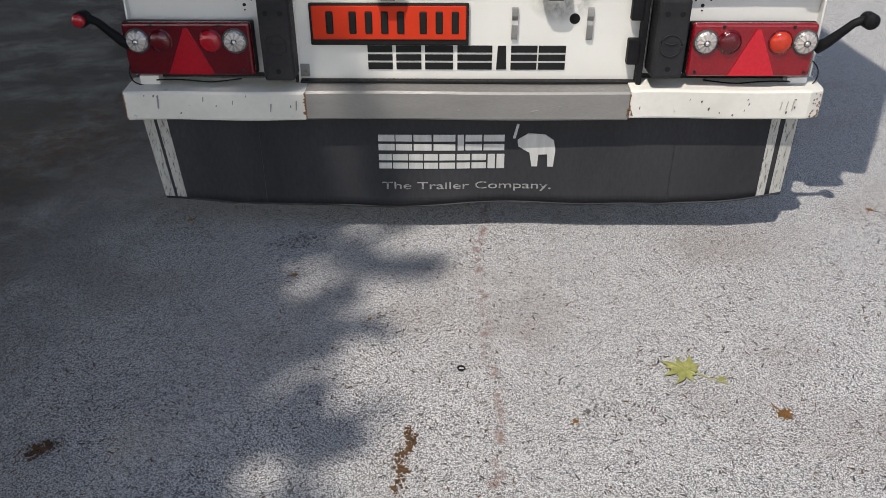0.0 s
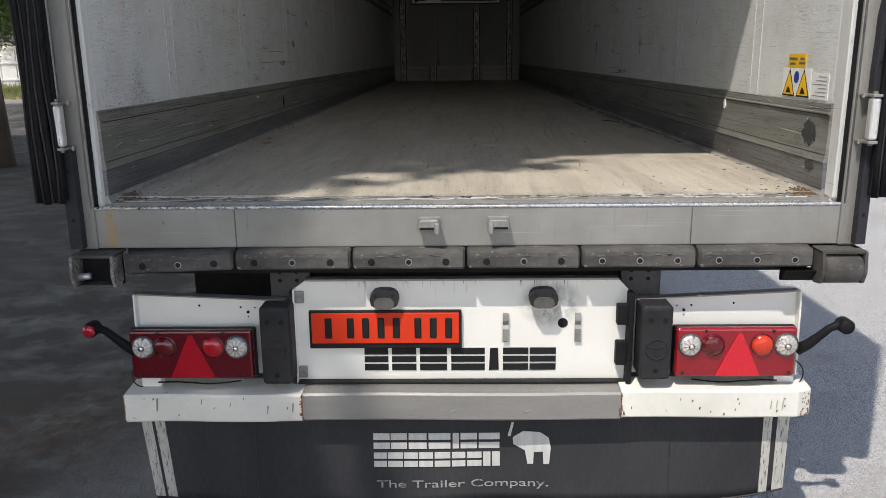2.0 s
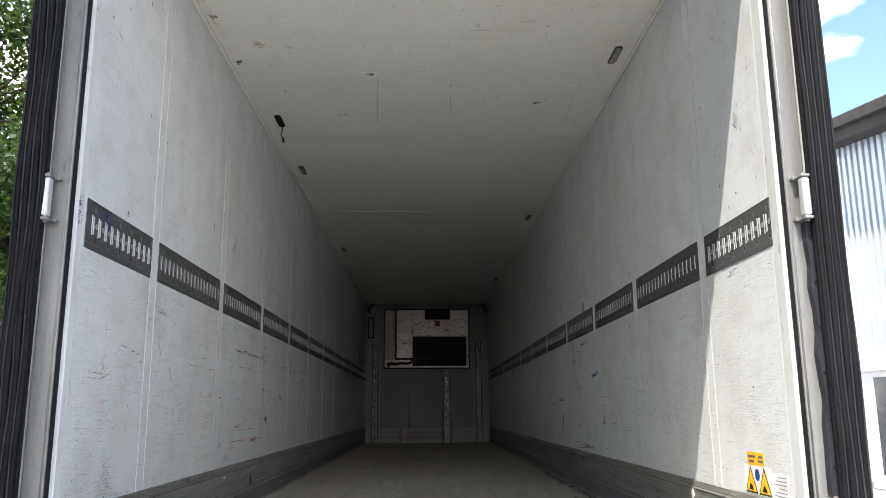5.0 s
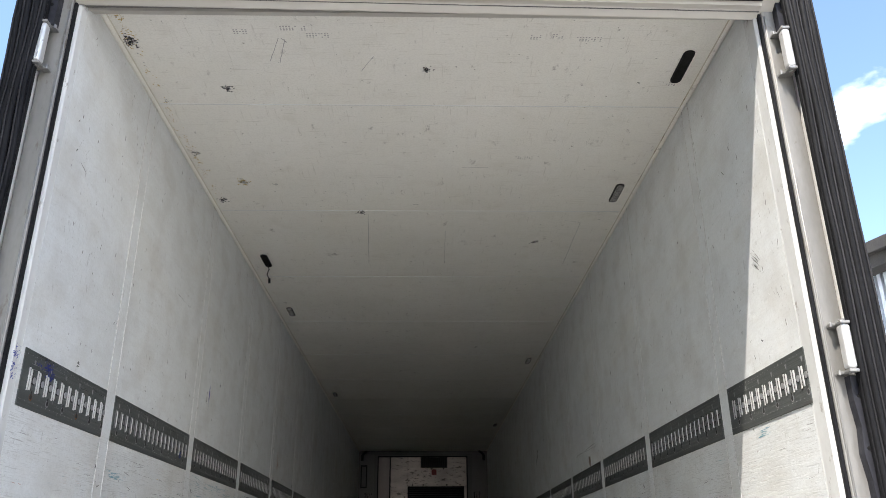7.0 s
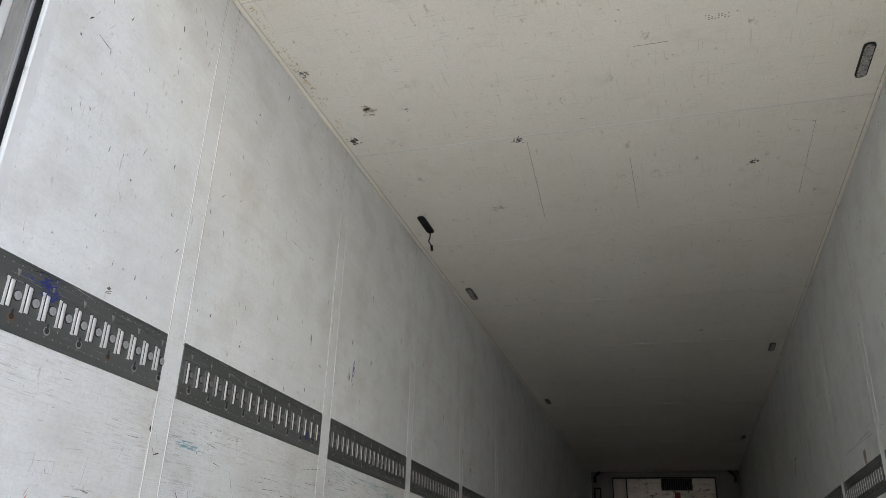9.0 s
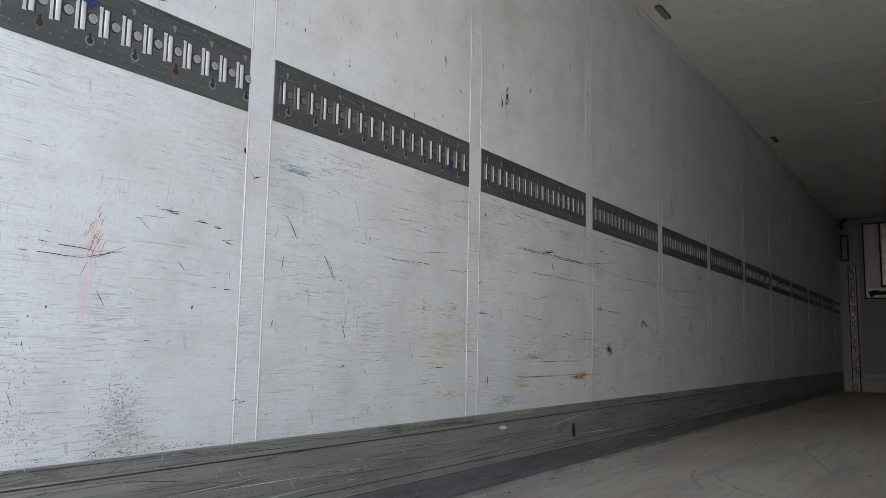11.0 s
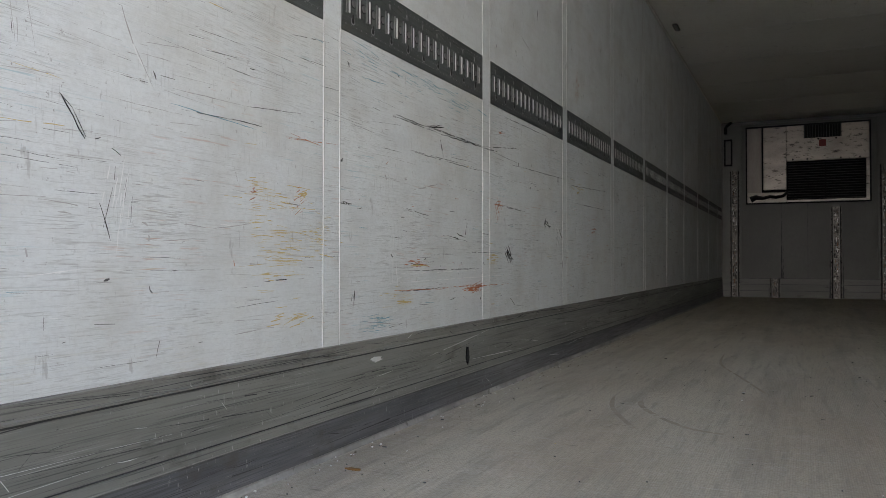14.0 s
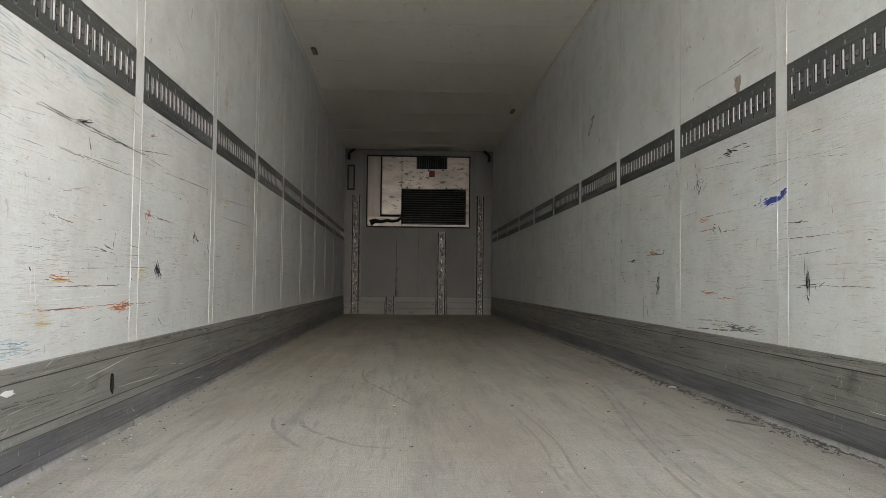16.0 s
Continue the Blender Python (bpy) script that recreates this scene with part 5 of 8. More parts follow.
def flap_bottom(u):
    return 0.118 + 0.007 * math.sin(u * 5.0) + 0.004 * math.sin(u * 11 + 1) + 0.055 * max(0, u - 0.62) / 0.38 + 0.012 * max(0, -u - 0.8) / 0.2


def flap_point(x, v):
    u = x / 1.15
    lean = 0.034 * v * max(0.0, -x - 0.75) / 0.43
    return Vector((x + lean, flap_y(u, v), 0.500 + (flap_bottom(u) - 0.500) * v))


def flap_sheet(x0, x1, v0, v1, nx, nz, off, thick):
    bm = bmesh.new()
    grid = []
    for side in (0, 1):
        g = [[bm.verts.new(flap_point(x0 + (x1 - x0) * i / nx, v0 + (v1 - v0) * j / nz) + Vector((0, -off + side * thick, 0))) for j in range(nz + 1)] for i in range(nx + 1)]
        grid.append(g)
        for i in range(nx):
            for j in range(nz):
                f = (g[i][j], g[i + 1][j], g[i + 1][j + 1], g[i][j + 1])
                bm.faces.new(f if side == 0 else f[::-1])
    a, b = grid
    for j in (0, nz):
        for i in range(nx):
            bm.faces.new((a[i][j], b[i][j], b[i + 1][j], a[i + 1][j]))
    for i in (0, nx):
        for j in range(nz):
            bm.faces.new((a[i][j], a[i][j + 1], b[i][j + 1], b[i][j]))
    return bm


part("sheet", flap_sheet(-1.185, 1.166, 0, 1, 96, 10, 0, 0.006), FLAP, fl, smooth=True)
part("lower_lip", tube([flap_point(-1.18 + 2.342 * k / 90, 1.0) + Vector((0, -0.001, 0)) for k in range(91)], 0.004, 6), GASKET_LIP, fl, smooth=True)
for a, b in ((-1.183, -1.146), (-1.134, -1.098), (1.070, 1.101), (1.120, 1.163)):
    part("pale_stripe", flap_sheet(a, b, 0.02, 0.985, 2, 12, 0.002, 0.003), CREAM, fl, "flaking pale stripe")
for x in (-0.766, 0.739):
    part("moulding_line", flap_sheet(x - 0.001, x + 0.001, 0.02, 0.98, 1, 12, 0.0015, 0.003), GASKET_LIP, fl)
FLAP_INK = worn("flap_print", (0.55, 0.55, 0.53), (0.42, 0.42, 0.41), 0.6, 0, 8, 60, (0.09, 0.09, 0.09), 0.64, (6, 1, 0.6))


def on_flap(bm, lift=0.0025):
    for v in bm.verts:
        v.co.x, v.co.z = v.co.x * 1.018, 1.684 - (1.684 - v.co.z) * 1.018
        t = (0.500 - v.co.z) / (0.500 - flap_bottom(v.co.x / 1.15))
        v.co.y += flap_y(v.co.x / 1.15, t) - lift
    return bm


for z0, z1, cells in ((0.359, 0.418, ((0, .058), (.062, .12), (.126, .19), (.197, .275), (.283, .305), (.311, .37), (.376, .450))),
                      (0.289, 0.344, ((0, .046), (.050, .104), (.108, .158), (.162, .212), (.218, .274), (.280, .328), (.334, .386), (.392, .418), (.424, .452)))):
    for u, v in cells:
        for a, b in ((0, 0.40), (0.58, 1)) if v - u > 0.03 else ((0, 1),):
            za, zb = z0 + (z1 - z0) * a, z0 + (z1 - z0) * b
            part("print_bar", on_flap(prism([(-0.329 + u, za), (-0.329 + v, za), (-0.329 + v, zb), (-0.329 + u, zb)], 'y', -0.001, 0.002)), FLAP_INK, fl)
emblem = [(0.168, 0.400), (0.205, 0.424), (0.265, 0.420), (0.296, 0.398), (0.304, 0.360), (0.299, 0.297), (0.279, 0.297), (0.276, 0.345), (0.244, 0.343), (0.242, 0.297), (0.222, 0.297), (0.212, 0.350), (0.170, 0.375)]
part("print_emblem", on_flap(prism(emblem, 'y', -0.001, 0.002)), FLAP_INK, fl, "plain pale printed shape")
part("print_bar", on_flap(prism([(0.150, 0.405), (0.160, 0.405), (0.172, 0.458), (0.163, 0.458)], 'y', -0.001, 0.002)), FLAP_INK, fl)
sl = part("slogan", on_flap(lettering("The Trailer Company.", -0.321, 0.297, 0.199, 0.236, 0)), SLOGAN_INK, fl, "worn pale printed slogan")
sl["kind"] = "stuff"

# ---- load rails on the side walls ----


def rail_parts(length):
    n = int(round((length - 0.03) / 0.0585))
    wide = 0.0062 if length < 0.7 else 0.0052
    x0 = length / 2 - 0.031 - (n - 1) * 0.0585 if length < 0.7 else -(n - 1) * 0.0585 / 2
    plate = mesh_of("plate", box(0.0, 0.004, -length / 2, length / 2, -0.0905, 0.0905, 0.0015, segs=1), RAIL)
    bm = bmesh.new()
    seg = 6
    ring = [[bm.verts.new((0.004 + 0.0026 * math.sin(math.pi * k / seg) * e, wide * math.cos(math.pi * k / seg), z)) for k in range(seg + 1)] for z, e in ((-0.033, 0.2), (-0.028, 1), (0.028, 1), (0.033, 0.2))]
    for a, b in zip(ring, ring[1:]):
        for k in range(seg):
            bm.faces.new((a[k], a[k + 1], b[k + 1], b[k]))
    bar = mesh_of("bar", bm, RAIL_BAR, smooth=True)
    bm = box(0.0035, 0.0046, 0.0075, 0.0098, -0.034, 0.036)
    box(0.0035, 0.0046, -0.0118, -wide - 0.0002, -0.034, 0.036, 0, bm)
    box(0.0035, 0.0044, -0.0235, -0.0105, 0.033, 0.039, 0, bm)
    slot = mesh_of("slot", bm, SLOT)
    # Short end rails get brighter lips and discs: door light painted into them.
    lip = [(-0.0185, -0.030), (-0.0200, -0.036), (-0.0110, -0.036), (-0.0120, -0.030), (-0.0120, 0.028), (-0.0108, 0.036), (-0.0205, 0.036), (-0.0185, 0.028)]
    lip = mesh_of("lip", prism(lip, 'x', 0.0035, 0.0062), RAIL_BAR if length < 0.7 else RAIL_LIP)
    bm = disc((0.0037, -0.0012, 0), 0.0145, 'x', 0.0008, 14, None, 0)
    disc((0.0042, 0.0014, 0.0008), 0.0112, 'x', 0.0012, 14, bm, 1)
    hole = mesh_of("hole", bm, [SLOT, RAIL_DISC if length < 0.7 else RAIL_LIP])
    bm = disc((0.0037, 0, 0), 0.008, 'x', 0.0008, 10, None, 0)
    prism([(-0.004, -0.004), (0.004, -0.004), (0.0025, 0.018), (-0.0025, 0.018)], 'x', 0.0037, 0.0047, bm, 0)
    disc((0.0035, 0, -0.001), 0.0115, 'x', 0.0006, 10, bm, 1)
    key = mesh_of("keyhole", bm, [SLOT, RUST])
    key2 = key.copy()
    key2.materials[1] = HOLE
    tri = mesh_of("stamp", prism([(-0.006, 0.008), (0.006, 0.008), (0.001, -0.009)], 'x', 0.0036, 0.0049), HOLE)
    dots = bmesh.new()
    for k in range(int(length / 0.0585) * 2):
        for z in (-0.068, 0.074):
            y = -length / 2 + 0.02 + k * 0.02925
            if y < length / 2 - 0.01:
                box(0.0036, 0.0050, y - 0.0013, y + 0.0013, z - 0.0013, z + 0.0013, 0, dots)
    return n, x0, plate, bar, slot, lip, hole, key, key2, tri, mesh_of("rivets", dots, HOLE)


RAILS = {}


def load_rail(s, y0, y1):
    length = round(y1 - y0, 3)
    if length not in RAILS:
        RAILS[length] = rail_parts(length)
    n, x0, plate, bar, slot, lip, hole, key, key2, tri, dots = RAILS[length]
    r = tagged(new("load_rail"), "dark zinc load-securing rail with raised bars and round holes", "load rail", "load rails")
    r.matrix_basis = pose(s * (XI + 0.001), (y0 + y1) / 2, RAIL_Z, 0, 0, 0 if s < 0 else 180)
    piece("plate", plate, r, (0, 0, 0))
    tagged(piece("rivets", dots, r, (0, 0, 0)), kind="stuff")
    for k in range(n):
        y = x0 + k * 0.0585
        piece("bar", bar, r, (0, y, 0))
        piece("slot", slot, r, (0, y, 0))
        piece("lip", lip, r, (0, y, 0))
        piece("hole", hole, r, (0, y + 0.0225, 0))
        if k % 2 == 0:
            piece("stamp", tri, r, (0, y + 0.01, 0.055))
            piece("keyhole", key if random.random() < (0.6 if y0 < 0.5 and s < 0 else 0.05) else key2, r, (0, y + 0.02, -0.052))


for s in (-1, 1):
    load_rail(s, 0.060, 0.739)
    for a, b in zip(JOINTS, JOINTS[1:]):
        load_rail(s, a + 0.047, b - 0.047)
    load_rail(s, JOINTS[-1] + 0.047, END_Y - 0.02)

# ---- lamps in the roof ----


def roof_lamp(x, y, state):
    """state: lens, or open where the insert is gone."""
    label = {"lens": "slim roof lamp with a clear ribbed lens", "open": "empty black roof lamp recess", "wire": "empty black roof lamp recess with a hanging wire"}[state]
    l = thing("roof_lamp", (x, y, ROOF_Z), label, "ceiling lamp", "roof lamps")
    hx, hy, r = 0.024, 0.118, 0.022
    def oval(k):
        pts = []
        for cx, cy, a0 in ((hx - r, hy - r, 0), (-hx + r, hy - r, 90), (-hx + r, -hy + r, 180), (hx - r, -hy + r, 270)):
            for a in range(0, 91, 30):
                pts.append((x + k * (cx + r * math.cos(radians(a0 + a))), y + (cy + r * math.sin(radians(a0 + a))) * (1 - (1 - k) * 0.25)))
        return pts
    part("bezel", prism(oval(1.0), 'z', ROOF_Z - 0.006, ROOF_Z + 0.004), BLACK, l, "black plastic bezel")
    if state == "lens":
        part("lens", prism(oval(0.74), 'z', ROOF_Z - 0.010, ROOF_Z - 0.004), CLEAR, l, "clear lens")
        for k in range(6):
            part("led", box(x - 0.007, x + 0.007, y - 0.085 + k * 0.03, y - 0.075 + k * 0.03, ROOF_Z - 0.0125, ROOF_Z - 0.009), HOLE, l)
    else:
        part("recess", prism(oval(0.8), 'z', ROOF_Z - 0.0075, ROOF_Z - 0.005), DARK, l)
    if state == "wire":
        part("wire", tube([(x, y + 0.05, ROOF_Z - 0.007), (x + 0.01, y + 0.07, ROOF_Z - 0.04), (x - 0.005, y + 0.085, ROOF_Z - 0.075), (x + 0.012, y + 0.095, ROOF_Z - 0.105)], 0.004, 6), BLACK, l, smooth=True)
        part("plug", tube([(x + 0.012, y + 0.095, ROOF_Z - 0.10), (x + 0.014, y + 0.097, ROOF_Z - 0.135)], 0.008, 8), BLACK, l)


roof_lamp(1.130, 0.478, "open")
for x, y in ((1.130, 1.73), (1.125, 5.84), (1.13, 10.09), (-1.117, 4.07), (-1.115, 7.64)):
    roof_lamp(x, y, "lens")
roof_lamp(-1.10, 2.85, "wire")

# ---- cooling unit on the front bulkhead ----
Y = END_Y
un = thing("cooling_unit", (0, Y, 2.69), "stained stainless refrigeration unit panel with dark grilles, framed in black", "cooling unit")
for x0, x1, z0, z1 in ((-0.870, 0.850, 3.862, 3.885), (-0.870, 0.850, 2.686, 2.706), (-0.870, -0.852, 2.706, 3.862), (0.832, 0.850, 2.706, 3.862)):
    part("frame_bar", box(x0, x1, Y - 0.05, Y + 0.002, z0, z1, 0.003), BLACK, un)
part("back", box(-0.852, 0.832, Y - 0.012, Y + 0.002, 2.706, 3.862), BLACK, un)
part("side_column", box(-0.850, -0.642, Y - 0.045, Y - 0.01, 2.86, 3.860, 0.006), COLUMN, un)
part("divider", box(-0.640, -0.618, Y - 0.048, Y - 0.01, 2.87, 3.860, 0.003), BLACK, un)
part("divider_foot", box(-0.640, -0.30, Y - 0.048, Y - 0.01, 2.868, 2.895, 0.003), BLACK, un)
part("left_panel", box(-0.616, -0.292, Y - 0.06, Y - 0.01, 2.90, 3.858, 0.008), STAINLESS, un)
part("upper_panel", box(-0.288, 0.826, Y - 0.075, Y - 0.01, 3.325, 3.858, 0.008), STAINLESS, un)
part("lower_tray", box(-0.848, -0.292, Y - 0.04, Y - 0.01, 2.708, 2.862, 0.006), STAINLESS, un)
part("right_strip", box(0.782, 0.828, Y - 0.05, Y - 0.01, 2.73, 3.32, 0.004), STAINLESS, un)
part("bottom_lip", box(-0.285, 0.828, Y - 0.07, Y - 0.01, 2.708, 2.738, 0.004), STAINLESS, un)
g = part("return_grille", box(-0.285, 0.778, Y - 0.03, Y - 0.01, 2.74, 3.32), DARK, un)
for k in range(15):
    z = 2.752 + k * 0.0385
    part("slat", box(-0.28, 0.773, Y - 0.066, Y - 0.034, z, z + 0.008, 0), GREYBLACK, g)
for x in (-0.28, 0.236, 0.765):
    part("slat_stay", box(x, x + 0.012, Y - 0.070, Y - 0.03, 2.742, 3.318), BLACK, g)
g = part("outlet_grille", box(-0.048, 0.461, Y - 0.079, Y - 0.074, 3.660, 3.856), DARK, un)
for k in range(14):
    x = -0.04 + k * 0.0375
    part("vane", box(x, x + 0.007, Y - 0.088, Y - 0.078, 3.664, 3.852), GREYBLACK, g)
part("red_tag", box(0.16, 0.255, Y - 0.079, Y - 0.074, 3.53, 3.63), DARK_TAG, un, "small dark red label")
for x in (-0.2, 0.0, 0.15, 0.39, 0.45, 0.7):
    part("bolt", disc((x, Y - 0.086, 3.345 if x not in (0.15, .39) else 3.64), 0.013, 'y', 0.012, 10), DARK, un)
part("hose", tube([(-0.80, Y - 0.06, 2.755), (-0.72, Y - 0.06, 2.79), (-0.62, Y - 0.06, 2.775), (-0.52, Y - 0.06, 2.80), (-0.44, Y - 0.06, 2.785), (-0.34, Y - 0.06, 2.80), (-0.28, Y - 0.06, 2.86)], [0.05, 0.04, 0.028, 0.026, 0.026, 0.024, 0.024], 10), BLACK, un, "black drain hose", True)

bx = thing("wall_box", (-1.128, Y, 3.296), "narrow black-framed recess on the bulkhead", "recess frame")
for x0, x1, z0, z1 in ((-1.19, -1.066, 3.69, 3.718), (-1.19, -1.066, 3.296, 3.324), (-1.19, -1.166, 3.324, 3.69), (-1.09, -1.066, 3.324, 3.69)):
    part("frame_bar", box(x0, x1, Y - 0.03, Y + 0.002, z0, z1, 0.003), BLACK, bx)
part("insert", box(-1.166, -1.09, Y - 0.012, Y + 0.002, 3.324, 3.69), FRONT, bx)

for x0, x1, z1 in ((-1.108, -0.966, 3.214), (-0.535, -0.385, 1.54), (0.312, 0.460, 2.62), (0.956, 1.090, 3.226)):
    w = thing("wear_strip", ((x0 + x1) / 2, Y, DECK_Z), "scratched metal wear strip on the bulkhead", "wear strip", "wear strips")
    part("face", prism([(x0 + 0.024, Y - 0.012), (x0 + 0.032, Y - 0.045), (x1 - 0.032, Y - 0.045), (x1 - 0.024, Y - 0.012)], 'z', DECK_Z, z1), WEARSTRIP, w)
    for a, b in ((x0, x0 + 0.010), (x1 - 0.010, x1)):
        part("flange", box(a, b, Y - 0.016, Y - 0.001, DECK_Z, z1, 0.002), WEARSTRIP, w)
    for e in (x0 + 0.030, x1 - 0.034):
        part("rubbed_edge", box(e, e + 0.004, Y - 0.0475, Y - 0.040, DECK_Z + 0.01, z1 - 0.004, 0.0012, segs=1), RIDGE, w)
    for e in (x0 + 0.010, x1 - 0.024):
        part("groove", box(e, e + 0.014, Y - 0.0185, Y - 0.012, DECK_Z, z1), BLACK, w)
    bm = bmesh.new()
    for _ in range(int(60 * (z1 - DECK_Z))):
        x, z, l, wide = random.uniform(x0 + 0.036, x1 - 0.036), random.uniform(DECK_Z + 0.03, z1 - 0.09), random.uniform(0.01, 0.08), random.uniform(0.002, 0.010)
        l, wide = (wide * 2, wide) if random.random() < 0.4 else (l, wide)
        wide = min(wide, x1 - 0.033 - x, x - x0 - 0.033)
        tip = random.uniform(-0.6, 0.6) * wide
        prism([(x - wide, z), (x + wide * 0.7, z + random.uniform(0, 0.01)), (x + tip, z + l), (x - wide * 0.8, z + l * 0.7)], 'y', Y - 0.0463, Y - 0.044, bm, random.choices((0, 1, 2), (5, 3, 2))[0])
    tagged(part("rubbed_marks", bm, [BLACK, PALE, RUST], w, "dark and bright rubbed marks"), kind="stuff")
    k = int((z1 - DECK_Z) / 0.16)
    for i in range(k):
        for x in (x0 + 0.005, x1 - 0.005):
            part("rivet", disc((x, Y - 0.019, DECK_Z + 0.06 + i * 0.16), 0.006, 'y', 0.004, 8), DARK, w)
for s in (-1, 1):
    c = thing("corner_fitting", (s * 1.17, Y, 3.86), "small black fitting in the upper corner of the bulkhead", "fitting", "corner fittings")
    part("body", box(s * 1.165 - 0.025, s * 1.165 + 0.025, Y - 0.05, Y, 3.80, 3.91, 0.01), BLACK, c)
    part("stalk", tube([(s * 1.165, Y - 0.03, 3.91), (s * 1.12, Y - 0.04, 3.945), (s * 1.07, Y - 0.05, 3.985)], 0.022, 8), BLACK, c, smooth=True)

# ---- labels on the side wall ----
fx = XI - 0.0012


def label_quad(pts, mat, par, lift=0.0):
    return part("print", prism(pts, 'x', fx - lift - 0.0006, XI + 0.001), mat, par)


sg = thing("warning_label", (XI, 0.37, 1.56), "yellow warning labels with two triangles and small unreadable print", "label")
label_quad([(0.298, 1.668), (0.448, 1.668), (0.448, 1.716), (0.298, 1.716)], YELLOW, sg)
for a, b, z in ((0.37, 0.44, 1.70), (0.31, 0.345, 1.70), (0.385, 0.43, 1.682), (0.305, 0.35, 1.684)):
    label_quad([(a, z - 0.004), (b, z - 0.004), (b, z + 0.004), (a, z + 0.004)], SCUFF, sg, 0.0008)
label_quad([(0.242, 1.562), (0.488, 1.562), (0.488, 1.666), (0.242, 1.666)], STICKER_WHITE, sg)
for c in (0.425, 0.302):
    label_quad([(c - 0.056, 1.564), (c + 0.056, 1.564), (c, 1.664)], BLACK, sg, 0.0008)
    label_quad([(c - 0.046, 1.570), (c + 0.046, 1.570), (c, 1.652)], YELLOW, sg, 0.0016)
    label_quad([(c - 0.022, 1.576), (c + 0.02, 1.576), (c + 0.004, 1.600), (c - 0.01, 1.592)], BLACK, sg, 0.0024)
label_quad([(0.363 + 0.02 * math.cos(a * math.pi / 8), 1.634 + 0.022 * math.sin(a * math.pi / 8)) for a in range(16)], BLUE, sg, 0.0016)
sg = thing("notice_label", (XI, 0.16, 1.56), "faded white notice with rows of unreadable print", "label")
label_quad([(0.105, 1.562), (0.232, 1.562), (0.232, 1.652), (0.105, 1.652)], STICKER_WHITE, sg)
for k in range(6):
    label_quad([(0.12, 1.573 + k * 0.013), (0.222 - 0.02 * (k % 3), 1.573 + k * 0.013), (0.222 - 0.02 * (k % 3), 1.576 + k * 0.013), (0.12, 1.576 + k * 0.013)], HOLE, sg, 0.0008)


# ---- marks and scrapes on the lining ----
MARKS = [SCUFF, PAINT_RUB, OCHRE, BLUE, PALE, BLACK, TEAL, PINK, FAINT]


def stroke(bm, s, y, z, length, width, angle, mi, lift=0.0):
    """An uneven scrape on the lining of side s, its middle at (y, z)."""
    n = max(2, int(length / 0.02))
    c, d = math.cos(angle), math.sin(angle)
    x0 = s * (XI - 0.0007 - lift)
    rows = []
    for k in range(n + 1):
        u = (k / n - 0.5) * length
        w = width * (0.25 + 0.75 * math.sin(math.pi * (k + 0.3) / (n + 0.6))) * random.uniform(0.5, 1.3) / 2
        q = random.uniform(-0.4, 0.4) * width
        rows.append([bm.verts.new((x0, y + u * c - (q + e) * d, z + u * d + (q + e) * c)) for e in (-w, w)])
    for a, b in zip(rows, rows[1:]):
        if length < 0.04 or random.random() < 0.82:
            bm.faces.new((a[0], b[0], b[1], a[1])).material_index = mi


def smear(bm, s, y, z, wy, wz, count, mi, angle=0.0, length=0.05, width=0.002):
    if mi in (1, 2):
        count, width = int(count * 0.8), width * 0.8
    if mi == 4:
        smear(bm, s, y, z - wz * 0.15, wy * 1.15, wz * 1.15, count // 2, 0, angle, length * 0.8, width * 0.45)
    for _ in range(count):
        stroke(bm, s, y + random.gauss(0, wy / 2), z + random.gauss(0, wz / 2), length * random.uniform(0.3, 1.3), width * random.uniform(0.3, 0.9), angle + random.gauss(0, 0.06), mi, random.uniform(0, 0.0004))


def line(bm, s, y0, z0, y1, z1, width, mi):
    stroke(bm, s, (y0 + y1) / 2, (z0 + z1) / 2, math.hypot(y1 - y0, z1 - z0), width * 0.6, math.atan2(z1 - z0, y1 - y0), mi, 0.0005)


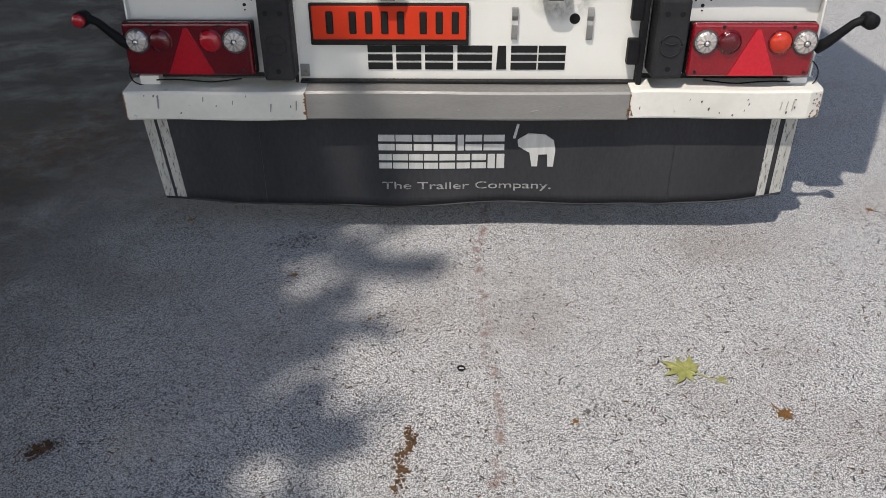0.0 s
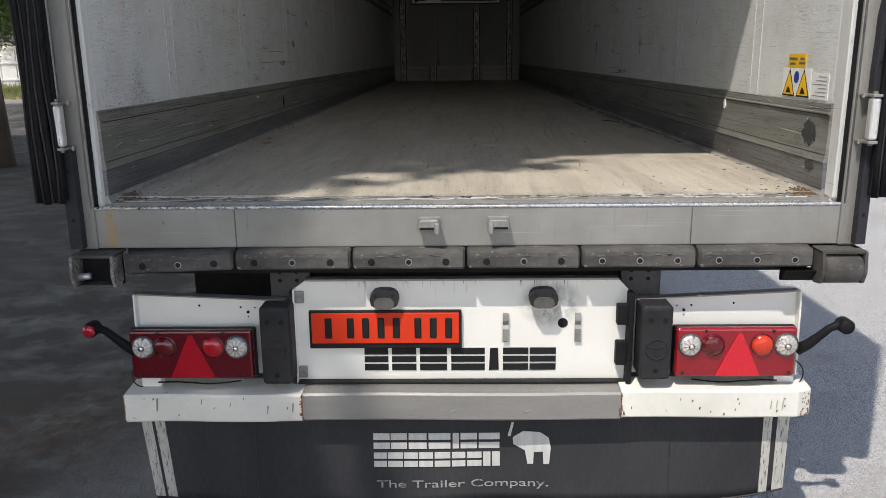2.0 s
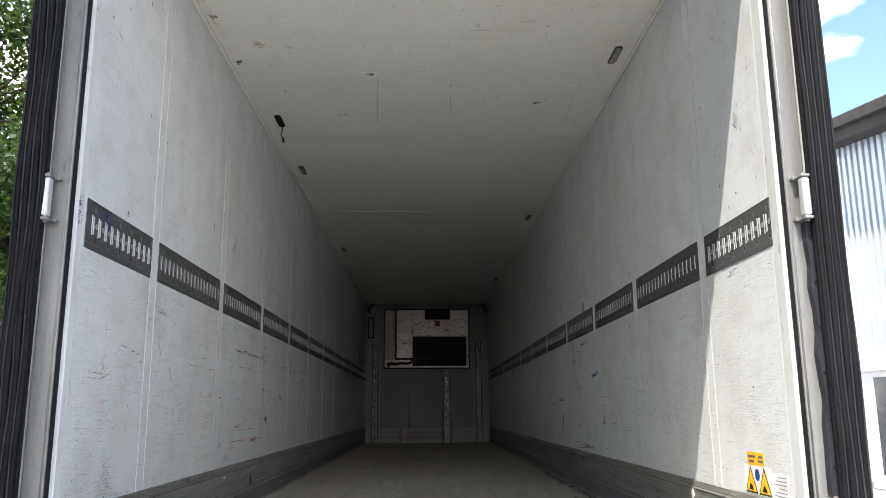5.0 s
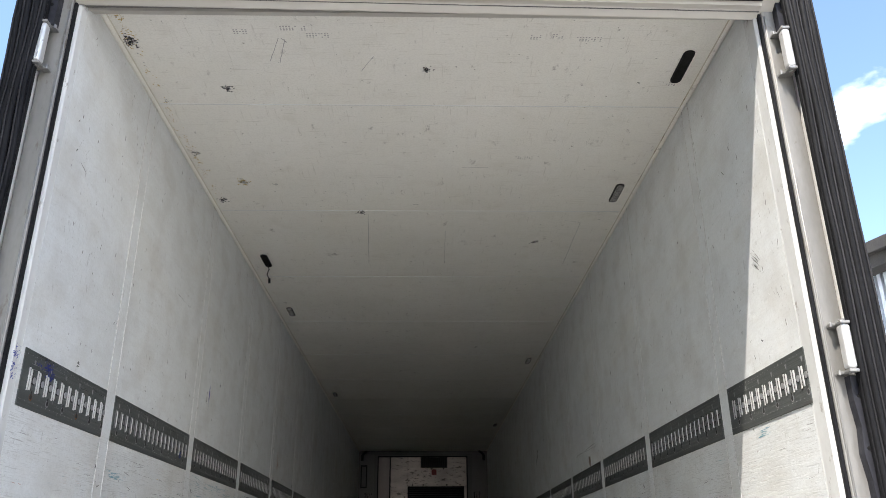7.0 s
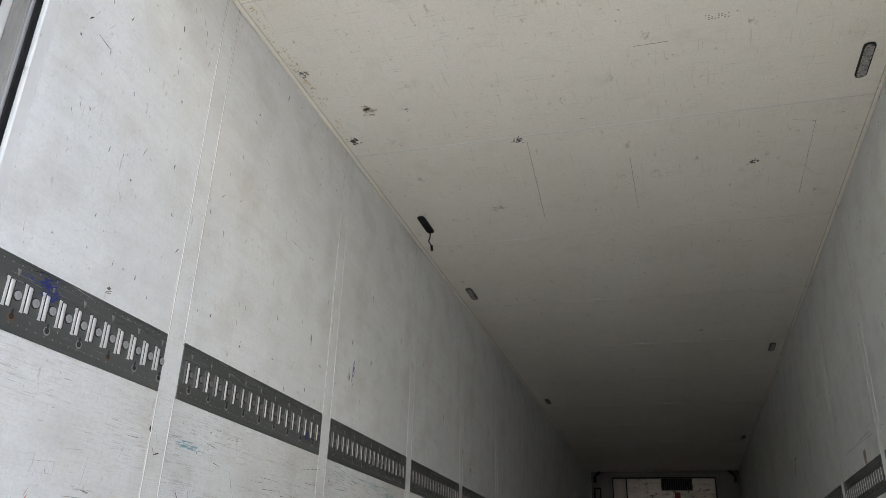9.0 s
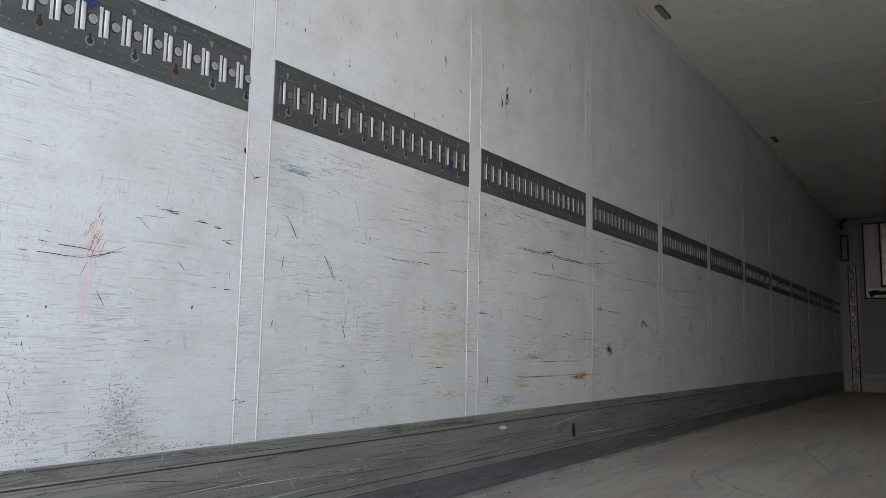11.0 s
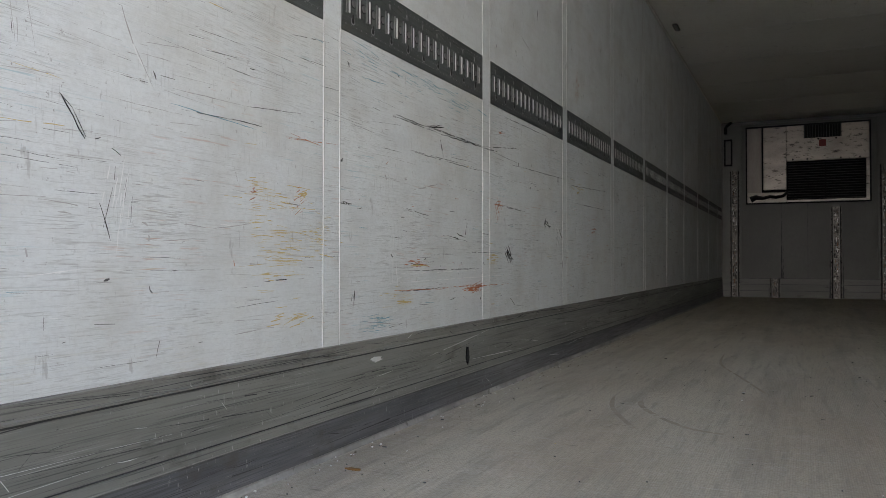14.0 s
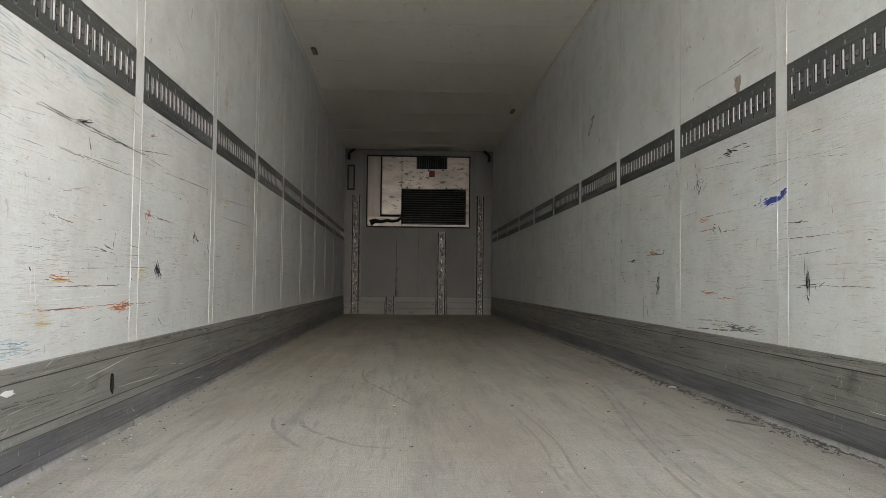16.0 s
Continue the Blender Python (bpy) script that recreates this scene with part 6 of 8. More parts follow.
def random_wear(bm, s):
    for _ in range(1100):
        y = 0.1 + 12.9 * random.random() ** 1.3
        z = random.choice((random.uniform(1.57, 2.4), random.uniform(1.57, 2.4), random.uniform(1.57, 2.0), random.uniform(1.57, 3.9)))
        flat = z < 2.42 and random.random() < 0.85
        ang = random.gauss(0, 0.06) if flat else random.choice((random.gauss(1.2, 0.35), random.gauss(-1.2, 0.35), random.gauss(0, 0.5)))
        mi = random.choices((8, 0, 1, 2, 4, 5, 6), (15, 4, 0.8, 0.7, 4, 0.9, 0.5))[0]
        if z > 2.42 and mi in (1, 2, 6):
            mi = 8
        stroke(bm, s, y, z, 0.008 + 0.11 * random.random() ** 2.2 if flat else random.uniform(0.010, 0.05), random.uniform(0.0006, 0.0022), ang, mi)
    for _ in range(760):
        y, z = 0.9 + 8.0 * random.random() ** 1.2, random.uniform(1.58, 2.43)
        stroke(bm, s, y, z, 0.03 + 0.25 * random.random() ** 2, random.uniform(0.0006, 0.0013) * (0.6 + 0.2 * y), random.gauss(0, 0.04), random.choices((8, 0, 5), (8, 3.2, 0.6))[0], 0.0001)
    for _ in range(90):
        y, z = 1.6 + 7.0 * random.random(), random.uniform(1.6, 2.3)
        stroke(bm, s, y, z, random.uniform(0.02, 0.07), random.uniform(0.0007, 0.0015) * (0.4 + 0.25 * y), random.gauss(0, 0.07), random.choices((1, 2, 6), (4, 2, 2))[0], 0.0002)
    for _ in range(36):
        y, z, a = 1.5 + 7.0 * random.random(), random.uniform(1.6, 3.3), random.gauss(1.4, 0.4)
        for k in range(3):
            stroke(bm, s, y + random.gauss(0, 0.006), z + random.gauss(0, 0.008), random.uniform(0.015, 0.05), random.uniform(0.003, 0.007), a, random.choice((0, 8, 4, 5)), 0.0001 * k)
    for _ in range(420):
        y = 0.1 + 12.8 * random.random() ** 1.5
        stroke(bm, s, y, random.uniform(2.65, 3.9), random.uniform(0.006, 0.03), random.uniform(0.0015, 0.005), random.gauss(1.5, 0.4) * random.choice((-1, 1)), random.choice((8, 8, 8, 0, 4, 0, 5)))
    for _ in range(260):
        y, z = 0.1 + 12.8 * random.random(), random.uniform(1.6, 3.9)
        stroke(bm, s, y, z, random.uniform(0.006, 0.02), random.uniform(0.003, 0.008), random.uniform(-1.5, 1.5), random.choice((0, 8, 8, 5)))


bm = bmesh.new()
random_wear(bm, -1)
smear(bm, -1, 0.314, 2.05, 0.02, 0.07, 46, 1, 1.2, 0.03, 0.003)
smear(bm, -1, 0.30, 1.94, 0.016, 0.14, 60, 7, 1.57, 0.06, 0.003)
line(bm, -1, 0.14, 2.03, 0.33, 2.018, 0.003, 5)
line(bm, -1, 0.12, 2.005, 0.28, 2.0, 0.003, 5)
line(bm, -1, 0.28, 2.0, 0.40, 2.03, 0.002, 5)
for y, z in ((0.519, 2.136), (0.60, 2.125), (0.655, 2.118), (0.69, 2.088), (0.48, 2.14), (0.757, 1.665)):
    smear(bm, -1, y, z, 0.02, 0.006, 5, 5, 0.1, 0.02, 0.003)
for k in range(300):
    stroke(bm, -1, 0.41 + random.gauss(0, 0.026), 1.635 + random.gauss(0, 0.050), random.uniform(0.002, 0.009), random.uniform(0.001, 0.003), random.gauss(0.4, 0.9), random.choice((8, 8, 8, 0)), random.uniform(0, 0.0003))
for k in range(300):
    stroke(bm, -1, 0.40 + random.gauss(0, 0.05), 1.625 + random.gauss(0, 0.05), random.uniform(0.0015, 0.004), random.uniform(0.001, 0.003), random.uniform(-1.5, 1.5), random.choice((0, 8, 5)), random.uniform(0, 0.0004))
for k in range(420):
    c, sy = random.choice(((0.15, 0.03), (0.15, 0.03), (0.40, 0.035)))
    stroke(bm, -1, c + random.gauss(0, sy), 1.60 + abs(random.gauss(0, 0.12)), random.uniform(0.001, 0.006), random.uniform(0.0008, 0.0025), random.uniform(-1.5, 1.5), random.choice((0, 8, 8, 5)), random.uniform(0, 0.0003))
for k in range(160):
    stroke(bm, -1, random.uniform(0.1, 0.7), 1.562 + abs(random.gauss(0, 0.007)), random.uniform(0.002, 0.008), random.uniform(0.001, 0.0025), random.gauss(0, 0.5), random.choice((0, 8, 5)))
smear(bm, -1, 0.41, 1.60, 0.12, 0.05, 50, 8, 0.1, 0.05, 0.003)
smear(bm, -1, 0.405, 1.71, 0.02, 0.02, 8, 0, 0.4, 0.012, 0.003)
smear(bm, -1, 0.2, 1.62, 0.15, 0.06, 60, 8, 0.05, 0.02, 0.002)
for _ in range(130):
    y, up = random.choice((random.uniform(0.12, 0.72), random.uniform(0.84, 1.86), random.uniform(2.02, 2.98))), random.random() ** 2
    stroke(bm, -1, y, 2.628 - 0.05 * up, random.uniform(0.02, 0.11), random.uniform(0.0006, 0.0014), random.gauss(-0.04, 0.12), random.choices((0, 5, 8), (3, 4, 1))[0], 0.0029)
smear(bm, -1, 1.70, 1.94, 0.16, 0.03, 26, 2, 0.0, 0.07, 0.003)
smear(bm, -1, 1.75, 1.84, 0.18, 0.04, 30, 2, 0.0, 0.08, 0.003)
smear(bm, -1, 1.61, 1.95, 0.010, 0.04, 14, 1, 0.3, 0.02, 0.004)
smear(bm, -1, 2.39, 1.66, 0.05, 0.012, 16, 2, 0.05, 0.05, 0.004)
smear(bm, -1, 2.51, 1.777, 0.04, 0.006, 10, 1, -0.05, 0.05, 0.004)
smear(bm, -1, 3.28, 2.353, 0.04, 0.006, 10, 1, 0.1, 0.04, 0.005)
smear(bm, -1, 4.55, 2.218, 0.20, 0.04, 20, 2, 0.0, 0.12, 0.006)
smear(bm, -1, 3.21, 1.804, 0.08, 0.03, 16, 2, 0.0, 0.08, 0.005)
line(bm, -1, 1.76, 2.12, 1.90, 2.106, 0.003, 1)
line(bm, -1, 1.38, 1.870, 1.47, 1.864, 0.003, 8)
line(bm, -1, 1.47, 1.864, 1.60, 1.880, 0.003, 8)
line(bm, -1, 0.760, 2.295, 0.775, 2.272, 0.004, 5)
line(bm, -1, 0.770, 2.272, 0.797, 2.282, 0.006, 5)
line(bm, -1, 0.768, 2.335, 0.797, 2.285, 0.0015, 0)
smear(bm, -1, 0.93, 2.33, 0.08, 0.02, 24, 6, 0.0, 0.12, 0.003)
line(bm, -1, 0.908, 2.187, 0.951, 2.128, 0.006, 5)
line(bm, -1, 0.90, 2.07, 0.895, 2.03, 0.004, 5)
line(bm, -1, 1.073, 2.089, 1.125, 2.015, 0.005, 5)
line(bm, -1, 1.16, 1.90, 1.185, 1.83, 0.004, 5)
smear(bm, -1, 1.21, 1.90, 0.02, 0.06, 10, 4, 1.4, 0.08, 0.005)
smear(bm, -1, 1.62, 1.93, 0.02, 0.09, 30, 2, 0.1, 0.05, 0.003)
smear(bm, -1, 1.80, 1.95, 0.03, 0.04, 16, 1, 0.4, 0.03, 0.003)
smear(bm, -1, 1.72, 1.80, 0.10, 0.12, 60, 2, 0.0, 0.09, 0.003)
smear(bm, -1, 1.76, 1.645, 0.10, 0.015, 22, 2, 0.1, 0.06, 0.005)
smear(bm, -1, 2.20, 1.60, 0.08, 0.03, 26, 6, 0.0, 0.09, 0.002)
smear(bm, -1, 2.35, 1.68, 0.12, 0.03, 22, 2, 0.0, 0.08, 0.003)
smear(bm, -1, 3.0, 1.69, 0.09, 0.02, 40, 1, 0.1, 0.06, 0.006)
smear(bm, -1, 3.25, 2.01, 0.03, 0.05, 22, 1, 1.0, 0.03, 0.005)
smear(bm, -1, 3.39, 1.82, 0.035, 0.03, 16, 5, -0.9, 0.05, 0.010)
smear(bm, -1, 3.93, 1.985, 0.02, 0.025, 12, 5, 0.9, 0.03, 0.008)
smear(bm, -1, 4.15, 1.95, 0.04, 0.05, 22, 4, 1.2, 0.05, 0.008)
line(bm, -1, 1.34, 2.12, 1.66, 2.106, 0.004, 6)
line(bm, -1, 2.18, 2.262, 2.33, 2.256, 0.004, 5)
line(bm, -1, 2.33, 2.258, 2.54, 2.261, 0.0025, 0)
line(bm, -1, 2.54, 2.268, 3.16, 2.257, 0.004, 5)
line(bm, -1, 3.0, 2.262, 3.5, 2.245, 0.003, 0)
line(bm, -1, 2.43, 2.164, 2.95, 2.168, 0.003, 5)
line(bm, -1, 2.95, 2.168, 3.5, 2.148, 0.002, 0)
smear(bm, -1, 3.266, 2.043, 0.02, 0.015, 14, 1, 0.6, 0.02, 0.008)
line(bm, -1, 3.30, 2.04, 3.57, 2.024, 0.003, 5)
smear(bm, -1, 2.48, 1.784, 0.07, 0.01, 16, 1, -0.05, 0.06, 0.004)
line(bm, -1, 2.73, 1.889, 2.886, 1.871, 0.004, 0)
smear(bm, -1, 2.04, 1.957, 0.03, 0.006, 8, 0, -0.1, 0.03, 0.005)
line(bm, -1, 1.736, 2.108, 1.90, 2.115, 0.002, 1)
smear(bm, -1, 1.88, 1.87, 0.07, 0.06, 44, 2, -0.05, 0.045, 0.003)
smear(bm, -1, 1.82, 1.965, 0.014, 0.02, 14, 2, 0.2, 0.02, 0.008)
smear(bm, -1, 2.6, 2.40, 0.5, 0.05, 60, 6, -0.05, 0.12, 0.003)
smear(bm, -1, 4.54, 2.79, 0.03, 0.11, 16, 1, 1.45, 0.11, 0.004)
smear(bm, -1, 4.93, 1.99, 0.05, 0.03, 14, 1, 0.1, 0.06, 0.007)
smear(bm, -1, 2.17, 2.87, 0.012, 0.06, 8, 5, 1.4, 0.04, 0.006)
smear(bm, -1, 2.215, 2.89, 0.016, 0.05, 22, 3, 1.2, 0.03, 0.008)
smear(bm, -1, 2.44, 3.0, 0.01, 0.02, 5, 5, 1.2, 0.03, 0.006)
smear(bm, -1, 0.444, 2.67, 0.008, 0.01, 6, 0, 0.3, 0.02, 0.007)
line(bm, -1, 1.45, 3.27, 1.56, 3.265, 0.004, 0)
line(bm, -1, 0.19, 3.355, 0.25, 3.34, 0.005, 0)
line(bm, -1, 0.951, 2.026, 1.103, 2.033, 0.004, 2)
line(bm, -1, 1.063, 2.024, 1.144, 2.031, 0.003, 8)
line(bm, -1, 1.371, 2.113, 1.529, 2.117, 0.003, 0)
line(bm, -1, 1.529, 2.119, 1.646, 2.118, 0.004, 5)
line(bm, -1, 1.512, 2.235, 1.619, 2.232, 0.003, 0)
line(bm, -1, 1.740, 2.105, 1.983, 2.121, 0.003, 1)
line(bm, -1, 1.444, 2.257, 1.554, 2.264, 0.003, 0)
line(bm, -1, 0.969, 2.261, 0.984, 2.159, 0.003, 8)
line(bm, -1, 0.984, 2.240, 0.988, 2.159, 0.003, 8)
line(bm, -1, 1.003, 2.250, 1.021, 2.158, 0.002, 8)
line(bm, -1, 0.976, 2.198, 0.978, 2.171, 0.002, 0)
line(bm, -1, 1.207, 2.286, 1.237, 2.218, 0.006, 8)
line(bm, -1, 1.237, 2.218, 1.285, 2.143, 0.007, 4)
line(bm, -1, 1.242, 2.216, 1.290, 2.142, 0.003, 8)
line(bm, -1, 1.291, 2.177, 1.299, 2.160, 0.006, 0)
line(bm, -1, 1.071, 2.090, 1.098, 2.068, 0.004, 5)
line(bm, -1, 1.098, 2.068, 1.128, 2.019, 0.004, 5)
line(bm, -1, 1.187, 2.007, 1.209, 1.995, 0.004, 5)
line(bm, -1, 0.833, 1.999, 0.987, 2.026, 0.003, 8)
line(bm, -1, 0.949, 2.112, 1.081, 2.122, 0.003, 8)
line(bm, -1, 1.248, 2.228, 1.367, 2.242, 0.003, 8)
line(bm, -1, 1.249, 2.205, 1.445, 2.210, 0.003, 8)
line(bm, -1, 1.097, 2.299, 1.134, 2.293, 0.004, 5)
line(bm, -1, 1.454, 2.365, 1.523, 2.366, 0.005, 2)
line(bm, -1, 1.345, 2.152, 1.585, 2.158, 0.003, 8)
line(bm, -1, 1.585, 2.158, 1.804, 2.178, 0.003, 0)
line(bm, -1, 1.765, 2.377, 1.938, 2.399, 0.003, 0)
line(bm, -1, 1.800, 2.324, 1.940, 2.330, 0.003, 0)
line(bm, -1, 0.423, 2.109, 0.450, 2.084, 0.005, 8)
line(bm, -1, 0.322, 1.932, 0.343, 1.898, 0.005, 0)
line(bm, -1, 0.536, 2.020, 0.561, 1.996, 0.003, 0)
line(bm, -1, 0.561, 1.988, 0.624, 1.989, 0.003, 8)
line(bm, -1, 0.644, 1.999, 0.705, 2.003, 0.003, 0)
line(bm, -1, 0.705, 2.009, 0.704, 1.988, 0.004, 8)
line(bm, -1, 0.641, 2.121, 0.696, 2.122, 0.003, 8)
line(bm, -1, 0.356, 2.181, 0.364, 2.160, 0.003, 8)
line(bm, -1, 0.364, 2.163, 0.449, 2.166, 0.003, 8)
line(bm, -1, 0.503, 2.224, 0.489, 2.135, 0.002, 8)
line(bm, -1, 0.312, 2.002, 0.363, 2.025, 0.003, 0)
line(bm, -1, 0.363, 2.025, 0.388, 2.036, 0.003, 0)
line(bm, -1, 2.310, 2.259, 2.659, 2.254, 0.005, 0)
line(bm, -1, 2.552, 2.261, 2.685, 2.288, 0.006, 5)
line(bm, -1, 2.659, 2.254, 3.082, 2.259, 0.006, 5)
line(bm, -1, 3.082, 2.259, 3.291, 2.264, 0.005, 5)
line(bm, -1, 2.445, 2.161, 2.718, 2.160, 0.004, 0)
line(bm, -1, 2.718, 2.160, 3.085, 2.161, 0.005, 0)
line(bm, -1, 2.420, 1.760, 3.035, 1.764, 0.005, 0)
line(bm, -1, 2.238, 1.722, 3.426, 1.734, 0.006, 4)
line(bm, -1, 2.352, 1.693, 2.679, 1.697, 0.006, 0)
line(bm, -1, 2.679, 1.697, 3.390, 1.693, 0.006, 1)
line(bm, -1, 2.313, 1.881, 2.310, 1.711, 0.006, 4)
line(bm, -1, 2.728, 1.889, 2.917, 1.870, 0.006, 5)
line(bm, -1, 2.366, 1.969, 2.590, 1.937, 0.005, 8)
line(bm, -1, 2.007, 1.964, 2.085, 1.953, 0.005, 0)
line(bm, -1, 2.906, 1.828, 3.309, 1.829, 0.004, 0)
line(bm, -1, 2.419, 1.786, 2.569, 1.776, 0.005, 0)
line(bm, -1, 2.116, 1.629, 2.331, 1.604, 0.004, 6)
line(bm, -1, 2.116, 1.613, 2.355, 1.586, 0.004, 8)
line(bm, -1, 3.392, 1.643, 3.471, 1.594, 0.008, 5)
line(bm, -1, 3.229, 2.033, 3.615, 2.028, 0.006, 0)
line(bm, -1, 3.929, 1.984, 4.026, 1.973, 0.01, 5)
line(bm, -1, 4.072, 2.031, 4.117, 1.944, 0.012, 4)
line(bm, -1, 4.178, 1.963, 4.243, 1.910, 0.01, 5)
line(bm, -1, 3.285, 2.427, 3.956, 2.433, 0.005, 0)
line(bm, -1, 3.444, 2.228, 4.270, 2.244, 0.006, 0)
line(bm, -1, 4.381, 2.221, 5.287, 2.256, 0.006, 0)
line(bm, -1, 4.499, 2.128, 5.294, 2.133, 0.006, 0)
line(bm, -1, 3.213, 2.037, 3.315, 2.037, 0.01, 1)
line(bm, -1, 3.258, 2.054, 3.303, 2.018, 0.008, 1)
line(bm, -1, 2.800, 1.900, 2.902, 1.885, 0.008, 0)
line(bm, -1, 3.951, 2.002, 4.006, 1.964, 0.014, 5)
line(bm, -1, 4.111, 1.997, 4.209, 1.916, 0.016, 4)
line(bm, -1, 3.367, 1.836, 3.451, 1.801, 0.014, 5)
line(bm, -1, 2.866, 1.687, 3.115, 1.690, 0.01, 1)
line(bm, -1, 2.918, 1.676, 3.016, 1.680, 0.01, 1)
line(bm, -1, 2.340, 1.663, 2.442, 1.658, 0.01, 2)
line(bm, -1, 2.434, 1.781, 2.566, 1.777, 0.008, 2)
line(bm, -1, 2.321, 1.698, 2.722, 1.692, 0.005, 1)
line(bm, -1, 2.164, 1.619, 2.311, 1.614, 0.006, 6)
line(bm, -1, 2.165, 1.605, 2.296, 1.600, 0.005, 6)
line(bm, -1, 2.329, 1.819, 2.343, 1.712, 0.008, 4)
line(bm, -1, 2.317, 1.751, 3.080, 1.757, 0.006, 4)
line(bm, -1, 2.571, 2.261, 2.700, 2.284, 0.008, 5)
line(bm, -1, 2.330, 2.266, 2.551, 2.262, 0.006, 0)
line(bm, -1, 2.551, 2.262, 3.099, 2.264, 0.006, 0)
line(bm, -1, 3.099, 2.264, 3.517, 2.311, 0.006, 0)
line(bm, -1, 2.115, 2.342, 2.260, 2.348, 0.006, 6)
line(bm, -1, 2.420, 1.965, 2.574, 1.952, 0.005, 0)
line(bm, -1, 2.452, 2.032, 2.649, 2.069, 0.006, 8)
line(bm, -1, 4.593, 2.853, 4.537, 2.713, 0.006, 1)
line(bm, -1, 3.553, 2.844, 3.734, 2.797, 0.006, 8)
wl = bpy.data.objects["wall_left"]
mk = part("scuff_marks", bm, MARKS, wl, "dark, rusty and coloured scrapes along the lining")
mk["kind"] = "stuff"

bm = bmesh.new()
random_wear(bm, 1)
smear(bm, 1, 3.20, 2.125, 0.075, 0.010, 60, 3, -0.16, 0.05, 0.012)
smear(bm, 1, 3.115, 2.140, 0.014, 0.014, 12, 3, -0.3, 0.03, 0.014)
smear(bm, 1, 4.62, 1.785, 0.03, 0.05, 24, 5, -1.0, 0.06, 0.014)
smear(bm, 1, 2.936, 1.780, 0.015, 0.06, 14, 5, 1.45, 0.07, 0.007)
line(bm, 1, 2.85, 1.795, 3.0, 1.785, 0.005, 5)
smear(bm, 1, 3.53, 2.680, 0.035, 0.06, 30, 4, 1.2, 0.05, 0.012)
smear(bm, 1, 3.53, 2.670, 0.03, 0.05, 16, 1, 1.0, 0.03, 0.006)
line(bm, 1, 4.05, 2.765, 3.68, 2.770, 0.004, 0)
line(bm, 1, 3.68, 2.770, 3.31, 2.775, 0.006, 5)
smear(bm, 1, 3.61, 2.388, 0.05, 0.015, 18, 5, 0.1, 0.05, 0.008)
smear(bm, 1, 4.0, 2.300, 0.04, 0.06, 16, 0, 1.2, 0.06, 0.008)
smear(bm, 1, 3.93, 2.100, 0.06, 0.012, 16, 1, 0.0, 0.07, 0.006)
smear(bm, 1, 3.79, 2.050, 0.02, 0.02, 12, 5, 0.4, 0.02, 0.008)
smear(bm, 1, 3.875, 1.744, 0.09, 0.012, 20, 1, 0.0, 0.08, 0.005)
smear(bm, 1, 4.72, 1.970, 0.09, 0.02, 26, 1, 0.0, 0.06, 0.008)
smear(bm, 1, 5.1, 1.930, 0.05, 0.01, 10, 5, 0.0, 0.06, 0.006)
line(bm, 1, 6.36, 2.940, 6.14, 3.100, 0.025, 5)
smear(bm, 1, 5.98, 2.853, 0.012, 0.025, 10, 4, 1.5, 0.04, 0.02)
smear(bm, 1, 4.134, 3.020, 0.015, 0.03, 10, 4, 1.3, 0.04, 0.010)
smear(bm, 1, 7.11, 1.925, 0.02, 0.08, 12, 4, 1.5, 0.10, 0.014)
smear(bm, 1, 4.3, 1.820, 0.008, 0.09, 10, 4, 1.5, 0.08, 0.005)
smear(bm, 1, 3.55, 1.600, 0.2, 0.012, 60, 0, 0.0, 0.08, 0.004)
smear(bm, 1, 8.53, 2.690, 0.06, 0.03, 10, 4, 0.4, 0.06, 0.012)
smear(bm, 1, 4.89, 1.640, 0.02, 0.05, 12, 1, 1.4, 0.05, 0.008)
smear(bm, 1, 0.30, 3.03, 0.03, 0.04, 14, 0, 0.8, 0.07, 0.003)
smear(bm, 1, 0.45, 2.42, 0.05, 0.02, 16, 6, 0.0, 0.06, 0.004)
line(bm, 1, 3.992, 2.236, 3.917, 2.302, 0.012, 0)
line(bm, 1, 3.962, 2.218, 3.874, 2.286, 0.008, 8)
line(bm, 1, 3.665, 2.400, 3.389, 2.397, 0.01, 0)
line(bm, 1, 3.621, 2.392, 3.525, 2.381, 0.014, 5)
line(bm, 1, 3.456, 2.379, 3.400, 2.379, 0.008, 5)
line(bm, 1, 3.963, 2.115, 3.563, 2.120, 0.006, 1)
line(bm, 1, 3.978, 2.051, 3.807, 2.051, 0.008, 1)
line(bm, 1, 3.740, 2.062, 3.708, 2.023, 0.012, 5)
line(bm, 1, 3.688, 2.033, 3.565, 2.030, 0.006, 0)
line(bm, 1, 2.917, 1.816, 2.922, 1.749, 0.01, 5)
line(bm, 1, 3.016, 1.781, 2.856, 1.784, 0.006, 5)
line(bm, 1, 2.856, 1.784, 2.818, 1.800, 0.008, 5)
line(bm, 1, 2.856, 1.788, 2.524, 1.784, 0.004, 0)
line(bm, 1, 3.756, 1.728, 3.568, 1.727, 0.008, 1)
line(bm, 1, 4.048, 1.842, 4.034, 1.757, 0.01, 4)
line(bm, 1, 4.026, 1.757, 3.318, 1.781, 0.004, 8)
line(bm, 1, 2.791, 2.122, 2.785, 2.053, 0.006, 8)
line(bm, 1, 2.770, 2.061, 2.763, 2.035, 0.008, 1)
line(bm, 1, 2.965, 2.343, 2.827, 2.340, 0.006, 1)
line(bm, 1, 3.076, 2.026, 2.929, 2.019, 0.006, 5)
line(bm, 1, 3.003, 2.018, 2.970, 2.028, 0.01, 5)
line(bm, 1, 3.145, 1.965, 2.779, 1.965, 0.005, 0)
line(bm, 1, 3.237, 2.186, 3.096, 2.208, 0.004, 0)
line(bm, 1, 2.817, 1.859, 2.613, 1.863, 0.005, 8)
